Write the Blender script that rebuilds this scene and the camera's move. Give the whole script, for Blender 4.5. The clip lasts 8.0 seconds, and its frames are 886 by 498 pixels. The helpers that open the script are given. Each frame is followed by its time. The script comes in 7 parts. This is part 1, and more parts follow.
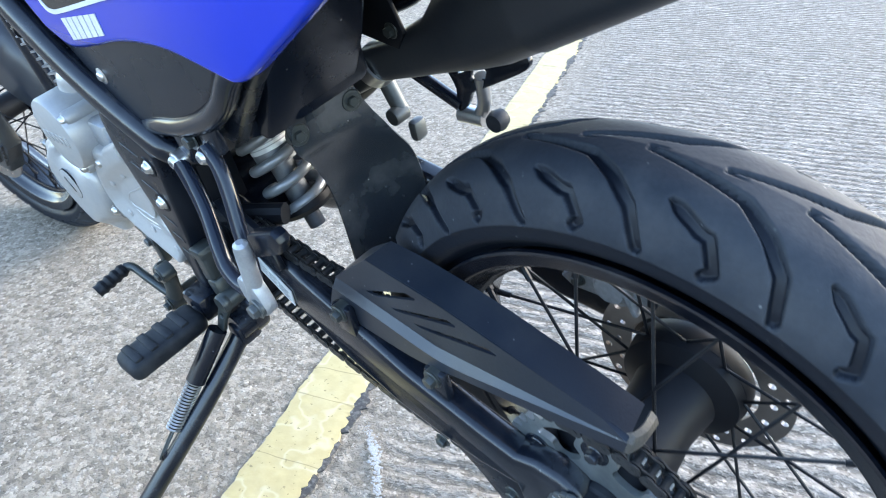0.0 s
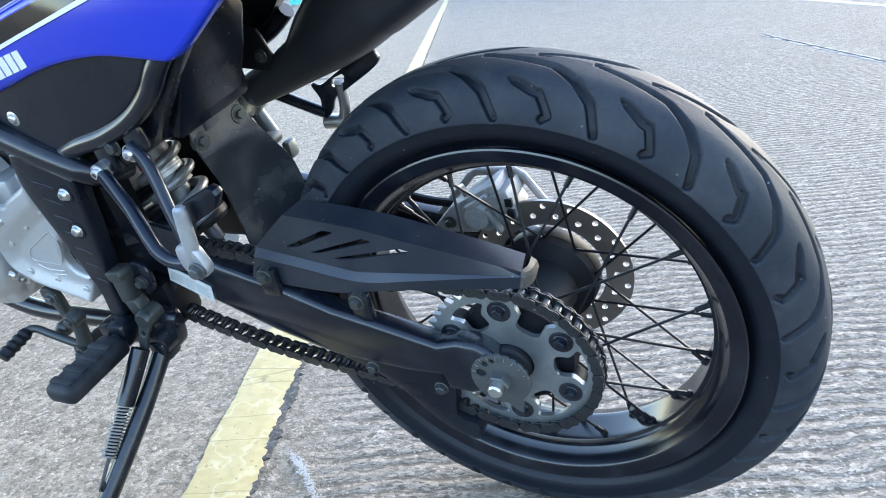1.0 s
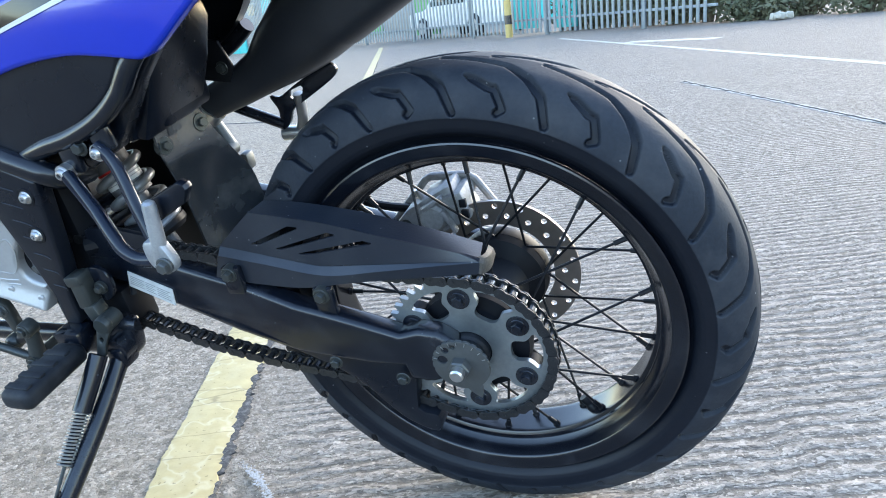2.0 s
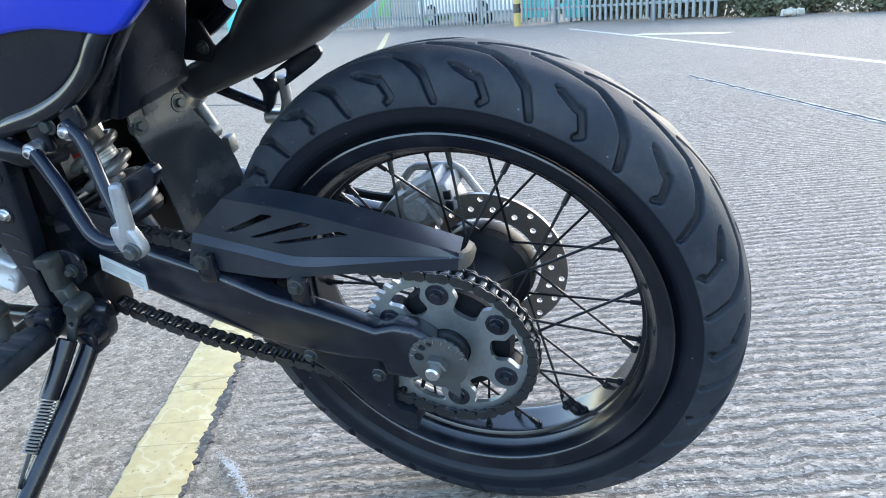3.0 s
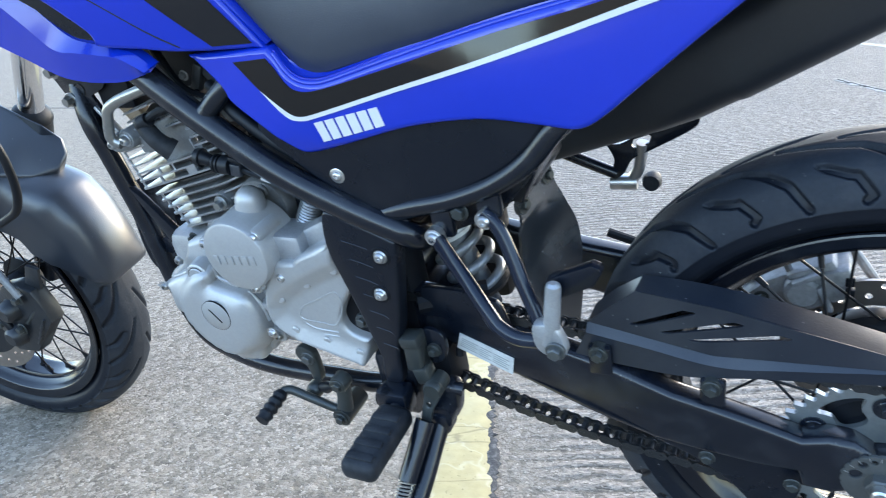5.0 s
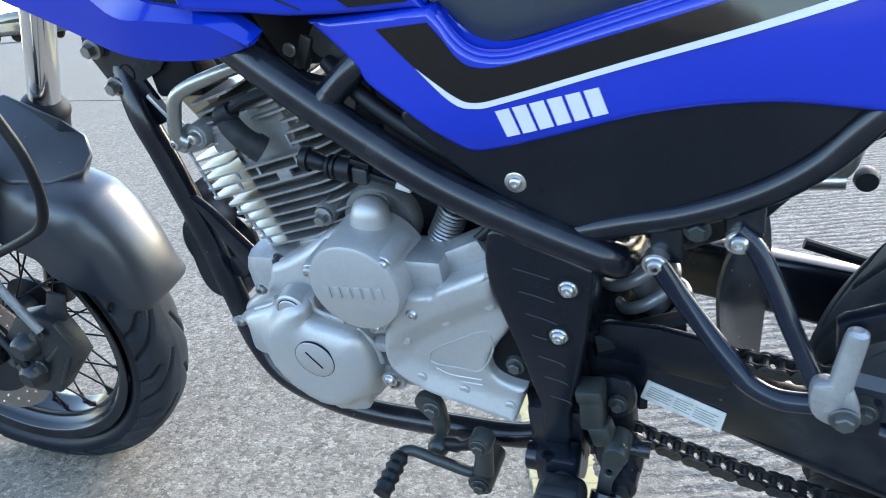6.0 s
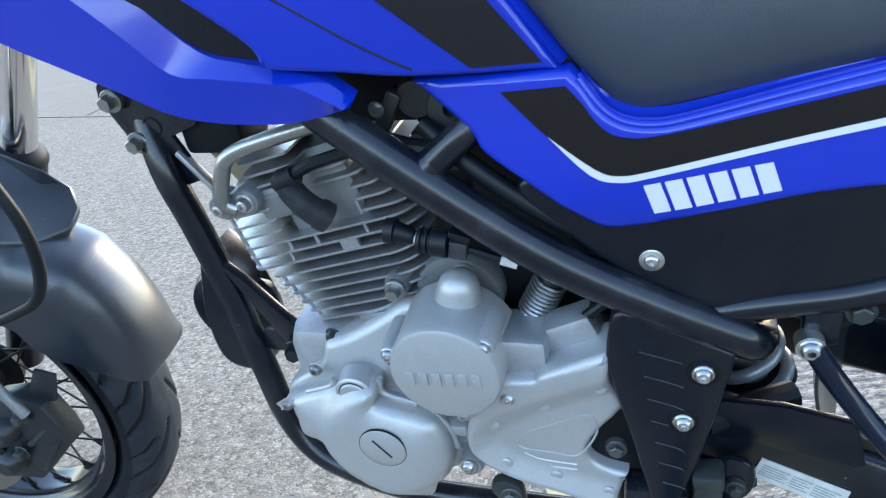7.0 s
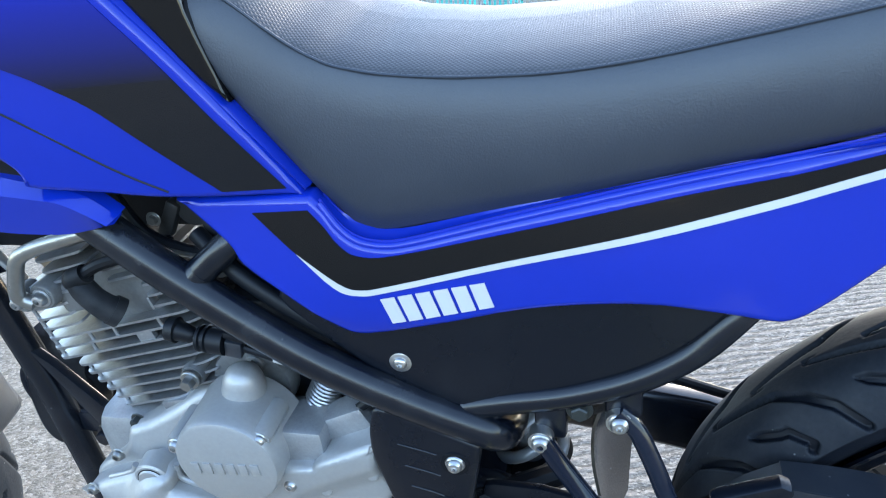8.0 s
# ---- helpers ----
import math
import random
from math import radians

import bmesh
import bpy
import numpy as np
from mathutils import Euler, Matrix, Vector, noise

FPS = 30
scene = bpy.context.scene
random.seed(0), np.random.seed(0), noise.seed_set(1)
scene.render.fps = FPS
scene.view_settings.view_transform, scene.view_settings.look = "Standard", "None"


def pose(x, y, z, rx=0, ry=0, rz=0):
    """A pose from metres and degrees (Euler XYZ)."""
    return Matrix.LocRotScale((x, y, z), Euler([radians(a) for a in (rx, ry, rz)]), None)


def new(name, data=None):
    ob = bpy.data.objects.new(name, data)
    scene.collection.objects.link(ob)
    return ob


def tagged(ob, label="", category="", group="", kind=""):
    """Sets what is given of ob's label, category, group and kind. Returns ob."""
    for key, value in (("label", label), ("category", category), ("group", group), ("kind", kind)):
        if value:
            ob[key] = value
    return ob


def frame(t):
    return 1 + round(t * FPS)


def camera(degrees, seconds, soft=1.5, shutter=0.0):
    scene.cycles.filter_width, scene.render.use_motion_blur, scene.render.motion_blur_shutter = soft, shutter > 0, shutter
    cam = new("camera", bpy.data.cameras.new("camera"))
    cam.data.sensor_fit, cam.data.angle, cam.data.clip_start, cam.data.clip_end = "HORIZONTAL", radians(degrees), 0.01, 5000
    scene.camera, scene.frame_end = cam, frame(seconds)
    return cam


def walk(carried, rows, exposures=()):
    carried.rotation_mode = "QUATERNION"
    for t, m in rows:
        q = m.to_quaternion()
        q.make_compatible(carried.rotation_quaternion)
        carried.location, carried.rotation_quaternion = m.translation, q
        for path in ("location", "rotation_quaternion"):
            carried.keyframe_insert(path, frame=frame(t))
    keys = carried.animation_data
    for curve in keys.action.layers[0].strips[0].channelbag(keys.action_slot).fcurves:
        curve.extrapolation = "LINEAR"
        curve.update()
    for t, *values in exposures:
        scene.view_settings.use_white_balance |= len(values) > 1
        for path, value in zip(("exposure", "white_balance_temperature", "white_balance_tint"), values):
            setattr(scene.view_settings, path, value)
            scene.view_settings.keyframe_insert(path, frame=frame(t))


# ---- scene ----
cam = camera(62.66, 8.0, soft=1.0, shutter=0.2)
ROWS = [
    (0, 0.1842, -0.4829, 0.7804, 58.62, 1.29, 41.49),
    (0.5, 0.2364, -0.6103, 0.7116, 64.30, 3.89, 31.90),
    (1, 0.2496, -0.7156, 0.6663, 69.00, 6.37, 24.21),
    (1.5, 0.2436, -0.7832, 0.6236, 71.93, 6.90, 20.29),
    (1.7, 0.2420, -0.7877, 0.6270, 72.56, 6.55, 19.41),
    (2.8, 0.2537, -0.7478, 0.6281, 71.37, 3.88, 19.55),
    (3, 0.2554, -0.7462, 0.6228, 71.37, 4.04, 19.77),
    (3.5, 0.2589, -0.7520, 0.6105, 71.30, 4.03, 21.12),
    (4, 0.1921, -0.7704, 0.6413, 71.38, 4.17, 23.18),
    (4.5, 0.0439, -0.7965, 0.6859, 71.61, 4.53, 25.04),
    (5, -0.0867, -0.7931, 0.7256, 71.25, 4.74, 25.84),
    (5.2, -0.1416, -0.7820, 0.7312, 71.16, 4.83, 25.94),
    (6.3, -0.4028, -0.6852, 0.7059, 69.85, 5.16, 21.60),
    (6.5, -0.4429, -0.6847, 0.7084, 69.87, 5.12, 20.32),
    (7, -0.4975, -0.6687, 0.7501, 70.35, 4.65, 17.00),
    (7.5, -0.4035, -0.6519, 0.7734, 71.52, 3.57, 13.31),
    (8, -0.3655, -0.6631, 0.8034, 72.96, 2.76, 12.24),
]
walk(cam, [(t, pose(x, y, z, rx, ry, rz)) for t, x, y, z, rx, ry, rz in ROWS],
     [(0.0, 3.17, 6500, 10), (1.5, 2.93, 6500, 10), (3.5, 2.85, 6500, 10), (5.0, 2.90, 6500, 10), (6.5, 2.79, 6500, 10), (7.5, 2.93, 6500, 10), (8.0, 2.91, 6500, 10)])

# ---- light: hazy low sun from behind the motorcycle, open sky ----
SUN_AZ, SUN_EL = 18.0, 22.0     # degrees from +y towards +x, and above the horizon
world = bpy.data.worlds.new("sky")
scene.world = world
world.use_nodes = True
wn = world.node_tree.nodes
sky = wn.new("ShaderNodeTexSky")
sky.sky_type = "NISHITA"
sky.sun_disc = False
sky.sun_elevation = radians(SUN_EL)
sky.sun_rotation = radians(SUN_AZ)
sky.dust_density = 0.5
sky.air_density = 1.0
world.node_tree.links.new(sky.outputs[0], wn["Background"].inputs[0])
wn["Background"].inputs[1].default_value = 0.15
sun_dir = Vector((math.sin(radians(SUN_AZ)) * math.cos(radians(SUN_EL)), math.cos(radians(SUN_AZ)) * math.cos(radians(SUN_EL)), math.sin(radians(SUN_EL))))
sun_data = bpy.data.lights.new("sun", "SUN")
sun_data.energy, sun_data.angle, sun_data.color = 0.48, radians(24), (1.0, 0.90, 0.74)
sun = new("sun", sun_data)
sun.matrix_world = Matrix.Translation((6, 8, 6)) @ sun_dir.to_track_quat("Z", "Y").to_matrix().to_4x4()


# ---- materials ----
def material(name, colour, rough=0.5, metal=0.0, grain=0.0, scale=80.0, bump=0.0, dirt=0.0, dirt_colour=(0.30, 0.31, 0.33), dirt_scale=9.0, coat=0.0, spec=0.5, specks=0.0):
    """A surface with fine grain in colour and relief, and larger patches of dust or wear."""
    m = bpy.data.materials.new(name)
    m.use_nodes = True
    nt = m.node_tree
    bs = nt.nodes["Principled BSDF"]
    bs.inputs["Metallic"].default_value = metal
    bs.inputs["Coat Weight"].default_value = coat
    bs.inputs["Coat Roughness"].default_value = 0.06
    bs.inputs["Specular IOR Level"].default_value = spec
    co = nt.nodes.new("ShaderNodeTexCoord")
    fine = nt.nodes.new("ShaderNodeTexNoise")
    fine.inputs["Scale"].default_value = scale
    fine.inputs["Detail"].default_value = 5
    big = nt.nodes.new("ShaderNodeTexNoise")
    big.inputs["Scale"].default_value = dirt_scale
    big.inputs["Detail"].default_value = 7
    big.inputs["Roughness"].default_value = 0.62
    nt.links.new(co.outputs["Object"], fine.inputs["Vector"])
    nt.links.new(co.outputs["Object"], big.inputs["Vector"])
    shade = nt.nodes.new("ShaderNodeMix")
    shade.data_type = "RGBA"
    shade.blend_type = "MIX"
    lo = [c * (1 - grain) for c in colour] + [1]
    hi = [min(1, c * (1 + grain)) for c in colour] + [1]
    shade.inputs[6].default_value = lo
    shade.inputs[7].default_value = hi
    nt.links.new(fine.outputs["Fac"], shade.inputs[0])
    ramp = nt.nodes.new("ShaderNodeMapRange")
    ramp.inputs["From Min"].default_value = 0.48
    ramp.inputs["From Max"].default_value = 0.78
    ramp.inputs["To Max"].default_value = dirt
    nt.links.new(big.outputs["Fac"], ramp.inputs["Value"])
    over = nt.nodes.new("ShaderNodeMix")
    over.data_type = "RGBA"
    over.inputs[7].default_value = (*dirt_colour, 1)
    nt.links.new(ramp.outputs[0], over.inputs[0])
    nt.links.new(shade.outputs[2], over.inputs[6])
    out = over.outputs[2]
    if specks:
        # scattered pale grains of dust and grit
        vo = nt.nodes.new("ShaderNodeTexVoronoi")
        vo.inputs["Scale"].default_value = 130
        nt.links.new(co.outputs["Object"], vo.inputs["Vector"])
        near = nt.nodes.new("ShaderNodeMapRange")
        near.inputs["From Min"].default_value, near.inputs["From Max"].default_value = 0.16, 0.08
        nt.links.new(vo.outputs["Distance"], near.inputs["Value"])
        rare = nt.nodes.new("ShaderNodeMapRange")
        rare.inputs["From Min"].default_value, rare.inputs["From Max"].default_value = 0.80, 0.90
        nt.links.new(vo.outputs["Color"], rare.inputs["Value"])
        both = nt.nodes.new("ShaderNodeMath")
        both.operation = "MULTIPLY"
        nt.links.new(near.outputs[0], both.inputs[0])
        nt.links.new(rare.outputs[0], both.inputs[1])
        amount = nt.nodes.new("ShaderNodeMath")
        amount.operation = "MULTIPLY"
        amount.inputs[1].default_value = specks
        nt.links.new(both.outputs[0], amount.inputs[0])
        dust = nt.nodes.new("ShaderNodeMix")
        dust.data_type = "RGBA"
        dust.inputs[7].default_value = (0.30, 0.30, 0.29, 1)
        nt.links.new(amount.outputs[0], dust.inputs[0])
        nt.links.new(out, dust.inputs[6])
        out = dust.outputs[2]
    nt.links.new(out, bs.inputs["Base Color"])
    rr = nt.nodes.new("ShaderNodeMapRange")
    rr.inputs["To Min"].default_value = max(0.02, rough - 0.08)
    rr.inputs["To Max"].default_value = min(1.0, rough + 0.1)
    nt.links.new(big.outputs["Fac"], rr.inputs["Value"])
    nt.links.new(rr.outputs[0], bs.inputs["Roughness"])
    if bump:
        bp = nt.nodes.new("ShaderNodeBump")
        bp.inputs["Strength"].default_value = bump
        bp.inputs["Distance"].default_value = 0.001
        nt.links.new(fine.outputs["Fac"], bp.inputs["Height"])
        nt.links.new(bp.outputs[0], bs.inputs["Normal"])
    return m


RUBBER = material("tyre tread rubber", (0.0130, 0.0168, 0.0240), 0.68, grain=0.3, scale=260, bump=0.3, spec=0.28, dirt=0.50, dirt_colour=(0.080, 0.082, 0.086), dirt_scale=9, specks=0.6)
SIDEWALL = material("tyre side wall and groove rubber", (0.0042, 0.0062, 0.0110), 0.45, spec=0.25, grain=0.25, scale=260, bump=0.2, dirt=0.10, dirt_colour=(0.04, 0.042, 0.047), dirt_scale=18, specks=0.35)
SOFT_RUBBER = material("soft rubber", (0.0045, 0.006, 0.009), 0.55, spec=0.22, grain=0.2, scale=200, bump=0.2, dirt=0.15)
BLACK_RIM = material("gloss black alloy", (0.0026, 0.0038, 0.0072), 0.20, grain=0.1, dirt=0.05, dirt_scale=20, spec=0.55)
SPOKE = material("black coated spoke wire", (0.0035, 0.0046, 0.0070), 0.48, spec=0.30, grain=0.15, scale=200)
BLACK_PAINT = material("satin black frame paint", (0.0036, 0.0055, 0.0100), 0.22, spec=0.45, grain=0.15, scale=150, bump=0.03, dirt=0.06, dirt_scale=18, specks=0.3)
BLACK_PLASTIC = material("moulded black plastic", (0.0034, 0.0052, 0.0096), 0.27, grain=0.18, scale=400, bump=0.12, spec=0.34, dirt=0.05, dirt_colour=(0.12, 0.125, 0.135), specks=0.35)
BLUE = material("glossy blue plastic", (0.003, 0.021, 0.33), 0.14, grain=0.04, scale=60, coat=0.32, spec=0.32, dirt=0.03, dirt_colour=(0.02, 0.05, 0.45))
DECAL = material("gloss black decal", (0.003, 0.0032, 0.004), 0.06, grain=0.1, coat=0.0, spec=0.40)
WHITE = material("white vinyl", (0.50, 0.50, 0.50), 0.35, grain=0.03, dirt=0.05)
SILVER = material("silver painted alloy", (0.350, 0.349, 0.348), 0.38, metal=0.38, grain=0.08, scale=300, bump=0.10, dirt=0.22, dirt_colour=(0.22, 0.22, 0.225), dirt_scale=22)
CAST = material("bead blasted cast alloy", (0.38, 0.39, 0.405), 0.46, metal=0.7, grain=0.14, scale=500, bump=0.25, dirt=0.5, dirt_colour=(0.13, 0.13, 0.135), dirt_scale=26)
STEEL = material("zinc plated steel", (0.55, 0.55, 0.55), 0.30, metal=0.95, grain=0.1, scale=200, dirt=0.25, dirt_colour=(0.25, 0.22, 0.19), dirt_scale=40)
CHROME = material("hard chrome", (0.72, 0.72, 0.73), 0.10, metal=1.0, grain=0.02)
SPROCKET = material("dull steel sprocket", (0.310, 0.345, 0.360), 0.36, metal=0.85, grain=0.15, scale=220, bump=0.1, dirt=0.35, dirt_colour=(0.1, 0.1, 0.1), dirt_scale=30)
# carburettor alloy, with the shade under the tank put into its colour
CARB = material("grey alloy darkened for shade", (0.055, 0.057, 0.060), 0.45, metal=0.5, grain=0.2, scale=300, bump=0.2, dirt=0.5, dirt_colour=(0.025, 0.025, 0.026), dirt_scale=30)
CHAIN = material("oily chain steel", (0.062, 0.065, 0.07), 0.32, metal=0.8, grain=0.3, scale=180, dirt=0.4, dirt_colour=(0.018, 0.018, 0.020), dirt_scale=60)
DISC = material("brake disc steel", (0.34, 0.30, 0.27), 0.35, metal=0.9, grain=0.15, scale=120, dirt=0.3, dirt_colour=(0.14, 0.11, 0.09), dirt_scale=20)
# near black for dark steel, and for shade painted into slots, holes and gaps
DARK_CAVITY = material("dark steel and shaded gaps", (0.004, 0.005, 0.0075), 0.5, grain=0.2, spec=0.2)
SEAT_SIDE = material("dark grey vinyl", (0.023, 0.0300, 0.0440), 0.40, grain=0.12, scale=700, bump=0.25, dirt=0.04, spec=0.6)
SPRING = material("grey painted spring", (0.20, 0.21, 0.225), 0.32, metal=0.4, grain=0.08, dirt=0.45, dirt_colour=(0.12, 0.105, 0.09), dirt_scale=40)
LABEL = material("printed foil label", (0.56, 0.57, 0.56), 0.4, metal=0.2, grain=0.3, scale=120)
RED = material("red print", (0.6, 0.03, 0.02), 0.4)
INK = material("grey ink", (0.27, 0.28, 0.28), 0.5, grain=0.4, scale=300)
PLATED = material("grey olive plated steel", (0.085, 0.090, 0.090), 0.42, metal=0.5, grain=0.15, scale=200, dirt=0.4, dirt_colour=(0.06, 0.06, 0.06), dirt_scale=40)
WORN = material("worn bare plastic edge", (0.055, 0.05, 0.043), 0.6, grain=0.6, scale=420, bump=0.5, dirt=0.9, dirt_colour=(0.04, 0.04, 0.042), dirt_scale=160)
GUARD = material("satin black guard plastic", (0.0075, 0.0112, 0.0190), 0.32, grain=0.15, scale=400, bump=0.15, spec=0.50, dirt=0.36, dirt_colour=(0.060, 0.063, 0.068), dirt_scale=7, specks=0.6)
OLIVE = material("dull olive plated steel", (0.040, 0.045, 0.044), 0.36, metal=0.4, grain=0.15, dirt=0.3, dirt_colour=(0.06, 0.055, 0.05), dirt_scale=40)
FIN = material("weathered fin alloy", (0.355, 0.368, 0.388), 0.38, metal=0.8, grain=0.2, scale=260, bump=0.2, dirt=0.6, dirt_colour=(0.12, 0.12, 0.125), dirt_scale=30)
DARK_ALLOY = material("dark cast alloy", (0.15, 0.156, 0.165), 0.5, metal=0.6, grain=0.2, scale=300, bump=0.2, dirt=0.5, dirt_colour=(0.06, 0.06, 0.06), dirt_scale=30)
FLANGE = material("dull cast alloy", (0.20, 0.205, 0.21), 0.48, metal=0.5, grain=0.2, scale=300, bump=0.2, dirt=0.4, dirt_colour=(0.09, 0.09, 0.09), dirt_scale=30)
PIPE = material("dull plated pipe", (0.30, 0.30, 0.29), 0.30, metal=0.85, grain=0.12, scale=200, dirt=0.4, dirt_colour=(0.14, 0.13, 0.12), dirt_scale=40)
MUD_PLASTIC = material("scuffed grey black plastic", (0.014, 0.018, 0.023), 0.23, spec=0.9, grain=0.2, scale=300, bump=0.06, dirt=0.65, dirt_colour=(0.110, 0.114, 0.112), dirt_scale=11, specks=1.0)
FENDER = material("satin black mudguard plastic", (0.016, 0.020, 0.028), 0.33, grain=0.15, scale=500, bump=0.20, spec=0.75, dirt=0.10, dirt_colour=(0.05, 0.055, 0.065), specks=0.3)
MATT_BLACK = material("matt black heat paint", (0.012, 0.0145, 0.020), 0.40, grain=0.2, scale=300, bump=0.12, spec=0.6, dirt=0.25, dirt_colour=(0.05, 0.055, 0.06))
CALIPER = material("dusty cast caliper alloy", (0.26, 0.26, 0.265), 0.55, metal=0.25, grain=0.3, scale=220, bump=0.4, dirt=0.7, dirt_colour=(0.10, 0.10, 0.10), dirt_scale=45)
CALIPER_BLACK = material("dusty black cast alloy", (0.009, 0.011, 0.014), 0.40, metal=0.1, grain=0.3, scale=200, bump=0.35, dirt=0.35, dirt_colour=(0.04, 0.042, 0.045), dirt_scale=40, specks=0.4)
GLOSS_BLACK = material("gloss black enamel", (0.0040, 0.0075, 0.0170), 0.13, grain=0.1, scale=150, spec=0.32, dirt=0.05)
CABLE = material("black hose", (0.0045, 0.006, 0.009), 0.45, spec=0.25)
TAN = material("brown gasket", (0.22, 0.16, 0.10), 0.7, grain=0.2)


# ---- mesh helpers ----
D2 = lambda p: [p, p]


def mesh_of(bm, smooth=35):
    bmesh.ops.recalc_face_normals(bm, faces=bm.faces)
    me = bpy.data.meshes.new("mesh")
    if smooth:
        lim = radians(smooth)
        for fc in bm.faces:
            fc.smooth = True
        for e in bm.edges:
            e.smooth = not (len(e.link_faces) == 2 and e.calc_face_angle(0) > lim)
    bm.to_mesh(me)
    bm.free()
    return me


def part(name, bm, mat, parent=None, label="", smooth=35):
    me = bm if isinstance(bm, bpy.types.Mesh) else mesh_of(bm, smooth)
    if not me.materials:
        me.materials.append(mat)
    ob = new(name, me)
    ob.parent = parent
    if label:
        tagged(ob, label)
    return ob


def join(*bms):
    out = bmesh.new()
    for b in bms:
        me = bpy.data.meshes.new("tmp")
        b.to_mesh(me)
        b.free()
        out.from_mesh(me)
        bpy.data.meshes.remove(me)
    return out


def moved(bm, m):
    bm.transform(m)
    return bm


def curve(pts, n=6, closed=False):
    """A smooth line through points (of any dimension); a point given twice stays a sharp corner."""
    p = [np.array(q, float) for q in pts]
    k = len(p)
    out = []
    for i in range(k if closed else k - 1):
        a, b = p[i], p[(i + 1) % k]
        if np.allclose(a, b):
            continue
        z = p[i - 1] if (closed or i > 0) else a
        c = p[(i + 2) % k] if (closed or i + 2 < k) else b
        for j in range(n):
            t = j / n
            out.append(0.5 * (2 * a + (b - z) * t + (2 * z - 5 * a + 4 * b - c) * t ** 2 + (3 * a - z - 3 * b + c) * t ** 3))
    if not closed:
        out.append(p[-1])
    return out


def tube(pts, r, seg=14, n=6, caps=True, smooth_path=True, radii=None):
    """A round tube along a line."""
    path = curve(pts, n) if smooth_path and len(pts) > 2 else [np.array(q, float) for q in pts]
    bm = bmesh.new()
    up = None
    rings = []
    for i, q in enumerate(path):
        d = Vector(path[min(i + 1, len(path) - 1)] - path[max(i - 1, 0)]).normalized()
        if up is None:
            up = d.orthogonal().normalized()
        up = (up - d * up.dot(d)).normalized()
        side = d.cross(up)
        rad = float(r if radii is None else np.interp(i / (len(path) - 1), np.linspace(0, 1, len(radii)), radii))
        rings.append([bm.verts.new(Vector(q) + rad * (math.cos(a) * up + math.sin(a) * side)) for a in (2 * math.pi * s / seg for s in range(seg))])
    for a, b in zip(rings, rings[1:]):
        for s in range(seg):
            bm.faces.new((a[s], a[(s + 1) % seg], b[(s + 1) % seg], b[s]))
    if caps:
        bm.faces.new(rings[0][::-1])
        bm.faces.new(rings[-1])
    return bm


def lathe(profile, seg=48, centre=(0, 0, 0), closed=False, axis="y"):
    """Turns (radius, along) pairs round the y axis."""
    bm = bmesh.new()
    rings = []
    for s in range(seg):
        a = 2 * math.pi * s / seg
        rings.append([bm.verts.new((r * math.cos(a), y, r * math.sin(a))) for r, y in profile])
    k = len(profile)
    for s in range(seg):
        a, b = rings[s], rings[(s + 1) % seg]
        for i in range(k if closed else k - 1):
            j = (i + 1) % k
            bm.faces.new((a[i], a[j], b[j], b[i]))
    bmesh.ops.remove_doubles(bm, verts=bm.verts, dist=1e-6)
    if axis == "z":
        bm.transform(pose(0, 0, 0, 90, 0, 0))
    if axis == "x":
        bm.transform(pose(0, 0, 0, 0, 0, -90))
    bm.transform(Matrix.Translation(centre))
    return bm


def plate(poly, y0, y1, bevel=0.0, holes=(), seg=2):
    """A flat plate: an outline in x and z, from y0 to y1, with holes and rounded edges."""
    bm = bmesh.new()
    if holes:
        loops = [poly, *holes]
        edges = []
        for lp in loops:
            vs = [bm.verts.new((x, y0, z)) for x, z in lp]
            edges += [bm.edges.new((vs[i], vs[(i + 1) % len(vs)])) for i in range(len(vs))]
        bmesh.ops.triangle_fill(bm, edges=edges, use_beauty=True)
    else:
        bm.faces.new([bm.verts.new((x, y0, z)) for x, z in poly])
    got = bmesh.ops.extrude_face_region(bm, geom=bm.faces[:])
    bmesh.ops.translate(bm, verts=[v for v in got["geom"] if isinstance(v, bmesh.types.BMVert)], vec=(0, y1 - y0, 0))
    bmesh.ops.recalc_face_normals(bm, faces=bm.faces)
    if bevel:
        rim = [e for e in bm.edges if len(e.link_faces) == 2 and e.calc_face_angle(0) > 0.9 and abs(e.verts[0].co.y - e.verts[1].co.y) < 1e-6]
        bmesh.ops.bevel(bm, geom=rim, offset=bevel, segments=seg, affect="EDGES", profile=0.5, clamp_overlap=True)
    return bm


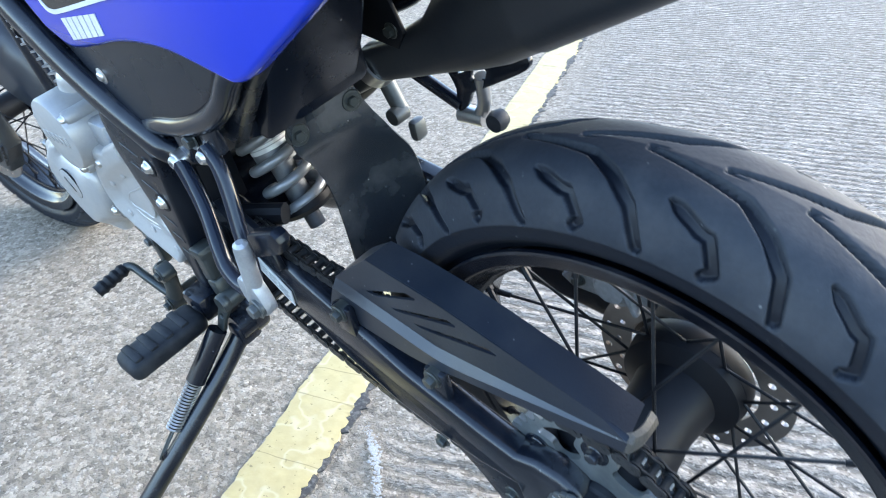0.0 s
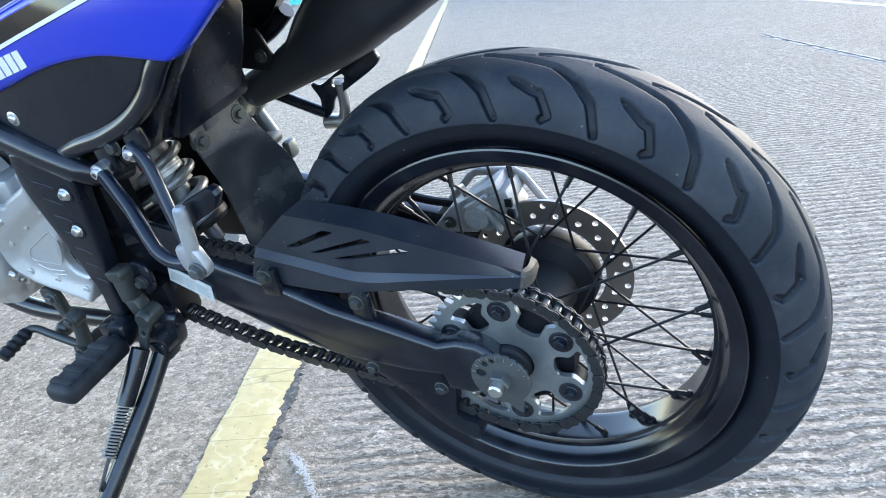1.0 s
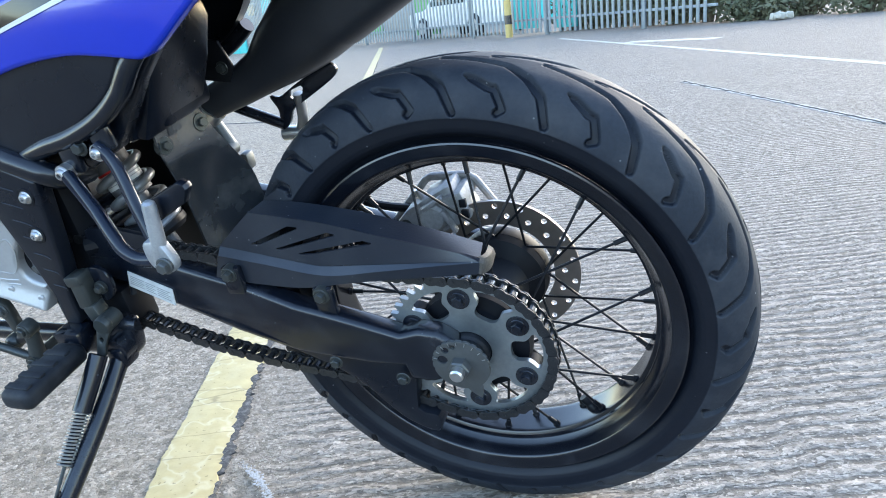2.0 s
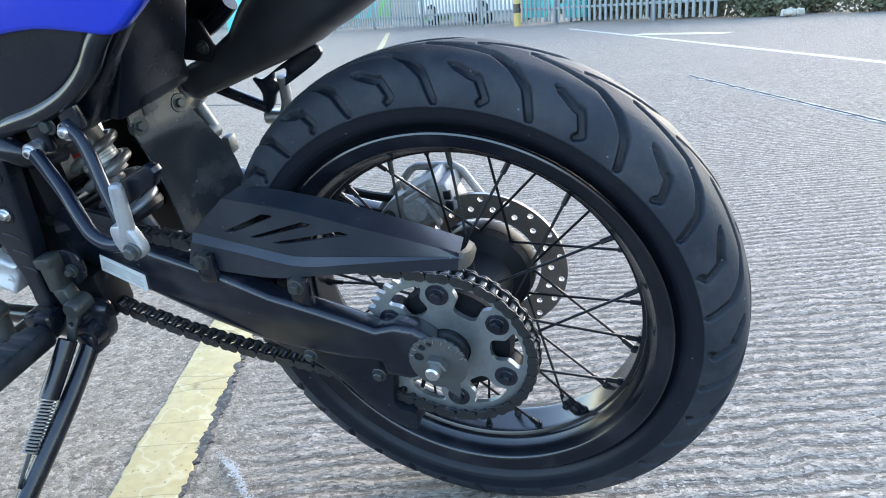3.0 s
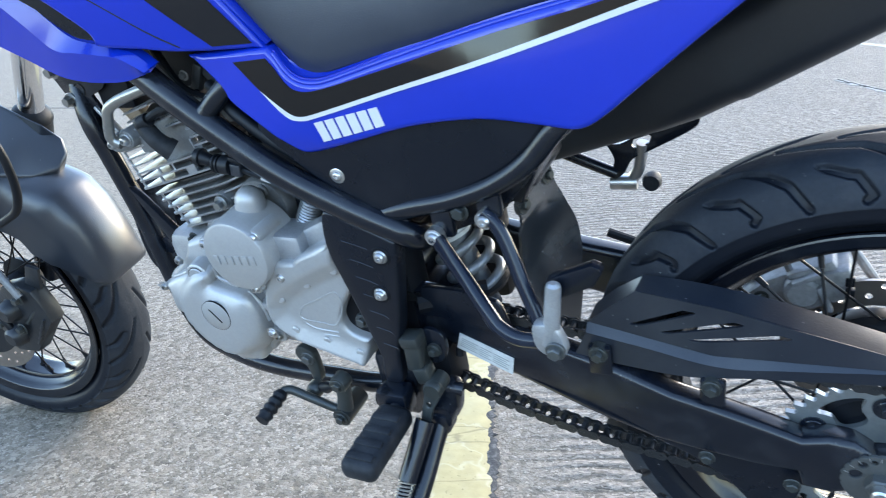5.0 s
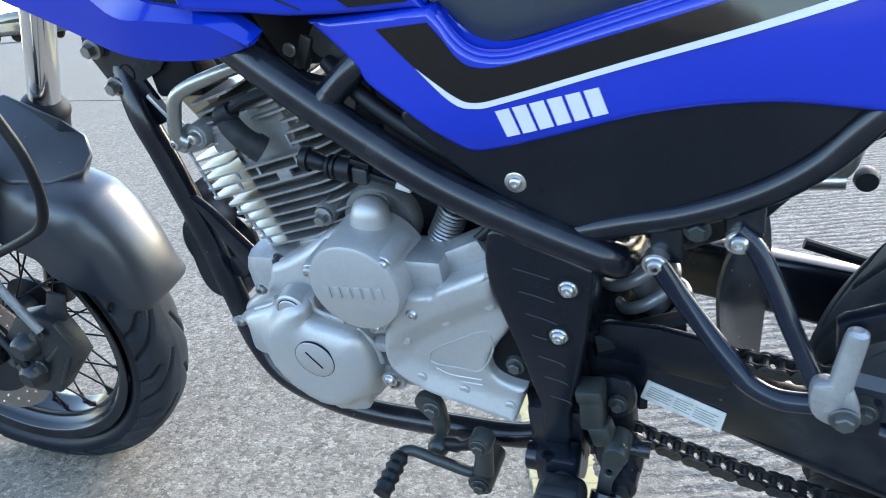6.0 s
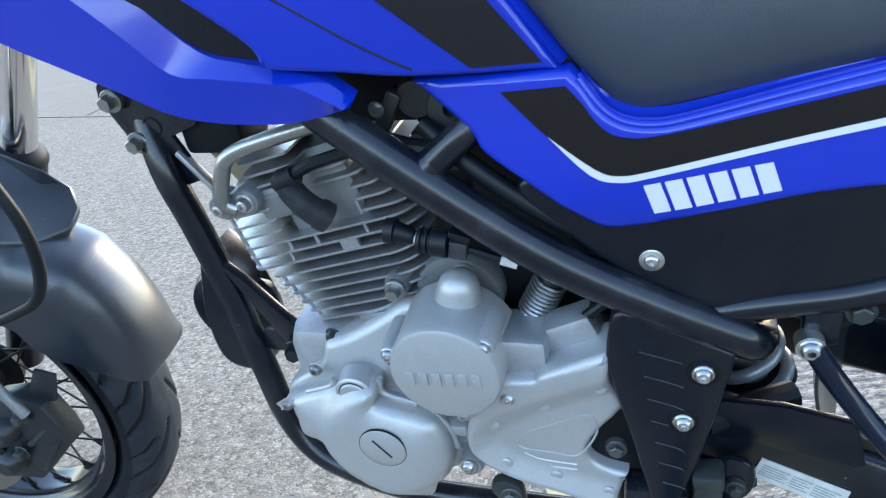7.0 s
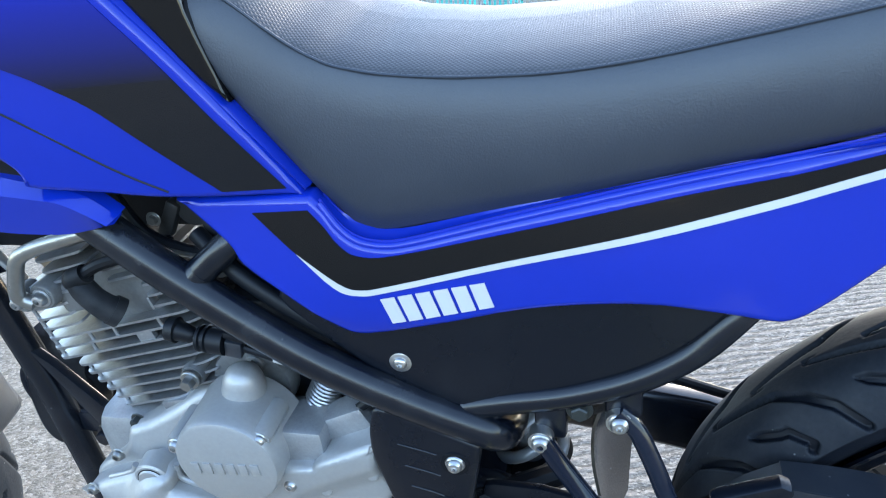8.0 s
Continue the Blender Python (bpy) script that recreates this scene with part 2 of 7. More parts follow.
def shell(poly, yfun, roll=0.004, skirt=0.01, cell=0.02, flat=False):
    """A moulded panel: an outline in x and z laid on the surface y = yfun(x, z), its rim rolled inwards."""
    bm = bmesh.new()
    dep = bm.verts.layers.float.new("depth")
    face = bm.faces.new([bm.verts.new((x, 0, z)) for x, z in poly])
    bm.normal_update()
    for v in face.verts:
        v[dep] = 0.0 if flat else roll
    for step, y in () if flat else ((0.15, 0.60), (0.35, 0.20), (0.50, 0.0), (0.30, 0.0)):
        bmesh.ops.inset_region(bm, faces=[face], thickness=roll * step, use_boundary=True, use_even_offset=False)
        for v in face.verts:
            v[dep] = roll * y
    for axis in (0, 2):
        lo, hi = min(q[axis // 2] for q in poly), max(q[axis // 2] for q in poly)
        for k in range(1, int((hi - lo) / cell) + 1):
            co, no = [0, 0, 0], [0, 0, 0]
            co[axis], no[axis] = lo + k * cell + 1e-5, 1
            bmesh.ops.bisect_plane(bm, geom=bm.verts[:] + bm.edges[:] + bm.faces[:], dist=1e-6, plane_co=co, plane_no=no)
    rim = [e for e in bm.edges if len(e.link_faces) == 1]
    out = bmesh.ops.extrude_edge_only(bm, edges=rim)
    low = {v for v in out["geom"] if isinstance(v, bmesh.types.BMVert)}
    for v in bm.verts:
        v.co.y = yfun(v.co.x, v.co.z) + (roll + skirt if v in low else v[dep])
    bmesh.ops.triangulate(bm, faces=[f for f in bm.faces if len(f.verts) > 4])
    return bm


def block(c, s, bevel=0.002, m=None, seg=2):
    """A box with rounded edges: centre, sizes."""
    bm = bmesh.new()
    bmesh.ops.create_cube(bm, size=1.0)
    bm.transform(Matrix.Diagonal((*s, 1)))
    if bevel:
        bmesh.ops.bevel(bm, geom=bm.edges[:], offset=bevel, segments=seg, affect="EDGES", profile=0.5, clamp_overlap=True)
    if m is not None:
        bm.transform(m)
    bm.transform(Matrix.Translation(c))
    return bm


def bolt(c, r=0.007, h=0.005, kind="hex", axis=(0, -1, 0)):
    """A bolt head with its washer, that looks along axis."""
    washer = lathe([(0.0001, 0), (r * 1.35, 0), (r * 1.45, r * 0.1), (r * 1.35, r * 0.22), (0.0001, r * 0.22)], 20)
    if kind == "hex":
        head = lathe([(0.0001, 0), (r, 0), (r, h * 0.8), (r * 0.85, h), (0.0001, h)], 6)
    else:
        head = lathe([(0.0001, 0), (r * 1.25, 0), (r * 1.2, h * 0.45), (r * 0.9, h * 0.9), (r * 0.62, h), (r * 0.5, h), (r * 0.46, h * 0.35), (0.0001, h * 0.3)], 18)
    moved(head, Matrix.Translation((0, r * 0.2, 0)))
    bm = join(washer, head)
    bm.transform(Vector((0, 1, 0)).rotation_difference(Vector(axis)).to_matrix().to_4x4())
    bm.transform(Matrix.Translation(c))
    return bm


def ring_poly(cx, cz, r, n=24, a0=0.0):
    return [(cx + r * math.cos(a0 + 2 * math.pi * i / n), cz + r * math.sin(a0 + 2 * math.pi * i / n)) for i in range(n)]


# ---- ground: one concrete yard, exposed stones on one side of the painted line, brushed ribs on the other ----
LINE_P, LINE_D = Vector((-0.455, -0.120, 0)), Vector((-0.388, 0.922, 0)).normalized()
LINE_N = Vector((LINE_D.y, -LINE_D.x, 0))      # towards the brushed side


GROUND_TONE = (0.815, 0.735, 0.655)


def ground_material():
    m = bpy.data.materials.new("weathered concrete")
    m.use_nodes = True
    nt = m.node_tree
    N, K = nt.nodes.new, nt.links.new
    bs = nt.nodes["Principled BSDF"]
    bs.inputs["Specular IOR Level"].default_value = 0.06
    geo = N("ShaderNodeNewGeometry")

    def dot(v, off):
        d = N("ShaderNodeVectorMath"); d.operation = "DOT_PRODUCT"
        d.inputs[1].default_value = v
        K(geo.outputs["Position"], d.inputs[0])
        a = N("ShaderNodeMath"); a.operation = "ADD"
        K(d.outputs["Value"], a.inputs[0]); a.inputs[1].default_value = off
        return a.outputs[0]

    def noise_tex(scale, detail=4, rough=0.5, vec=None):
        n = N("ShaderNodeTexNoise")
        n.inputs["Scale"].default_value, n.inputs["Detail"].default_value, n.inputs["Roughness"].default_value = scale, detail, rough
        K(vec or geo.outputs["Position"], n.inputs["Vector"])
        return n.outputs["Fac"]

    def rng(sock, a, b, c=0.0, d=1.0):
        r = N("ShaderNodeMapRange")
        for i, v in zip(("From Min", "From Max", "To Min", "To Max"), (a, b, c, d)):
            r.inputs[i].default_value = v
        K(sock, r.inputs["Value"])
        return r.outputs[0]

    def mix(f, a, b, mode="MIX"):
        x = N("ShaderNodeMix"); x.data_type = "RGBA"; x.blend_type = mode
        if isinstance(f, float): x.inputs[0].default_value = f
        else: K(f, x.inputs[0])
        for i, v in ((6, a), (7, b)):
            if isinstance(v, tuple): x.inputs[i].default_value = (*v, 1)
            else: K(v, x.inputs[i])
        return x.outputs[2]

    def math2(op, a, b):
        x = N("ShaderNodeMath"); x.operation = op
        for i, v in enumerate((a, b)):
            if isinstance(v, float): x.inputs[i].default_value = v
            else: K(v, x.inputs[i])
        return x.outputs[0]

    across = dot(tuple(LINE_N), -LINE_P.dot(LINE_N))
    along = dot(tuple(LINE_D), -LINE_P.dot(LINE_D))
    side = rng(across, 0.06, 0.20)                         # 0 stones, 1 ribs
    # grains: cells of a few millimetres, each with its own tone; pits and painted pale glints between them
    def cells(scale, vec=None):
        v = N("ShaderNodeTexVoronoi"); v.inputs["Scale"].default_value = scale
        K(vec or geo.outputs["Position"], v.inputs["Vector"])
        return v.outputs["Color"], v.outputs["Distance"]

    ragged = N("ShaderNodeTexNoise"); ragged.inputs["Scale"].default_value = 160; ragged.inputs["Detail"].default_value = 3
    K(geo.outputs["Position"], ragged.inputs["Vector"])
    bent = N("ShaderNodeVectorMath"); bent.operation = "MULTIPLY_ADD"; bent.inputs[1].default_value = (0.014, 0.014, 0.0)
    K(ragged.outputs["Color"], bent.inputs[0]); K(geo.outputs["Position"], bent.inputs[2])
    grain_c, grain_d = cells(120, bent.outputs[0])
    glint_c, glint_d = cells(300)
    crumb_c, crumb_d = cells(72)
    soft, grit, huge, mid = noise_tex(34, 4, 0.6), noise_tex(230, 4, 0.7), noise_tex(1.6, 6, 0.6), noise_tex(9, 4, 0.6)
    stone = mix(rng(soft, 0.36, 0.64), (0.262, 0.247, 0.218), (0.373, 0.353, 0.314))
    stone = mix(rng(grain_c, 0.16, 0.42, 0.68, 0.0), stone, (0.135, 0.125, 0.110))
    stone = mix(rng(grain_c, 0.58, 0.84, 0.0, 0.68), stone, (0.560, 0.528, 0.473))
    stone = mix(rng(crumb_c, 0.78, 0.90, 0.0, 0.45), stone, (0.430, 0.385, 0.320))
    # ribs: brushed while wet, square to the line, uneven and broken
    wob = noise_tex(7, 3)
    lng = math2("ADD", along, math2("MULTIPLY", wob, 0.055))
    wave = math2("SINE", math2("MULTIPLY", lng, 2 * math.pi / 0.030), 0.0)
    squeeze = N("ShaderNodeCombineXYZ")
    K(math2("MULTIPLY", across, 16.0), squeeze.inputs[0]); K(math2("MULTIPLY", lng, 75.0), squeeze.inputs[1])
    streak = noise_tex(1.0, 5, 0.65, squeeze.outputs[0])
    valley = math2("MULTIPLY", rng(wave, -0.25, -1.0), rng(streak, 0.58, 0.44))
    sq2 = N("ShaderNodeCombineXYZ")
    K(math2("MULTIPLY", across, 110.0), sq2.inputs[0]); K(math2("MULTIPLY", lng, 240.0), sq2.inputs[1])
    fleck_c, fleck_d = cells(1.0, sq2.outputs[0])
    rib = mix(rng(soft, 0.36, 0.64), (0.300, 0.292, 0.280), (0.410, 0.400, 0.382))
    # dark flecks and valleys: shade of the small relief painted into the colour
    rib = mix(rng(fleck_c, 0.18, 0.42, 0.85, 0.0), rib, (0.135, 0.130, 0.124))
    rib = mix(rng(fleck_c, 0.60, 0.80, 0.0, 0.70), rib, (0.580, 0.566, 0.540))
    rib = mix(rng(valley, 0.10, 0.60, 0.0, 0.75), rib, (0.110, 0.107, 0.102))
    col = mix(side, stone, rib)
    col = mix(rng(grit, 0.58, 0.66, 0.0, 0.85), col, (0.075, 0.071, 0.066))
    # pale specks stand in for sun glints on the grains
    col = mix(rng(glint_c, 0.80, 0.90, 0.0, 0.50), col, (0.800, 0.780, 0.740))
    col = mix(rng(mid, 0.40, 0.70, 0.0, 0.22), col, (0.20, 0.192, 0.180))
    col = mix(rng(huge, 0.35, 0.75, 0.0, 0.35), col, (0.255, 0.243, 0.225))
    col = mix(1.0, col, GROUND_TONE, "MULTIPLY")
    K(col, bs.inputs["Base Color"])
    K(rng(grain_c, 0.1, 0.9, 0.95, 0.75), bs.inputs["Roughness"])
    hgt = math2("ADD", math2("MULTIPLY", grain_c, 0.55), math2("MULTIPLY", grit, 0.75))
    hgt = math2("ADD", hgt, math2("MULTIPLY", soft, 1.4))
    hgt = math2("ADD", hgt, math2("MULTIPLY", grain_d, -0.5))
    rib_h = math2("ADD", math2("ADD", math2("MULTIPLY", wave, 0.70), math2("MULTIPLY", streak, 1.8)), math2("MULTIPLY", fleck_c, 0.45))
    tot = math2("ADD", hgt, math2("MULTIPLY", math2("MULTIPLY", rib_h, side), 0.9))
    bp = N("ShaderNodeBump"); bp.inputs["Strength"].default_value = 1.0; bp.inputs["Distance"].default_value = 0.0045
    K(tot, bp.inputs["Height"]); K(bp.outputs[0], bs.inputs["Normal"])
    return m


def ground_sheet():
    bm = bmesh.new()
    xs = [-900, -200, -60, -20, -8] + [-4 + 0.25 * i for i in range(29)] + [6, 12, 30, 100, 900]
    ys = [-900, -100, -20, -6] + [-3 + 0.25 * i for i in range(33)] + [8, 14, 30, 80, 900]
    grid = [[bm.verts.new((x, y, 0.0012 * noise.noise((x * 1.7, y * 1.7, 0)) if abs(x) < 5 and abs(y) < 6 else 0)) for x in xs] for y in ys]
    for j in range(len(ys) - 1):
        for i in range(len(xs) - 1):
            bm.faces.new((grid[j][i], grid[j][i + 1], grid[j + 1][i + 1], grid[j + 1][i]))
    return bm


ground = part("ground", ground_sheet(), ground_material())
tagged(ground, "weathered grey concrete yard with brushed ribs and stones", "ground", kind="structure")


def yellow_paint():
    """Old road paint: pale scuffs and scratches, dark specks, cracks that run across the line."""
    m = material("worn yellow road paint", (0.395, 0.320, 0.160), 0.7, spec=0.2, grain=0.16, scale=60, bump=0.7, dirt=0.65, dirt_colour=(0.45, 0.385, 0.235), dirt_scale=14)
    nt = m.node_tree
    N, K = nt.nodes.new, nt.links.new
    bs = nt.nodes["Principled BSDF"]
    geo = N("ShaderNodeNewGeometry")
    rot = N("ShaderNodeMapping")
    rot.inputs["Rotation"].default_value = (0, 0, -math.atan2(LINE_D.y, LINE_D.x))
    K(geo.outputs["Position"], rot.inputs["Vector"])
    wide = N("ShaderNodeMapping")
    wide.inputs["Scale"].default_value = (13, 2.2, 1)
    K(rot.outputs[0], wide.inputs["Vector"])
    warp = N("ShaderNodeTexNoise"); warp.inputs["Scale"].default_value = 1.5; warp.inputs["Detail"].default_value = 4
    K(wide.outputs[0], warp.inputs["Vector"])
    off = N("ShaderNodeMix"); off.data_type = "VECTOR"; off.inputs[0].default_value = 0.25
    K(wide.outputs[0], off.inputs[4]); K(warp.outputs["Color"], off.inputs[5])
    vor = N("ShaderNodeTexVoronoi"); vor.feature = "DISTANCE_TO_EDGE"; vor.inputs["Scale"].default_value = 1.1
    K(off.outputs[1], vor.inputs["Vector"])
    crack = N("ShaderNodeMapRange"); crack.inputs["From Min"].default_value, crack.inputs["From Max"].default_value = 0.004, 0.016
    crack.inputs["To Min"].default_value, crack.inputs["To Max"].default_value = 0.55, 0.0
    K(vor.outputs["Distance"], crack.inputs["Value"])
    vein = N("ShaderNodeTexNoise"); vein.inputs["Scale"].default_value = 9; vein.inputs["Detail"].default_value = 3
    K(geo.outputs["Position"], vein.inputs["Vector"])
    d1 = N("ShaderNodeMath"); d1.operation = "SUBTRACT"; d1.inputs[1].default_value = 0.5
    d2 = N("ShaderNodeMath"); d2.operation = "ABSOLUTE"
    K(vein.outputs["Fac"], d1.inputs[0]); K(d1.outputs[0], d2.inputs[0])
    sc = N("ShaderNodeMapRange"); sc.inputs["From Min"].default_value, sc.inputs["From Max"].default_value = 0.002, 0.020
    sc.inputs["To Min"].default_value, sc.inputs["To Max"].default_value = 0.24, 0.0
    K(d2.outputs[0], sc.inputs["Value"])
    spk = N("ShaderNodeTexNoise"); spk.inputs["Scale"].default_value = 150; spk.inputs["Detail"].default_value = 2
    K(geo.outputs["Position"], spk.inputs["Vector"])
    sp = N("ShaderNodeMapRange"); sp.inputs["From Min"].default_value, sp.inputs["From Max"].default_value = 0.66, 0.72
    sp.inputs["To Max"].default_value = 0.6
    K(spk.outputs["Fac"], sp.inputs["Value"])
    src = bs.inputs["Base Color"].links[0].from_socket
    for f, c in ((sc.outputs[0], (0.60, 0.55, 0.43, 1)), (sp.outputs[0], (0.12, 0.10, 0.06, 1)), (crack.outputs[0], (0.16, 0.13, 0.07, 1))):
        x = N("ShaderNodeMix"); x.data_type = "RGBA"
        K(f, x.inputs[0]); K(src, x.inputs[6]); x.inputs[7].default_value = c
        src = x.outputs[2]
    K(src, bs.inputs["Base Color"])
    return m


YELLOW = yellow_paint()
ROAD_WHITE = material("faded white road paint", (0.42, 0.395, 0.335), 0.85, spec=0.1, grain=0.3, scale=25, bump=0.3, dirt=0.8, dirt_colour=(0.28, 0.27, 0.25), dirt_scale=4)
GAP = material("dark grit in the joint", (0.035, 0.034, 0.034), 0.9, grain=0.6, scale=220, bump=0.9, dirt=0.8, dirt_colour=(0.20, 0.19, 0.18), dirt_scale=120)
JOINT = material("crumbled joint edge", (0.330, 0.312, 0.285), 0.9, spec=0.1, grain=0.6, scale=60, bump=0.9, dirt=0.9, dirt_colour=(0.09, 0.085, 0.08), dirt_scale=12)
CHALK = material("white drips", (0.34, 0.335, 0.33), 0.8, grain=0.2, scale=120, dirt=0.6, dirt_colour=(0.3, 0.29, 0.27), dirt_scale=70)


def ribbon(p, d, s0, s1, lo, hi, z, step=0.012, seed=0.0, rag=(0.004, 0.004), thick=0.003):
    """A painted strip on the ground along d, with ragged edges and a real thickness."""
    n = Vector((d.y, -d.x, 0))
    bm = bmesh.new()
    rows = []
    k = max(2, int((s1 - s0) / step))
    for i in range(k + 1):
        s = s0 + (s1 - s0) * i / k
        fl = lambda a, q: a * (noise.noise((s * 9, seed + q, 0)) + 0.7 * noise.noise((s * 41, seed + q, 3)) + 0.5 * noise.noise((s * 130, seed + q, 7)))
        a, b = lo + fl(rag[0], 1), hi + fl(rag[1], 5)
        vs = []
        for j in range(7):
            w = a + (b - a) * j / 6
            q = p + d * s + n * w
            h = z + (0.0010 * noise.noise((q.x * 30, q.y * 30, seed)) if 0 < j < 6 else -thick * 0.5)
            vs.append(bm.verts.new((q.x, q.y, h)))
        q0, q1 = p + d * s + n * (a - 0.002), p + d * s + n * (b + 0.002)
        rows.append([bm.verts.new((q0.x, q0.y, z - thick - 0.004))] + vs + [bm.verts.new((q1.x, q1.y, z - thick - 0.004))])
    for a, b in zip(rows, rows[1:]):
        for j in range(8):
            bm.faces.new((a[j], a[j + 1], b[j + 1], b[j]))
    return bm


line = part("yellow_line", ribbon(LINE_P, LINE_D, -1.2, 19.0, -0.0555, 0.0430, 0.0052, 0.006, rag=(0.0045, 0.011)), YELLOW)
tagged(line, "cracked and worn yellow painted line on the concrete", "road marking", kind="structure")
gap = part("joint_gap", ribbon(LINE_P, LINE_D, -1.2, 12.0, 0.026, 0.0525, 0.0034, 0.006, seed=4.0, rag=(0.006, 0.017)), GAP)
tagged(gap, "dark gritty crack along the yellow painted line", "crack", kind="structure")
for name, p, d, s0, s1, lo, hi, mat, rag, seed in (
        ("slab_joint", (0.117, 4.818), (0.39, -0.92), -0.1, 6.0, -0.030, 0.022, JOINT, (0.030, 0.030), 12.0),
        ("joint_gap", (0.117, 4.818), (0.39, -0.92), -0.1, 6.0, -0.004, 0.004, GAP, (0.012, 0.012), 13.0),
        ("slab_joint", (-3.47, 4.03), (-0.995, 0.10), -0.8, 9.0, -0.012, 0.012, GAP, (0.008, 0.008), 15.0),
        ("slab_joint", (-5.2, 4.28), (-0.4, 0.92), 0.0, 6.0, -0.008, 0.008, GAP, (0.006, 0.006), 17.0),
        ("white_line", (-2.41, 13.65), (0.416, -0.909), 0.0, 12.0, -0.05, 0.05, ROAD_WHITE, (0.012, 0.012), 20.0),
        ("white_line", (-0.86, 10.6), (0.83, -0.55), 0.0, 1.5, -0.16, 0.16, ROAD_WHITE, (0.05, 0.05), 22.0)):
    ob = part(name, ribbon(Vector((*p, 0)), Vector((*d, 0)).normalized(), s0, s1, lo, hi, 0.0075 if name == "joint_gap" else 0.0040, 0.03, seed, rag, 0.0025), mat)
    tagged(ob, "faded white painted line across the yard" if name == "white_line" else "thin ragged joint between two concrete slabs", "road marking" if name == "white_line" else "joint", kind="structure")


def splash():
    """A curved trail of dried white drips."""
    bm = bmesh.new()
    rnd = random.Random(4)
    for i in range(420):
        t = rnd.random()
        c = Vector((-0.430 + 0.137 * t, 0.012 - 0.058 * t - 0.052 * t * t, 0)) + Vector((rnd.gauss(0, 0.0035), rnd.gauss(0, 0.0035), 0))
        r = rnd.uniform(0.0004, 0.0020) * (0.5 + math.sin(math.pi * t))
        ring = [bm.verts.new((c.x + r * rnd.uniform(0.6, 1.3) * math.cos(a), c.y + r * rnd.uniform(0.6, 1.3) * math.sin(a), 0.0050)) for a in (k * math.pi / 4 for k in range(8))]
        top = bm.verts.new((c.x, c.y, 0.0056))
        for k in range(8):
            bm.faces.new((ring[k], ring[(k + 1) % 8], top))
    return bm


tagged(part("paint_splash", splash(), CHALK, smooth=0), "dried white drips on the concrete beside the line", "stain", kind="stuff")

# ---- far side of the yard: palisade fence, bushes, vehicles and boards behind it ----
GALV = material("galvanised steel", (0.22, 0.25, 0.27), 0.5, metal=0.4, grain=0.15, scale=12, dirt=0.3, dirt_colour=(0.2, 0.2, 0.2), dirt_scale=3)
TEAL = material("teal painted panel", (0.03, 0.42, 0.42), 0.5, grain=0.08, scale=6, dirt=0.15)
GREEN = material("green painted panel", (0.08, 0.30, 0.07), 0.5, grain=0.1, scale=6, dirt=0.2)
BOARD_YELLOW = material("yellow painted panel", (0.42, 0.31, 0.10), 0.6, grain=0.08, scale=6, dirt=0.15)
CAR_WHITE = material("white car paint", (0.72, 0.73, 0.74), 0.25, coat=0.5, grain=0.02)
CAR_DARK = material("dark car paint", (0.02, 0.022, 0.025), 0.25, coat=0.5, grain=0.02)
GLASS = material("tinted window", (0.02, 0.03, 0.035), 0.08, coat=0.5)
LEAF = material("dull green leaves", (0.085, 0.092, 0.048), 0.7, grain=0.4, scale=3, dirt=0.7, dirt_colour=(0.15, 0.125, 0.075), dirt_scale=1.5)
TWIG = material("grey brown twigs", (0.12, 0.10, 0.075), 0.8, grain=0.3, scale=20)
BRICKISH = material("pale rendered wall", (0.24, 0.225, 0.205), 0.8, grain=0.1, scale=6, bump=0.3, dirt=0.3, dirt_scale=2)

FENCE_A, FENCE_B = Vector((-19.0, 27.4, 0)), Vector((0.38, 13.75, 0))


def fence():
    d = (FENCE_B - FENCE_A)
    length = d.length
    d.normalize()
    n = Vector((d.y, -d.x, 0))
    top = tagged(new("palisade_fence"), "grey galvanised palisade fence along the yard", "fence")
    top.matrix_world = Matrix.Translation(FENCE_A) @ Matrix.Rotation(math.atan2(d.y, d.x), 4, "Z")
    for z in (0.35, 1.95):
        part("rail", block((length / 2, 0.03, z), (length, 0.04, 0.05), 0.004), GALV, top)
    pm = mesh_of(block((0, 0.09, 1.2), (0.10, 0.055, 2.4), 0.004))
    for i in range(int(length / 2.75) + 1):
        part("post", pm, GALV, top).location = (i * 2.75, 0, 0)
    pale = mesh_of(plate([(-0.034, 0.06), (-0.026, 0.06), (-0.026, 0.06), (0.026, 0.06), (0.034, 0.06), (0.034, 2.3), (0.012, 2.4), (0, 2.36), (-0.012, 2.4), (-0.034, 2.3)], -0.014, 0.0, 0.002))
    for i in range(int(length / 0.155)):
        part("pale", pale, GALV, top).location = (i * 0.155 + 0.07, 0, 0)


fence()


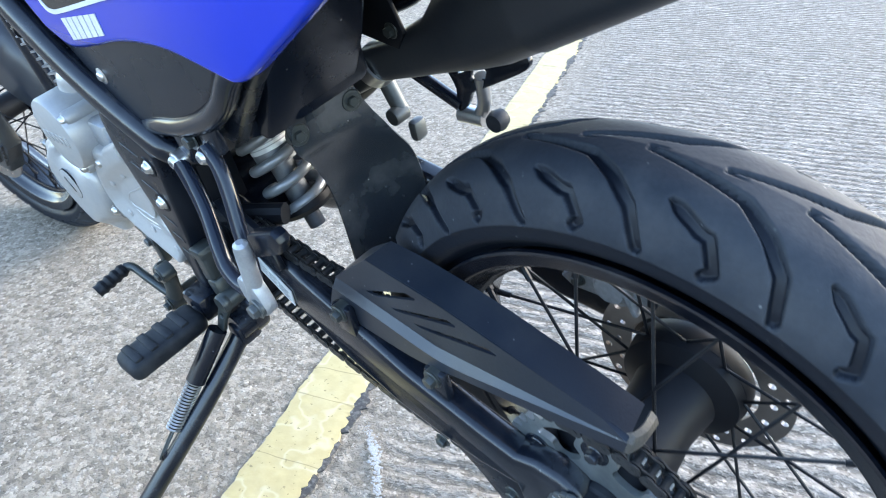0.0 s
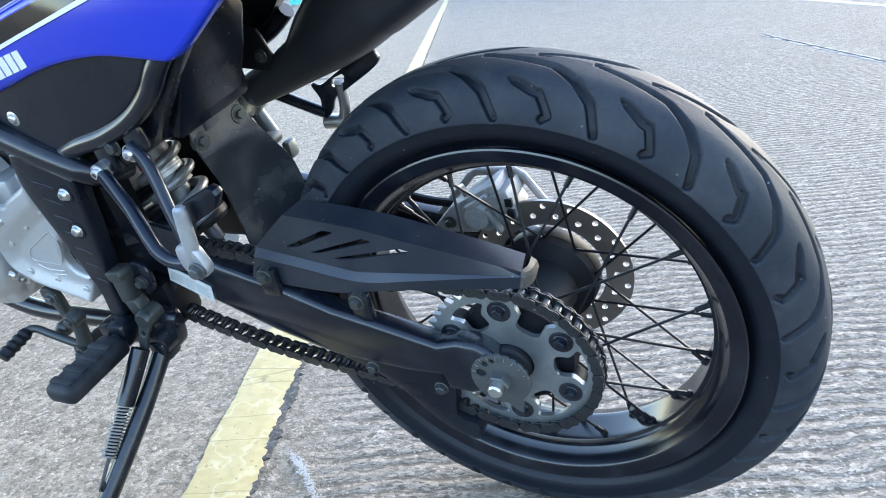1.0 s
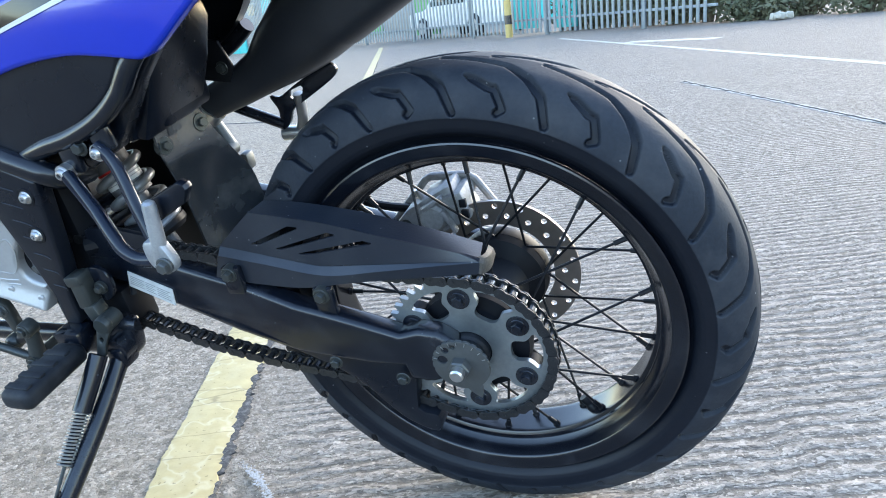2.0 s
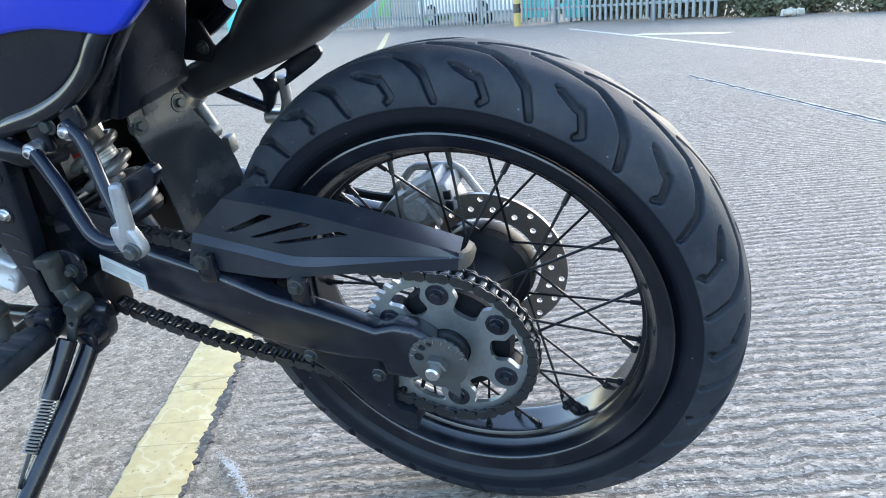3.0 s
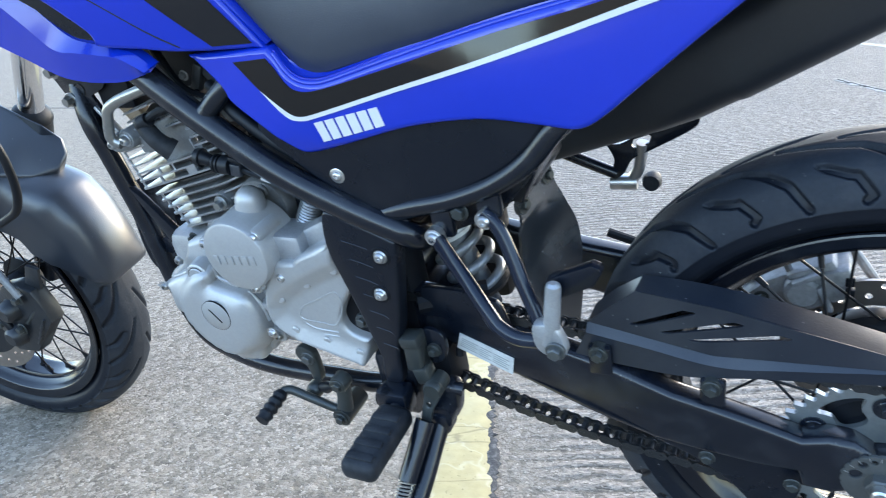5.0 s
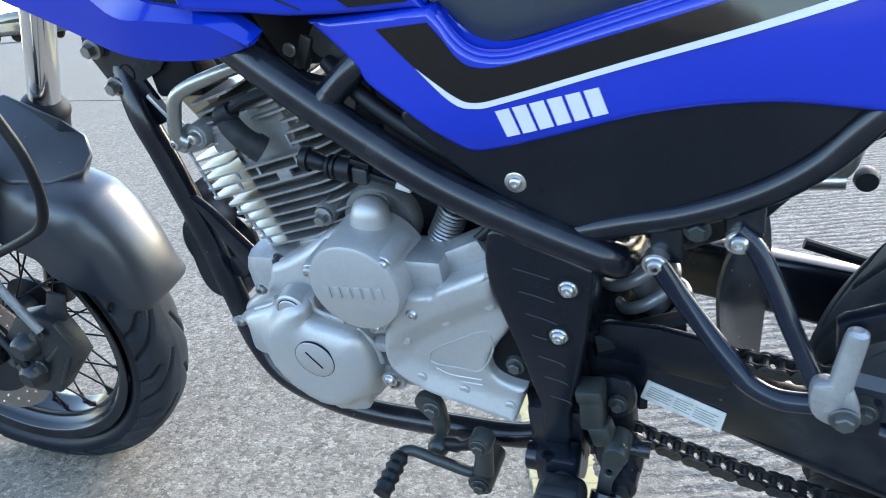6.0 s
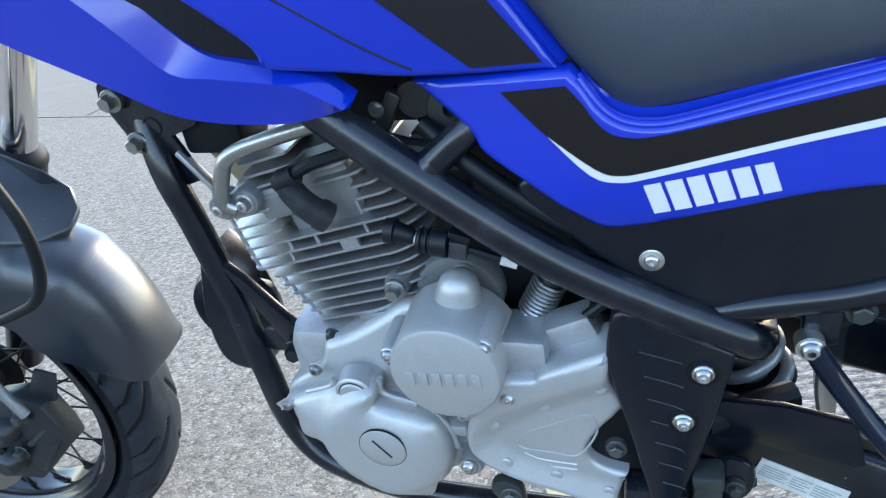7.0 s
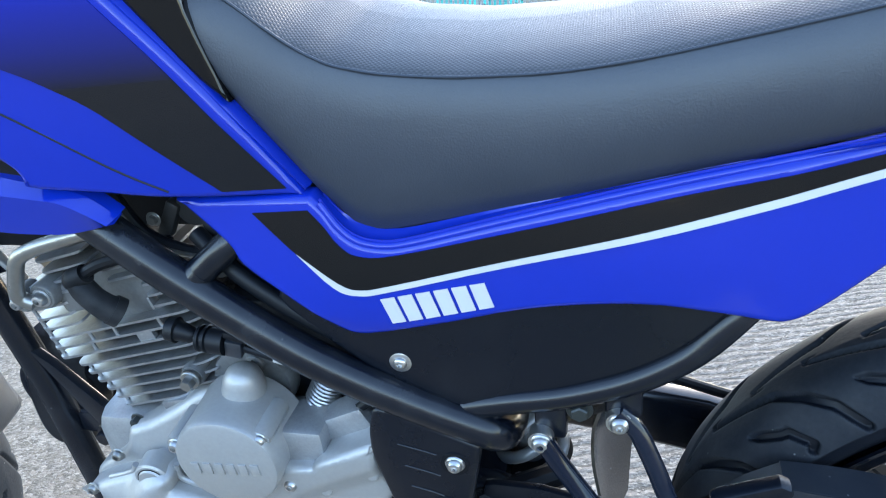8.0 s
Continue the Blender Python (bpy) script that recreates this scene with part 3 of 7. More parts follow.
def bush(x, y, w, h, seed):
    """A ragged bush: twigs, and small leaves in clumps."""
    rnd = random.Random(seed)
    top = tagged(new("bush"), "scrubby green and brown bush at the yard's edge", "bush", group="bushes at the edge")
    top.location = (x, y, 0)
    twigs, leaves = bmesh.new(), bmesh.new()
    for i in range(26):
        a, b = rnd.uniform(0, 6.28), rnd.uniform(0.2, 1)
        tip = Vector((w * b * math.cos(a), w * b * math.sin(a) * 0.6, h * rnd.uniform(0.35, 1.0)))
        base = Vector((tip.x * 0.3, tip.y * 0.3, 0))
        m = tube([base, (base + tip) / 2 + Vector((0, 0, 0.1)), tip], 0.012, 5, 3, radii=(0.014, 0.004))
        me = bpy.data.meshes.new("t"); m.to_mesh(me); m.free(); twigs.from_mesh(me); bpy.data.meshes.remove(me)
        for k in range(60):
            c = base.lerp(tip, rnd.uniform(0.25, 1.05)) + Vector((rnd.gauss(0, 0.16), rnd.gauss(0, 0.16), rnd.gauss(0, 0.10)))
            c.z = max(0.03, c.z)
            u = Vector((rnd.gauss(0, 1), rnd.gauss(0, 1), rnd.gauss(0, 1))).normalized()
            v = u.orthogonal().normalized()
            s = rnd.uniform(0.03, 0.07)
            leaves.faces.new([leaves.verts.new(c + q) for q in (-u * s, v * s * 0.5, u * s, -v * s * 0.5)])
    part("branches", twigs, TWIG, top)
    part("leaves", leaves, LEAF, top, smooth=0)


for i in range(16):
    bush(1.05 + i * 0.85, 14.3 + 0.45 * math.sin(i * 2.1) - 0.10 * i, 0.75, 0.6 + 0.35 * math.sin(i * 1.3) ** 2 + 0.04 * i, i)
for i in range(7):
    bush(0.9 - i * 0.62, 14.6 + i * 0.55 + 0.15 * math.sin(i * 1.9), 0.60, 1.25 + 0.3 * math.sin(i * 2.3), 40 + i)


def car(x, y, rz, paint, label):
    """A parked saloon, seen far off."""
    top = tagged(new("car"), label, "car")
    top.matrix_world = pose(x, y, 0, 0, 0, rz)
    side = curve([(-2.1, 0.32), (-2.15, 0.6), (-2.05, 0.78), (-1.2, 0.88), (-0.75, 1.30), (-0.2, 1.43), (0.7, 1.40), (1.35, 1.02), (2.0, 0.93), (2.12, 0.6), (2.1, 0.32), (2.1, 0.32), (-2.1, 0.32)], 5, True)
    part("body", plate([tuple(q) for q in side], -0.83, 0.83, 0.07, seg=3), paint, top)
    for sgn in (-1, 1):
        part("side_window", plate([(-0.95, 0.93), (-0.62, 1.27), (-0.1, 1.35), (0.6, 1.33), (1.0, 1.05), (0.9, 0.95)], sgn * 0.835 - 0.004, sgn * 0.835 + 0.004, 0.003), GLASS, top)
        for wx in (-1.35, 1.3):
            wheel = part("wheel", lathe([(0.0001, -0.1), (0.30, -0.1), (0.315, -0.06), (0.315, 0.06), (0.30, 0.1), (0.0001, 0.1)], 24, (wx, sgn * 0.76, 0.315)), RUBBER, top)
            part("hubcap", lathe([(0.0001, 0), (0.19, 0), (0.17, 0.02), (0.0001, 0.03)], 20, (wx, sgn * 0.86 - (0.03 if sgn < 0 else 0), 0.315)), SILVER, wheel)


car(-6.6, 21.5, -36, CAR_WHITE, "white saloon car parked behind the fence")
car(-35.5, 26.5, 10, CAR_DARK, "dark saloon car parked at the yard's far edge")


def board(x, y, w, h, rz, mat, label, z0=0.1, cat="panel"):
    top = tagged(new("painted_board"), label, cat)
    top.matrix_world = pose(x, y, 0, 0, 0, rz)
    for k in range(4):
        part("sheet", block((w * (k - 1.5) / 4, 0, z0 + h / 2), (w / 4 - 0.01, 0.05, h), 0.006), mat, top)
    for s in (-1, 1):
        part("leg", block((s * (w / 2 - 0.08), 0.06, (z0 + h) / 2), (0.07, 0.06, z0 + h), 0.005), GALV, top)


board(-4.35, 19.0, 1.1, 2.0, -38, TEAL, "teal painted board standing behind the fence")
board(-16.5, 23.4, 2.2, 2.4, -30, TEAL, "teal painted board at the yard's far side", 0.05)
board(-8.6, 23.0, 1.8, 1.9, -38, GREEN, "green painted board behind the fence")
board(-10.6, 25.2, 2.6, 1.0, -38, BOARD_YELLOW, "yellow painted board behind the fence", 1.4)
board(-2.9, 17.2, 0.7, 1.6, -38, TEAL, "narrow teal board behind the fence")
board(-13.2, 27.0, 2.6, 1.2, -38, TEAL, "teal painted board behind the fence", 0.3)


def bollard(x, y):
    top = tagged(new("bollard"), "short yellow steel bollard in front of the fence", "bollard")
    top.location = (x, y, 0)
    part("post", lathe([(0.0001, 0.0), (0.085, 0.0), (0.085, 0.78), (0.07, 0.84), (0.0001, 0.86)], 20, axis="z"), BOARD_YELLOW, top)
    part("band", lathe([(0.086, 0.30), (0.090, 0.30), (0.090, 0.50), (0.086, 0.50)], 20, closed=True, axis="z"), CAR_DARK, top)


bollard(-4.15, 16.55)


def rubble(x, y):
    bm = bmesh.new()
    rnd = random.Random(9)
    for i in range(12):
        b = block((rnd.gauss(0, 0.11), rnd.gauss(0, 0.08), 0.05), (rnd.uniform(0.06, 0.16), rnd.uniform(0.06, 0.14), rnd.uniform(0.06, 0.14)), 0.02, pose(0, 0, 0, rnd.uniform(-25, 25), rnd.uniform(-25, 25), rnd.uniform(0, 180)))
        me = bpy.data.meshes.new("t"); b.to_mesh(me); b.free(); bm.from_mesh(me); bpy.data.meshes.remove(me)
    ob = part("rubble", bm, ROAD_WHITE)
    ob.location = (x, y, 0.02)
    tagged(ob, "small heap of pale broken concrete by the bushes", "rubble", kind="stuff")


rubble(1.42, 13.45)


def building(x, y, w, d, h, rz):
    """A low industrial unit with its doors and roof edge."""
    top = tagged(new("building"), "long low pale industrial building behind the fence", "building")
    top.matrix_world = pose(x, y, 0, 0, 0, rz)
    part("wall", block((0, 0, h / 2), (w, d, h), 0.03), BRICKISH, top)
    part("roof", block((0, 0, h + 0.12), (w + 0.5, d + 0.5, 0.24), 0.04), GALV, top)
    for i in range(6):
        wx = -w / 2 + w * (i + 0.5) / 6
        door = part("door", block((wx, -d / 2 - 0.03, 1.6), (w / 9, 0.08, 3.2), 0.02), (GREEN, GALV, TEAL)[i % 3], top)
        win = part("window", block((wx + w / 12, -d / 2 - 0.03, 2.4), (1.1, 0.08, 0.9), 0.02), GALV, top)
        part("pane", block((wx + w / 12, -d / 2 - 0.08, 2.4), (0.95, 0.02, 0.75), 0.0), GLASS, win)


building(-22, 48, 46, 9, 4.6, -25)
# added out of view behind the camera; glossy and metal parts mirror it
tagged(part("unseen_wall_south", join(block((-4, -19, 1.2), (60, 0.4, 2.4), 0.02), block((-4, -19, 2.45), (60.4, 0.6, 0.1), 0.03)), BRICKISH), "unseen plain low rendered wall added behind the camera", "wall", kind="structure")


# ---- the motorcycle, built upright about its own middle plane, then leant on its side stand ----
LEAN_DEG, TYRE_R = 12.94, 0.307
bike = tagged(new("motorcycle"), "blue and black supermoto motorcycle leaning on its side stand", "motorcycle")
bike.matrix_world = Matrix.Translation((0, 0, 0.247 * math.cos(radians(LEAN_DEG)) + 0.0555)) @ Matrix.Rotation(radians(LEAN_DEG), 4, "X") @ Matrix.Translation((0, 0, -TYRE_R))


def tyre_mesh(R, half, rim_r, longs, shorts, units, nseg, nprof, phase, depth=0.0062):
    """A road tyre with its grooves cut into the tread."""
    k = half / 0.066
    prof = curve([(rim_r - 0.004, 0.0440 * k), (rim_r + 0.0035, 0.0500 * k), (rim_r + 0.0065, 0.0545 * k), (rim_r + 0.014, 0.0622 * k), (rim_r + 0.026, 0.0652 * k), (rim_r + 0.0300, 0.0660 * k), (R - 0.0308, 0.0622 * k), (R - 0.0136, 0.050 * k), (R - 0.0036, 0.030 * k), (R, 0)], 10)
    prof = [tuple(q) for q in prof]
    prof = prof + [(r, -y) for r, y in prof[-2::-1]]
    arc = [0.0]
    for a, b in zip(prof, prof[1:]):
        arc.append(arc[-1] + math.hypot(a[0] - b[0], a[1] - b[1]))
    s = np.linspace(0, arc[-1], nprof)
    pr, py = np.interp(s, arc, [q[0] for q in prof]), np.interp(s, arc, [q[1] for q in prof])
    dr, dy = np.gradient(pr), np.gradient(py)
    ln = np.hypot(dr, dy)
    nr, ny = -dy / ln, dr / ln
    if nr[nprof // 2] < 0:
        nr, ny = -nr, -ny
    ang = np.arange(nseg) * 2 * math.pi / nseg
    # arc length from the crown for both tread halves
    mid = s[-1] / 2
    pitch = 2 * math.pi / units
    A = np.degrees(np.mod(ang[:, None] - phase, pitch))
    cut = np.zeros((nseg, nprof))
    yy = np.abs(py)[None, :]

    def groove(line, w, half_mask, shift):
        best = np.full((nseg, nprof), 9.0)
        pd = math.degrees(pitch)
        for (a0, y0), (a1, y1) in zip(line, line[1:]):
            x0, x1 = math.radians(a0) * R, math.radians(a1) * R
            v0, v1 = np.interp(-y0, ysrt, ssrt), np.interp(-y1, ysrt, ssrt)
            for rep in (-2, -1, 0, 1):
                X = np.radians(np.mod(np.degrees(ang[:, None] - phase) + shift, pd) + rep * pd) * R
                V = np.abs(s - mid)[None, :]
                dx, dv = x1 - x0, v1 - v0
                t = np.clip(((X - x0) * dx + (V - v0) * dv) / (dx * dx + dv * dv), 0, 1)
                taper = np.interp(math.degrees(x0 / R) + t * math.degrees(dx / R), [line[0][0] + 6, line[-1][0]], [0.0, w * 0.65])
                best = np.minimum(best, np.hypot(X - x0 - t * dx, V - v0 - t * dv) + taper)
        m = np.clip((w - best) / 0.0018 + 0.5, 0, 1) * half_mask[None, :]
        return m

    h = nprof // 2
    ysrt, ssrt = np.abs(py[h::-1]), np.abs(s[h::-1] - mid)
    order = np.argsort(ssrt)
    # only the tread part rises monotonically in |y|
    keep = [0]
    for i in order[1:]:
        if ysrt[i] > ysrt[keep[-1]]:
            keep.append(i)
    ysrt, ssrt = ysrt[keep], ssrt[keep]
    for left in (True, False):
        mask = ((py <= 0.002) if left else (py >= -0.002)).astype(float)
        sh = 0.0 if left else math.degrees(pitch) / 2
        for g in longs:
            cut = np.maximum(cut, groove(g, 0.0045, mask, sh))
        for g in shorts:
            cut = np.maximum(cut, groove(g, 0.0042, mask, sh))
    rr = pr[None, :] - cut * depth * nr[None, :]
    yv = py[None, :] - cut * depth * ny[None, :]
    # fine moulded rings and marks on the side wall
    rr = rr + 0.0004 * (np.abs(pr - (rim_r + 0.014)) < 0.0012)[None, :]
    verts = np.stack([rr * np.cos(ang)[:, None], yv, rr * np.sin(ang)[:, None]], -1).reshape(-1, 3)
    i, j = np.meshgrid(np.arange(nseg), np.arange(nprof - 1), indexing="ij")
    a, b = i * nprof + j, ((i + 1) % nseg) * nprof + j
    faces = np.stack([a, a + 1, b + 1, b], -1).reshape(-1, 4)
    me = bpy.data.meshes.new("tyre")
    me.from_pydata(verts.tolist(), [], faces.tolist())
    me.polygons.foreach_set("use_smooth", [True] * len(me.polygons))
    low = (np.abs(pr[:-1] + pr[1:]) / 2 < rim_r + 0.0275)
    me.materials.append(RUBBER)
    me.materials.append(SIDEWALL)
    # groove floors also take the darker rubber, deepening their shade by colour
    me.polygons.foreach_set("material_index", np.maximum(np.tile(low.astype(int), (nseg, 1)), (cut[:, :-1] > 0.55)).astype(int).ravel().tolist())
    me.update()
    return me


def at(c):
    return Matrix.Translation(c)


def spoke_set(parent, hub_r, hub_y, rim_r, rim_y, count, c, width=0.0016, label=""):
    """Crossed wire spokes with their nipples."""
    sp = None
    for k in range(count):
        side = -1 if k % 2 else 1
        pair = (k // 2) % 2
        base = 2 * math.pi * k / count
        off = radians(38) * (1 if pair else -1)
        a = Vector((hub_r * math.cos(base + off), hub_y * side, hub_r * math.sin(base + off)))
        b = Vector((rim_r * math.cos(base), rim_y * side, rim_r * math.sin(base)))
        d = (b - a).normalized()
        bm = join(tube([a, b], width, 7), tube([b - d * 0.019, b - d * 0.0185, b - d * 0.005, b - d * 0.0045, b + d * 0.004], 0.0030, 8, smooth_path=False, radii=(0.0020, 0.0029, 0.0031, 0.0046, 0.0050)))
        bm.transform(at(c))
        part("spoke", bm, SPOKE, parent)


# rear wheel
RC = (0, 0, TYRE_R)
hub = lathe([(0.030, -0.075), (0.058, -0.070), (0.060, -0.058), (0.040, -0.046), (0.036, 0.0), (0.040, 0.036), (0.058, 0.046), (0.060, 0.060), (0.052, 0.068), (0.030, 0.072)], 48, RC)
rear_wheel = part("rear_wheel", hub, DARK_CAVITY, bike, "black spoked rear wheel with a black hub")
LONG = [(0, -0.0562), (2.5, -0.0445), (6.0, -0.0310), (10.5, -0.0165), (23.9, -0.002)]
SHORT = [(10.3, -0.0556), (9.3, -0.0542), (11.6, -0.0450), (13.0, -0.0442), (17.6, -0.0345)]
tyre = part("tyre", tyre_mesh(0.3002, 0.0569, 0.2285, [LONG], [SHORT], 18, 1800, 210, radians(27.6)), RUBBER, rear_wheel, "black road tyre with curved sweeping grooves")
tyre.location = RC
rim_half = [(0.2290, 0.0480), (0.2288, 0.0515), (0.2270, 0.0524), (0.2250, 0.0514), (0.2150, 0.0490), (0.2122, 0.0476), (0.2108, 0.0460), (0.2072, 0.0375), (0.2045, 0.0330), (0.2000, 0.0285), (0.1990, 0.0275), (0.1984, 0.0262), (0.1982, 0.0245), (0.1978, 0.0232), (0.1950, 0.0215), (0.1941, 0.0208), (0.1938, 0.0195), (0.1938, 0.0150)]
rim_prof = [(r, -y) for r, y in rim_half] + [(0.1938, 0.0)] + rim_half[::-1] + [(0.224, 0.0440), (0.2150, 0.0360), (0.2050, 0.0230), (0.2050, -0.0230), (0.2150, -0.0360), (0.224, -0.0440)]
part("rim", lathe(rim_prof, 160, RC, closed=True), BLACK_RIM, rear_wheel, "gloss black alloy rim")
spoke_set(rear_wheel, 0.050, 0.058, 0.1955, 0.0105, 36, RC)
va = radians(-54.5)
vp = lambda r: (r * math.cos(va), -0.002, TYRE_R + r * math.sin(va))
part("valve", tube([vp(0.197), vp(0.188), vp(0.186), vp(0.177), vp(0.174)], 0.004, 12, smooth_path=False, radii=(0.0072, 0.0062, 0.0050, 0.0062, 0.0050)), CABLE, rear_wheel)

# sprocket with kidney windows, bolts
TEETH, PITCH = 46, 0.0127
SPR_R = PITCH / (2 * math.sin(math.pi / TEETH))
SPR_Y = -0.090


def sprocket():
    outer = []
    for k in range(TEETH):
        a0 = 2 * math.pi * k / TEETH
        w = 2 * math.pi / TEETH
        for fr, r in ((0.0, SPR_R - 0.0042), (0.18, SPR_R - 0.0034), (0.34, SPR_R + 0.0010), (0.44, SPR_R + 0.0040), (0.56, SPR_R + 0.0040), (0.66, SPR_R + 0.0010), (0.82, SPR_R - 0.0034)):
            outer.append(((r) * math.cos(a0 + fr * w), (r) * math.sin(a0 + fr * w)))
    holes = [ring_poly(0, 0, 0.025, 40)]
    for k in range(6):
        a = radians(62 + 60 * k)
        kid = []
        for da, r in curve([(-14.5, 0.0800), (0, 0.0820), (14.5, 0.0800), (17.0, 0.0765), (14.0, 0.0705), (12.0, 0.0650), (13.5, 0.0580), (14.0, 0.0525), (9.5, 0.0480), (0, 0.0465), (-9.5, 0.0480), (-14.0, 0.0525), (-13.5, 0.0580), (-12.0, 0.0650), (-14.0, 0.0705), (-17.0, 0.0765)], 4, True):
            kid.append((r * math.cos(a + radians(da)), r * math.sin(a + radians(da))))
        holes.append(kid)
    return moved(plate(outer, -0.0030, 0.0030, 0.0, holes), at((0, SPR_Y, TYRE_R)))


part("sprocket", sprocket(), SPROCKET, rear_wheel, "dull grey steel sprocket with kidney shaped windows", smooth=25)
part("sprocket_carrier", lathe([(0.024, -0.0865), (0.046, -0.0865), (0.048, -0.080), (0.064, -0.078), (0.066, -0.064), (0.060, -0.058), (0.024, -0.056)], 40, RC, closed=True), DARK_CAVITY, rear_wheel)
for k in range(6):
    a = radians(92 + 60 * k)
    c = (0.0685 * math.cos(a), SPR_Y - 0.003, TYRE_R + 0.0685 * math.sin(a))
    part("sprocket_bolt", join(lathe([(0.0001, 0.0), (0.0125, 0.0), (0.0125, -0.0015), (0.0001, -0.0015)], 24, c), bolt((c[0], c[1] - 0.0012, c[2]), 0.0062, 0.006)), BLACK_PAINT, rear_wheel)
for k in range(6):
    a = radians(92 + 60 * k)
    part("damper_block", lathe([(0.0001, -0.0866), (0.013, -0.0866), (0.013, -0.066), (0.0001, -0.066)], 20, (0.0685 * math.cos(a), 0, TYRE_R + 0.0685 * math.sin(a))), DARK_CAVITY, rear_wheel)

# rear brake disc on the far side
disc_holes = [ring_poly(0, 0, 0.066, 48)]
for k in range(36):
    a = 2 * math.pi * k / 36
    disc_holes.append(ring_poly((0.0850 + 0.0065 * (1 if k % 2 else -1)) * math.cos(a), (0.0850 + 0.0065 * (1 if k % 2 else -1)) * math.sin(a), 0.0037, 10))
part("brake_disc", moved(plate(ring_poly(0, 0, 0.0985, 96), 0.071, 0.075, 0.0, disc_holes), at(RC)), DISC, rear_wheel, "drilled steel brake disc")
part("disc_carrier", lathe([(0.030, 0.058), (0.060, 0.058), (0.061, 0.068), (0.060, 0.076), (0.030, 0.082)], 40, RC, closed=True), DARK_CAVITY, rear_wheel)

part("dust_cap", lathe([(0.014, -0.112), (0.0195, -0.112), (0.0215, -0.109), (0.0215, -0.103), (0.0205, -0.101), (0.0232, -0.098), (0.0240, -0.085), (0.014, -0.085)], 40, RC, closed=True), SOFT_RUBBER, rear_wheel)

# axle, snail adjuster with its notches, nut
snail = []
for k in range(90):
    a = 2 * math.pi * k / 90
    r = 0.0325 - (0.0013 if k % 4 == 0 and a < 3.6 else 0)
    d = abs((a - radians(292) + math.pi) % (2 * math.pi) - math.pi)
    r = max(r, 0.0480 - 0.034 * d / 0.6) if d < 0.6 else r
    snail.append((r * math.cos(a), r * math.sin(a)))
adj = part("chain_adjuster", moved(plate(snail, -0.1205, -0.1165, 0.0006, [ring_poly(-0.015, 0.019, 0.0042, 12), ring_poly(-0.020, 0.006, 0.0058, 12), ring_poly(-0.006, 0.024, 0.003, 10)]), at((-0.003, 0, TYRE_R))), PLATED, bike, "notched plated steel adjuster cam")
for k in range(9):
    a = radians(20 + 18 * k)
    part("index_mark", block((-0.003 + 0.0288 * math.cos(a), -0.1208, TYRE_R + 0.0288 * math.sin(a)), (0.0006, 0.0008, 0.004), 0, pose(0, 0, 0, 0, 90 - math.degrees(a), 0)), STEEL, adj)
part("axle_nut", lathe([(0.0001, -0.1310), (0.0110, -0.1310), (0.0124, -0.1295), (0.0124, -0.1195), (0.0155, -0.1192), (0.0160, -0.1170), (0.0001, -0.1170)], 6, (-0.003, 0, TYRE_R)), PLATED, bike, "plated axle nut")
part("axle_end", lathe([(0.0001, -0.1405), (0.0062, -0.1405), (0.0078, -0.1385), (0.0078, -0.128), (0.0001, -0.128)], 24, (-0.003, 0, TYRE_R)), STEEL, bike, "bright axle end")
part("axle", tube([(-0.0, -0.118, TYRE_R), (0.0, 0.125, TYRE_R)], 0.0085, 16), STEEL, bike)

# swingarm
ARM_TOP = [(-0.540, 0.455), (-0.455, 0.452), (-0.398, 0.436), (-0.333, 0.418), (-0.254, 0.400), (-0.189, 0.375), (-0.148, 0.366), (-0.105, 0.354), (-0.070, 0.3415), (-0.048, 0.3480), (-0.026, 0.3450), (-0.010, 0.3340)]
ARM_BOT = [(0.002, 0.318), (0.003, 0.300), (-0.006, 0.288), (-0.040, 0.276), (-0.068, 0.279), (-0.072, 0.298), (-0.109, 0.299), (-0.165, 0.304), (-0.209, 0.309), (-0.279, 0.331), (-0.352, 0.355), (-0.428, 0.378), (-0.500, 0.398), (-0.555, 0.415)]


def swing_y(x):
    return float(np.interp(x, [-0.56, -0.42, -0.30, -0.12, 0.03], [-0.090, -0.100, -0.116, -0.122, -0.116]))


def swing_side(sgn):
    bm = plate([*ARM_TOP, *ARM_BOT], 0.0, 0.030, 0.009, seg=4)
    for v in bm.verts:
        v.co.y = sgn * (swing_y(v.co.x) + v.co.y)
    return bm


swing = part("swingarm", join(swing_side(1), swing_side(-1), tube([(-0.520, -0.085, 0.440), (-0.520, 0.085, 0.440)], 0.024, 18), block((-0.478, 0, 0.412), (0.06, 0.17, 0.05), 0.01)), BLACK_PAINT, bike, "satin black box section swingarm")
for c in ((-0.075, -0.124, 0.282), (-0.155, -0.121, 0.300)):
    part("swingarm_bolt", bolt((c[0], swing_y(c[0]) - 0.0, c[2]), 0.0058, 0.005), OLIVE, swing)

# wear plate that hides the upper chain run in front
sl = plate([tuple(q) for q in ((-0.462, 0.462), (-0.455, 0.465), (-0.413, 0.467), (-0.368, 0.462), (-0.362, 0.455), (-0.353, 0.422), (-0.360, 0.416), (-0.440, 0.425), (-0.470, 0.425))], -0.0045, 0.003, 0.0012)
for v in sl.verts:
    v.co.y += swing_y(v.co.x)
part("chain_slider", sl, BLACK_PLASTIC, swing, "black plastic wear plate")

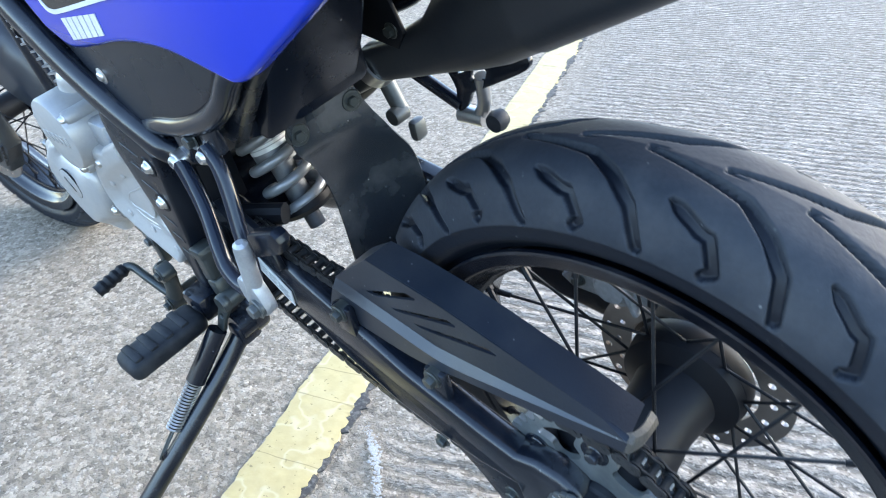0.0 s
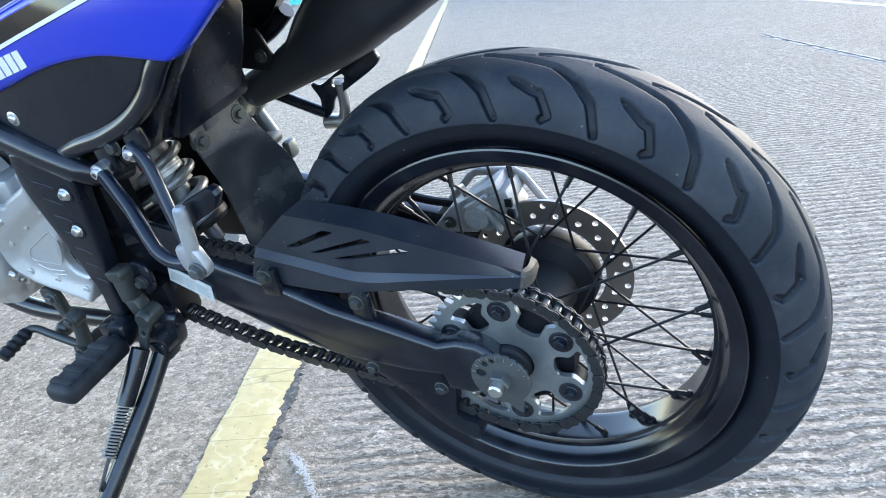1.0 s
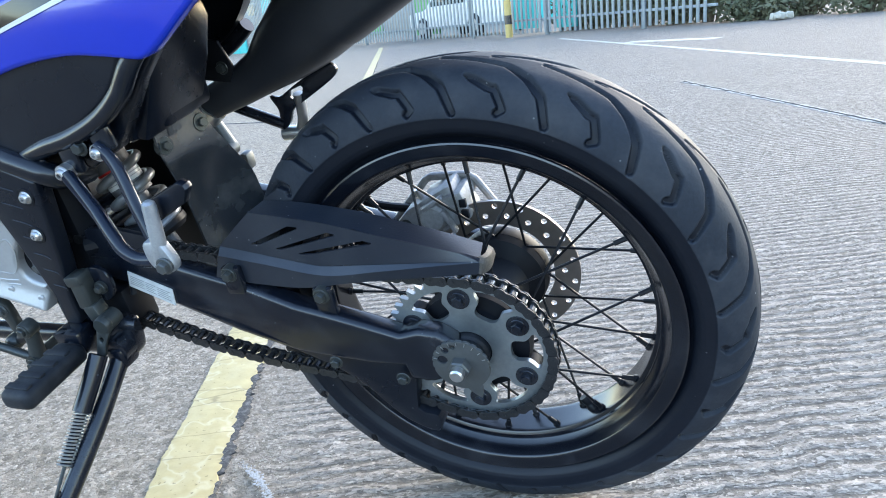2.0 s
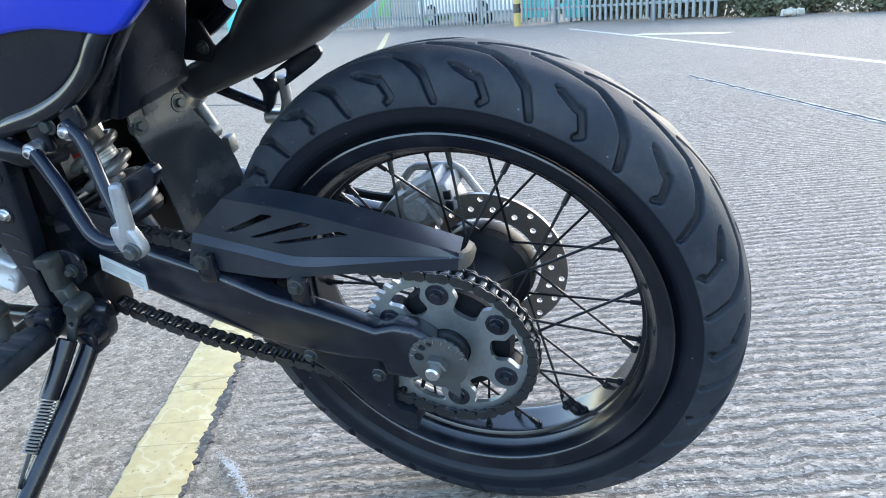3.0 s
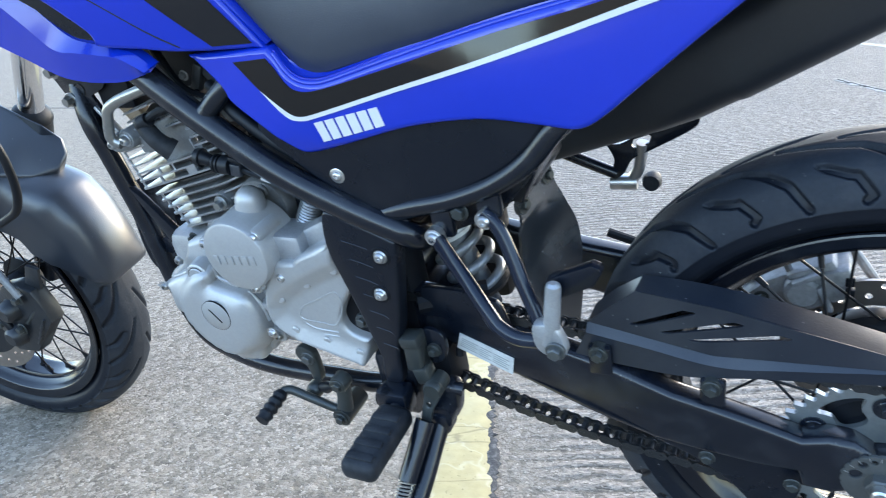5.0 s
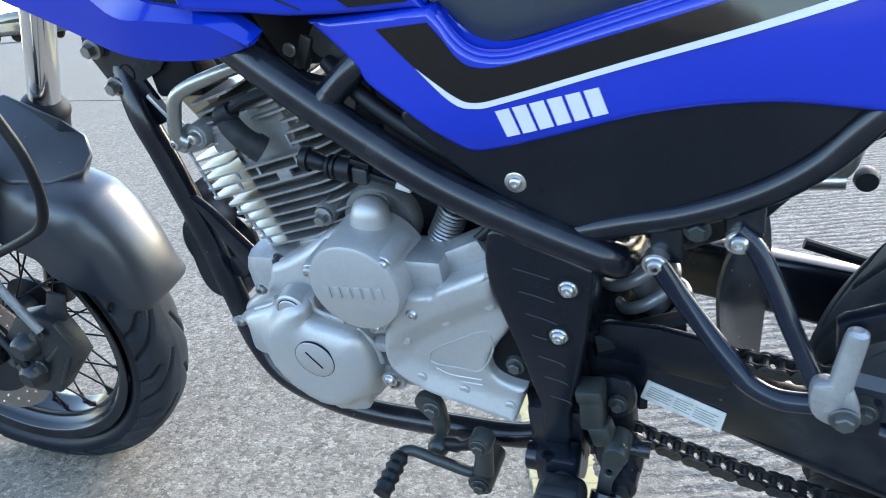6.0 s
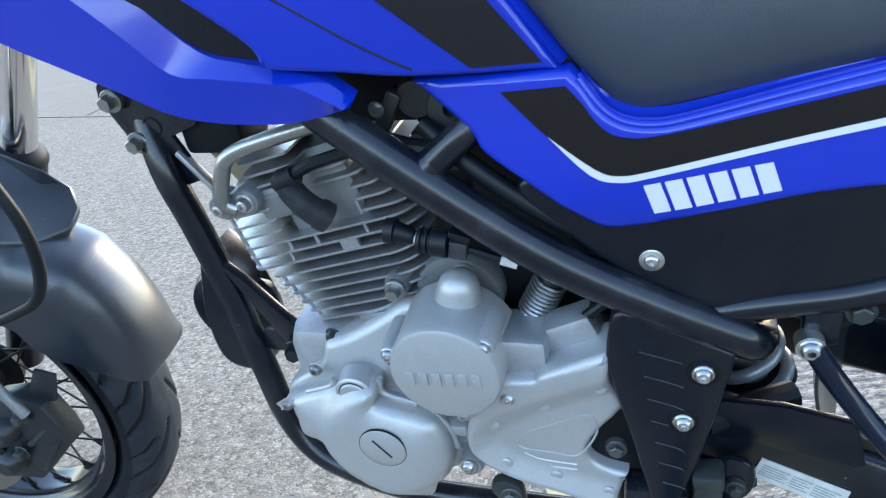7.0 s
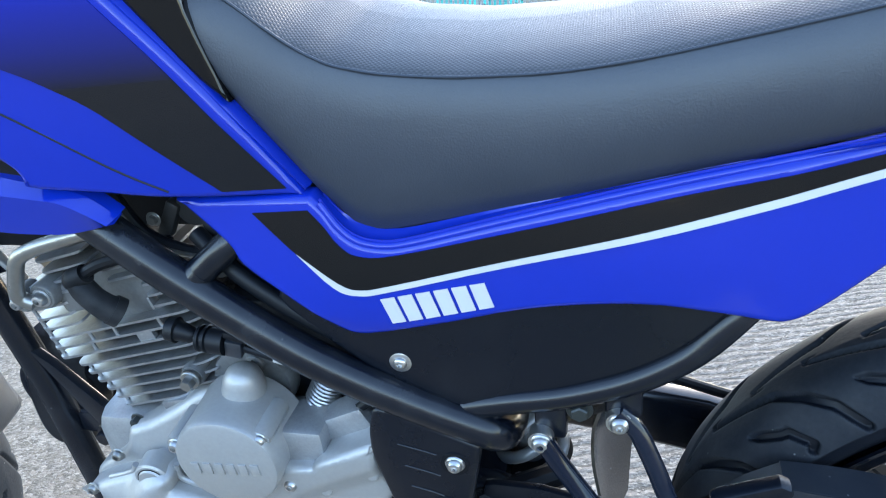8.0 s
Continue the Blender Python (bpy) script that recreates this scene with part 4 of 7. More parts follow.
# foil label on the swingarm
lab_poly = [(-0.424, 0.405), (-0.358, 0.386), (-0.363, 0.362), (-0.431, 0.383)]
lbm = plate(lab_poly, -0.0012, 0.0, 0.0)
for v in lbm.verts:
    v.co.y += swing_y(v.co.x) - 0.0008
lab = part("label", lbm, LABEL, swing, "worn silver foil label with unreadable print")
for k in range(5):
    t = 0.16 + 0.16 * k
    a, b = Vector((-0.421, 0, 0.402)).lerp(Vector((-0.427, 0, 0.385)), t), Vector((-0.362, 0, 0.384)).lerp(Vector((-0.3665, 0, 0.3645)), t)
    for u0, u1 in ((0.0, 0.34), (0.38, 0.62), (0.66, 0.98)):
        p, q = a.lerp(b, u0), a.lerp(b, u1 - 0.05 * (k % 2))
        bar = plate([(p.x, p.z), (q.x, q.z), (q.x - 0.0003, q.z - 0.0012), (p.x - 0.0003, p.z - 0.0012)], -0.0003, 0.0)
        for v in bar.verts:
            v.co.y += swing_y(v.co.x) - 0.0022
        part("print_bar", bar, INK, lab)

# lower chain guide: a fin under the arm
fin = [(-0.215, 0.306), (-0.100, 0.296), (-0.066, 0.280), (-0.072, 0.225), (-0.049, 0.216), (-0.053, 0.190), (-0.088, 0.204), (-0.112, 0.228), (-0.135, 0.255), (-0.170, 0.282)]
part("chain_guide", plate([tuple(q) for q in curve(fin, 3, True)], -0.108, -0.074, 0.004), BLACK_PLASTIC, bike, "black plastic chain guide fin")

# chain guard: folded plastic, slotted side, sloping lower face and broad top
G_UP = [(-0.225, -0.096, 0.4835), (-0.140, -0.096, 0.4706), (-0.049, -0.096, 0.4486), (0.009, -0.096, 0.4352), (0.0305, -0.096, 0.4290)]
G_MID = [(-0.2732, -0.101, 0.4439), (-0.2188, -0.101, 0.4328), (-0.1516, -0.101, 0.4195), (-0.0835, -0.101, 0.4230), (-0.0261, -0.101, 0.4262), (0.0300, -0.1000, 0.4282)]
G_FOLD = [(-0.2740, -0.109, 0.4348), (-0.2165, -0.109, 0.4242), (-0.1460, -0.109, 0.4114), (-0.0806, -0.1075, 0.4170), (-0.0228, -0.1050, 0.4230), (0.0310, -0.1010, 0.4268)]
G_LOW = [(-0.287, -0.110, 0.4053), (-0.232, -0.110, 0.3984), (-0.1746, -0.110, 0.3951), (-0.1174, -0.1085, 0.4020), (-0.0506, -0.1060, 0.4080), (0.0280, -0.1015, 0.4130)]
G_BACK = [(-0.2232, -0.066, 0.4821), (-0.1753, -0.066, 0.4789), (-0.1098, -0.066, 0.4676), (-0.0604, -0.066, 0.4545), (-0.0126, -0.066, 0.4411), (0.0254, -0.066, 0.4290)]


def skin(rows, n=8, thick=0.0028):
    """A folded sheet through lines of points, given a thickness."""
    lines = [[Vector(q) for q in curve(r, n)] for r in rows]
    most = max(len(ln) for ln in lines)
    lines = [[Vector([float(np.interp(i / (most - 1), np.linspace(0, 1, len(ln)), [q[c] for q in ln])) for c in range(3)]) for i in range(most)] for ln in lines]
    bm = bmesh.new()
    grid = [[bm.verts.new(q) for q in ln] for ln in lines]
    for a, b in zip(grid, grid[1:]):
        for i in range(len(a) - 1):
            bm.faces.new((a[i], a[i + 1], b[i + 1], b[i]))
    bmesh.ops.recalc_face_normals(bm, faces=bm.faces)
    bmesh.ops.solidify(bm, geom=bm.faces[:], thickness=thick)
    return bm


guard = part("chain_guard", join(skin([G_UP, G_BACK]), skin([G_MID, G_FOLD, G_LOW]), skin([[q for q in (G_UP[0], (-0.250, -0.0985, 0.4635), G_MID[0])], [(-0.2232, -0.068, 0.4821), (-0.250, -0.068, 0.4640), (-0.2720, -0.070, 0.4439)]], 4)), GUARD, bike, "black plastic chain guard with three slanted slots")


def slotted_side():
    poly = [(q[0], q[2]) for q in G_UP] + [(q[0], q[2]) for q in G_MID[::-1]]
    slots = ([(-0.2318, 0.4459), (-0.2260, 0.4446), (-0.2171, 0.4458), (-0.1700, 0.4632), (-0.1689, 0.4655), (-0.1804, 0.4669)],
             [(-0.2016, 0.4402), (-0.1960, 0.4389), (-0.1874, 0.4402), (-0.1270, 0.4550), (-0.1259, 0.4570), (-0.1349, 0.4592)],
             [(-0.1750, 0.4345), (-0.1690, 0.4330), (-0.1556, 0.4340), (-0.0860, 0.4455), (-0.0846, 0.4470), (-0.0947, 0.4496)])
    bm = plate(poly, -0.0014, 0.0014, 0.0, slots)
    for v in bm.verts:
        up = float(np.interp(v.co.x, [q[0] for q in G_UP], [q[2] for q in G_UP]))
        lo = float(np.interp(v.co.x, [q[0] for q in G_MID], [q[2] for q in G_MID]))
        yu = float(np.interp(v.co.x, [q[0] for q in G_UP], [q[1] for q in G_UP]))
        yl = float(np.interp(v.co.x, [q[0] for q in G_MID], [q[1] for q in G_MID]))
        t = min(1, max(0, (v.co.z - lo) / max(1e-4, up - lo)))
        v.co.y += yl + (yu - yl) * t
    return bm


part("slotted_side", slotted_side(), GUARD, guard)
part("worn_tip", skin([[(0.0280, -0.1016, 0.4132), (0.0320, -0.0990, 0.4120), (0.0350, -0.0850, 0.4080), (0.0345, -0.0700, 0.4060)],
                       [(0.0305, -0.1008, 0.4275), (0.0345, -0.0980, 0.4235), (0.0385, -0.0850, 0.4195), (0.0385, -0.0690, 0.4180)],
                       [(0.0305, -0.0965, 0.4295), (0.0345, -0.0930, 0.4275), (0.0372, -0.0830, 0.4255), (0.0365, -0.0680, 0.4240)],
                       [(0.0270, -0.0960, 0.4305), (0.0310, -0.0915, 0.4296), (0.0330, -0.0820, 0.4283), (0.0315, -0.0670, 0.4270)]], 4, 0.0022), WORN, guard, "bare worn edge of the guard")
for c in ((-0.260, -0.120, 0.4165), (-0.152, -0.1165, 0.3895)):
    part("guard_bolt", join(bolt(c, 0.0062, 0.006), lathe([(0.0001, 0), (0.010, 0), (0.010, 0.010), (0.0001, 0.010)], 20, c)), OLIVE, guard)
    part("guard_bracket", block((c[0] + 0.001, c[1] + 0.006, c[2] - 0.010), (0.024, 0.010, 0.036), 0.003), BLACK_PAINT, guard)

# chain: links all round, each with its plates and pins
FRONT_C, FRONT_R = (-0.585, 0.434), PITCH / (2 * math.sin(math.pi / 15))
CH_Y = SPR_Y


def chain_path():
    c0, c1 = np.array([0, TYRE_R]), np.array(FRONT_C)
    d = c1 - c0
    L = np.linalg.norm(d)
    u = d / L
    nrm = np.array([-u[1], u[0]])
    if nrm[1] < 0:
        nrm = -nrm
    k = (SPR_R - FRONT_R) / L
    side = lambda s: s * nrm * math.sqrt(1 - k * k) + u * k
    top0, top1 = c0 + SPR_R * side(1), c1 + FRONT_R * side(1)
    bot0, bot1 = c0 + SPR_R * side(-1), c1 + FRONT_R * side(-1)
    pts = [top1 + (top0 - top1) * t + np.array([0, -0.009 * 4 * t * (1 - t)]) for t in np.linspace(0, 1, 60)]
    a0 = math.atan2(*(top0 - c0)[::-1]); a1 = math.atan2(*(bot0 - c0)[::-1])
    if a1 > a0: a1 -= 2 * math.pi
    pts += [c0 + SPR_R * np.array([math.cos(a), math.sin(a)]) for a in np.linspace(a0, a1, 60)[1:]]
    run = np.linspace(0, 1, 60)[1:]
    sag = np.array(curve([(0, 0), (0.12, 0.001), (0.25, 0.006), (0.40, 0.021), (0.56, 0.030), (0.74, 0.028), (0.90, 0.011), (1, 0)], 8))
    sag_t, sag_z = sag[:, 0], sag[:, 1]
    pts += [bot0 + (bot1 - bot0) * t + np.array([0, -float(np.interp(t, sag_t, sag_z))]) for t in run]
    b0 = math.atan2(*(bot1 - c1)[::-1]); b1 = math.atan2(*(top1 - c1)[::-1])
    if b1 > b0: b1 -= 2 * math.pi
    pts += [c1 + FRONT_R * np.array([math.cos(a), math.sin(a)]) for a in np.linspace(b0, b1, 30)[1:]]
    return np.array(pts)


def link(outer):
    """One link along x: two waisted plates, pins or roller."""
    w = 0.0092 if outer else 0.0066
    h = 0.0061
    prof = [(0.00635 + h * math.cos(a), h * math.sin(a)) for a in np.linspace(-1.9, 1.9, 9)]
    prof += [(0, h * 0.78)] + [(-x, z) for x, z in prof[::-1]] + [(0, -h * 0.78)]
    prof = [(x, z) for x, z in prof]
    bms = [plate(prof, s * w - 0.0008, s * w + 0.0008, 0.0) for s in (-1, 1)]
    for x in (-0.00635, 0.00635):
        if outer:
            bms.append(tube([(x, -0.0106, 0), (x, 0.0106, 0)], 0.0021, 8))
        else:
            bms.append(tube([(x, -0.0056, 0), (x, 0.0056, 0)], 0.0041, 10))
    return mesh_of(join(*bms), 30)


chain = part("chain", tube([(-0.52, CH_Y, 0.39), (-0.51, CH_Y, 0.388)], 0.002, 6), CHAIN, bike, "oily dark steel drive chain")
pp = chain_path()
seg = np.r_[0, np.cumsum(np.linalg.norm(np.diff(pp, axis=0), axis=1))]
count = 2 * int(round(seg[-1] / PITCH / 2))
meshes = (link(True), link(False))
for me in meshes:
    me.materials.append(CHAIN)
for k in range(count):
    s0, s1 = seg[-1] * k / count, seg[-1] * (k + 1) / count
    a = np.array([np.interp(s0, seg, pp[:, i]) for i in (0, 1)])
    b = np.array([np.interp(s1, seg, pp[:, i]) for i in (0, 1)])
    m = (a + b) / 2
    ob = part("chain_link", meshes[k % 2], CHAIN, chain)
    ob.matrix_local = pose(m[0], CH_Y, m[1], 0, -math.degrees(math.atan2(b[1] - a[1], b[0] - a[0])), 0)

# ---- frame ----
Y = lambda pts, y: [(x, y, z) for x, z in pts]
frame_main = part("frame", join(
    tube([(-0.98, -0.045, 0.905), (-0.90, -0.075, 0.850), (-0.805, -0.108, 0.781), (-0.722, -0.124, 0.720), (-0.660, -0.128, 0.672), (-0.584, -0.129, 0.618), (-0.515, -0.129, 0.582), (-0.460, -0.127, 0.5565), (-0.447, -0.124, 0.5490), (-0.4400, -0.116, 0.5420), (-0.4380, -0.100, 0.5360), (-0.4380, -0.080, 0.5330)], 0.0150, 20, 8),
    tube([(-0.98, 0.045, 0.905), (-0.90, 0.075, 0.850), (-0.805, 0.108, 0.781), (-0.722, 0.124, 0.720), (-0.584, 0.129, 0.618), (-0.446, 0.127, 0.550)], 0.0150, 16, 6),
    tube([(-1.015, 0, 0.985), (-0.955, 0, 0.845)], 0.030, 20)), BLACK_PAINT, bike, "satin black tubular steel frame")
part("cross_tube", tube([(-0.668, -0.126, 0.676), (-0.650, -0.121, 0.692), (-0.625, -0.112, 0.712), (-0.600, -0.08, 0.735)], 0.0115, 16), BLACK_PAINT, frame_main)
part("weld_bead", moved(lathe([(0.0110, -0.003), (0.0125, -0.003), (0.0119, 0.003), (0.0110, 0.003)], 24, closed=True), at((-0.657, -0.123, 0.6855)) @ Vector((0, 1, 0)).rotation_difference(Vector((0.018, 0.005, 0.016))).to_matrix().to_4x4()), BLACK_PAINT, frame_main)
RAIL = [(-0.470, -0.121, 0.569), (-0.430, -0.124, 0.581), (-0.385, -0.125, 0.592), (-0.340, -0.125, 0.610), (-0.305, -0.124, 0.634), (-0.275, -0.120, 0.668), (-0.235, -0.098, 0.706), (-0.15, -0.075, 0.750)]
part("seat_rail", tube(RAIL, 0.0105, 16, 8), BLACK_PAINT, frame_main)
part("seat_rail", tube([(x, -y, z) for x, y, z in RAIL[:5]], 0.0105, 14, 6), BLACK_PAINT, frame_main)
part("rail_web", plate([(-0.492, 0.578), (-0.455, 0.572), (-0.438, 0.566), (-0.452, 0.560)], -0.128, -0.120, 0.002), BLACK_PAINT, frame_main)
DOWN = [(-0.955, -0.030, 0.720), (-0.932, -0.060, 0.655), (-0.921, -0.062, 0.600), (-0.905, -0.064, 0.510), (-0.897, -0.066, 0.430), (-0.886, -0.070, 0.360), (-0.855, -0.078, 0.318), (-0.800, -0.084, 0.298), (-0.735, -0.088, 0.290), (-0.640, -0.090, 0.291), (-0.560, -0.092, 0.296), (-0.510, -0.092, 0.315)]
part("cradle_tube", tube(DOWN, 0.0135, 18, 8), BLACK_PAINT, frame_main)
part("cradle_tube", tube([(x, -y, z) for x, y, z in DOWN], 0.0135, 14, 6), BLACK_PAINT, frame_main)
part("head_gusset", plate([(-0.9752, 0.7290), (-0.9774, 0.7167), (-0.9465, 0.6470), (-0.9445, 0.6257), (-0.8984, 0.6393), (-0.9157, 0.6815), (-0.8894, 0.6909), (-0.8800, 0.7000), (-0.9000, 0.745), (-0.9600, 0.745)], -0.056, -0.050, 0.0012), BLACK_PAINT, frame_main)
part("gusset_hole", lathe([(0.0080, -0.0010), (0.0092, -0.0010), (0.0092, 0.001), (0.0080, 0.001)], 28, (-0.9321, -0.0560, 0.6909), closed=True), DARK_CAVITY, frame_main)
part("front_brace", plate([(-0.910, 0.566), (-0.857, 0.4600), (-0.846, 0.4500), (-0.832, 0.4560), (-0.829, 0.4700), (-0.884, 0.5410)], -0.072, -0.060, 0.003), BLACK_PAINT, frame_main)
part("engine_mount", plate([(-0.885, 0.475), (-0.840, 0.480), (-0.832, 0.460), (-0.845, 0.448), (-0.888, 0.452)], -0.066, -0.058, 0.001), BLACK_PAINT, frame_main)
for c, r, mat in (((-0.9470, -0.063, 0.6795), 0.0070, PIPE), ((-0.847, -0.076, 0.4615), 0.0085, BLACK_PAINT), ((-0.9600, -0.061, 0.7180), 0.0072, PIPE)):
    part("frame_bolt", join(bolt(c, r, 0.009), lathe([(0.0001, -0.001), (r * 1.3, -0.001), (r * 1.3, 0.008), (0.0001, 0.008)], 24, c)), mat, frame_main)

# side plate of the frame, with its two bolts and moulded ribs
PLATE = [(-0.536, 0.576), (-0.520, 0.577), (-0.505, 0.570), (-0.460, 0.5500), (-0.4550, 0.541), (-0.4585, 0.518), (-0.464, 0.489), (-0.4752, 0.4324), (-0.486, 0.390), (-0.490, 0.352), (-0.513, 0.352), (-0.5105, 0.385), (-0.5172, 0.4201), (-0.5243, 0.4545), (-0.5365, 0.5028), (-0.5424, 0.5378)]
frame_plate = part("frame_cover", plate([tuple(q) for q in curve(PLATE, 3, True)], -0.1415, -0.118, 0.004, seg=3), BLACK_PLASTIC, bike, "black plastic frame cover with moulded ribs")
for k in range(7):
    z = 0.545 - 0.0225 * k
    x0 = -0.519 + 0.003 * k
    part("rib", tube([(x0, -0.1415, z), (x0 + 0.016, -0.1418, z - 0.0040), (x0 + 0.030 - 0.002 * k, -0.1415, z - 0.0085)], 0.0008, 6), BLACK_PLASTIC, frame_plate)
for c in ((-0.475, -0.1425, 0.529), (-0.487, -0.1425, 0.480)):
    part("bolt_recess", lathe([(0.0085, -0.0012), (0.0112, -0.0012), (0.0118, 0.0006), (0.0085, 0.0006)], 28, (c[0], c[1] + 0.0010, c[2]), closed=True), DARK_CAVITY, frame_plate)
    part("cover_bolt", join(bolt(c, 0.0050, 0.0045, "socket"), lathe([(0.0001, 0), (0.0084, 0), (0.0076, -0.0016), (0.0001, -0.0016)], 24, (c[0], c[1] + 0.001, c[2]))), STEEL, frame_plate)
part("lower_bracket", join(block((-0.505, -0.105, 0.345), (0.055, 0.05, 0.07), 0.008), block((-0.508, -0.100, 0.315), (0.035, 0.045, 0.04), 0.008), tube([(-0.535, -0.13, 0.315), (-0.48, -0.13, 0.315)], 0.014, 14)), BLACK_PAINT, bike, "black steel footrest bracket")
part("inner_frame", join(block((-0.500, -0.075, 0.46), (0.05, 0.05, 0.22), 0.012), block((-0.470, 0.075, 0.46), (0.09, 0.04, 0.24), 0.012), tube([(-0.47, -0.11, 0.545), (-0.47, 0.11, 0.545)], 0.015, 14)), DARK_CAVITY, bike)

# ---- bodywork ----
yblue = lambda x, z: -0.138 + 0.22 * max(0.0, z - 0.66) + 0.10 * max(0.0, x + 0.26) + 2.4 * max(0.0, 0.69 - z) ** 2 - 0.005 * math.exp(-((x + 0.33) / 0.085) ** 2 - ((z - 0.715) / 0.035) ** 2)
ytank = lambda x, z: -0.112 + 0.20 * (x + 0.556) + 0.10 * max(0.0, z - 0.80) + 2.0 * max(0.0, -0.85 - x) ** 2


def mirrored(bm):
    bm.transform(Matrix.Diagonal((1, -1, 1, 1)))
    return bm


def panel(name, outline, yf, mat, parent, label="", n=4, both=True, **kw):
    poly = [tuple(q) for q in curve(outline, n, True)]
    ob = part(name, shell(poly, yf, **kw), mat, parent, label, smooth=50)
    if both:
        part(name, mirrored(shell(poly, yf, **kw)), mat, parent, label, smooth=50)
    return ob


BLUE_SIDE = [*D2((-0.663, 0.744)), *D2((-0.561, 0.746)), (-0.552, 0.737), (-0.543, 0.724), (-0.530, 0.715), (-0.512, 0.712), (-0.490, 0.715), (-0.426, 0.731), (-0.323, 0.755), (-0.211, 0.776), (-0.10, 0.803), *D2((0.06, 0.855)),
             *D2((0.03, 0.850)), (-0.060, 0.803), (-0.129, 0.756), (-0.198, 0.704), (-0.236, 0.675), (-0.252, 0.667), (-0.266, 0.667), (-0.292, 0.671), (-0.344, 0.676), (-0.416, 0.669), (-0.491, 0.650), (-0.520, 0.643), (-0.538, 0.641), (-0.552, 0.647), (-0.590, 0.675), (-0.618, 0.696), (-0.628, 0.712)]
blue = panel("side_panel", BLUE_SIDE, yblue, BLUE, bike, "glossy blue plastic side panel under the seat", roll=0.0045, skirt=0.012)
DECAL_SIDE = [*D2((-0.604, 0.7350)), *D2((-0.563, 0.7370)), (-0.553, 0.726), (-0.543, 0.713), (-0.530, 0.7055), (-0.503, 0.7065), (-0.426, 0.7235), (-0.323, 0.7475), (-0.211, 0.7690), *D2((-0.05, 0.808)), *D2((-0.05, 0.800)), (-0.210, 0.7605), (-0.322, 0.7310), (-0.426, 0.7050), (-0.505, 0.6860), (-0.530, 0.6815), (-0.545, 0.6850), (-0.572, 0.7040)]
STRIPE = [*D2((-0.5745, 0.7065)), (-0.546, 0.6860), (-0.530, 0.6815), (-0.505, 0.6860), (-0.426, 0.7055), (-0.322, 0.7315), (-0.210, 0.7610), *D2((-0.02, 0.8100)), *D2((-0.02, 0.8040)), (-0.209, 0.7562), (-0.322, 0.7268), (-0.427, 0.7012), (-0.506, 0.6817), (-0.531, 0.6774), (-0.549, 0.6825)]
panel("black_decal", DECAL_SIDE, lambda x, z: yblue(x, z) - 0.0009, DECAL, blue, "gloss black decal band", both=False, flat=True, skirt=0.0006)
panel("white_stripe", STRIPE, lambda x, z: yblue(x, z) - 0.0014, WHITE, blue, "thin white stripe", both=False, flat=True, skirt=0.0006)
# six plain slanted white shapes where the maker's mark stands
for k in range(6):
    t0, t1 = (k + 0.06) / 6, (k + 0.86) / 6
    tl, tr, br, bl = Vector((-0.517, 0.675)), Vector((-0.441, 0.690)), Vector((-0.435, 0.673)), Vector((-0.510, 0.656))
    a, b, c, d = tl.lerp(tr, t0), tl.lerp(tr, t1), bl.lerp(br, t1), bl.lerp(br, t0)
    part("mark", shell([tuple(a), tuple(b), tuple(c), tuple(d)], lambda x, z: yblue(x, z) - 0.0012, 0.0003, 0.0006, flat=True), WHITE, blue, "plain white mark")

LOWER = [(-0.600, 0.665), (-0.545, 0.612), (-0.500, 0.588), (-0.465, 0.574), (-0.430, 0.586), (-0.388, 0.597), (-0.345, 0.616), (-0.312, 0.638), (-0.284, 0.672), (-0.300, 0.685), (-0.344, 0.690), (-0.416, 0.690), (-0.491, 0.675), (-0.560, 0.680)]
ylow = lambda x, z: -0.1285 + 0.05 * max(0.0, -0.50 - x)
lower = panel("lower_side_cover", LOWER, ylow, BLACK_PLASTIC, bike, "matt black plastic side cover", roll=0.004, skirt=0.02)
part("cover_screw", join(bolt((-0.511, -0.1285, 0.615), 0.0042, 0.003, "socket"), lathe([(0.0001, 0), (0.0080, 0), (0.0085, -0.0012), (0.0075, -0.0018), (0.0001, -0.0018)], 24, (-0.511, -0.1275, 0.615))), STEEL, lower)
part("inner_cover", plate([(-0.655, 0.725), (-0.540, 0.655), (-0.470, 0.590), (-0.30, 0.66), (-0.30, 0.74), (-0.56, 0.73)], -0.100, -0.088, 0.003), BLACK_PLASTIC, bike)
part("air_duct", tube([(-0.668, -0.098, 0.705), (-0.632, -0.114, 0.680), (-0.590, -0.118, 0.650), (-0.540, -0.118, 0.620)], 0.0070, 12), CABLE, bike)

# the sloping ledge between the panel's ridge and the seat
LEDGE = [(-0.556, 0.742), (-0.543, 0.725), (-0.530, 0.716), (-0.512, 0.713), (-0.490, 0.716), (-0.426, 0.732), (-0.323, 0.756), (-0.211, 0.777), (-0.10, 0.804), (0.05, 0.853)]
part("panel_ledge", skin([[(x, yblue(x, z) + 0.0036, z + 0.0004) for x, z in LEDGE], [(x, yblue(x, z) + 0.0090, z - 0.0012) for x, z in LEDGE], [(x + 0.001, yblue(x, z) + 0.0150, z - 0.0005) for x, z in LEDGE], [(x + 0.002, -0.1070, z + 0.0018) for x, z in LEDGE]], 6, 0.002), BLUE, blue)
part("panel_ridge", tube([(x, yblue(x, z) + 0.0034, z - 0.0022) for x, z in LEDGE], 0.0032, 12, 6), BLUE, blue)
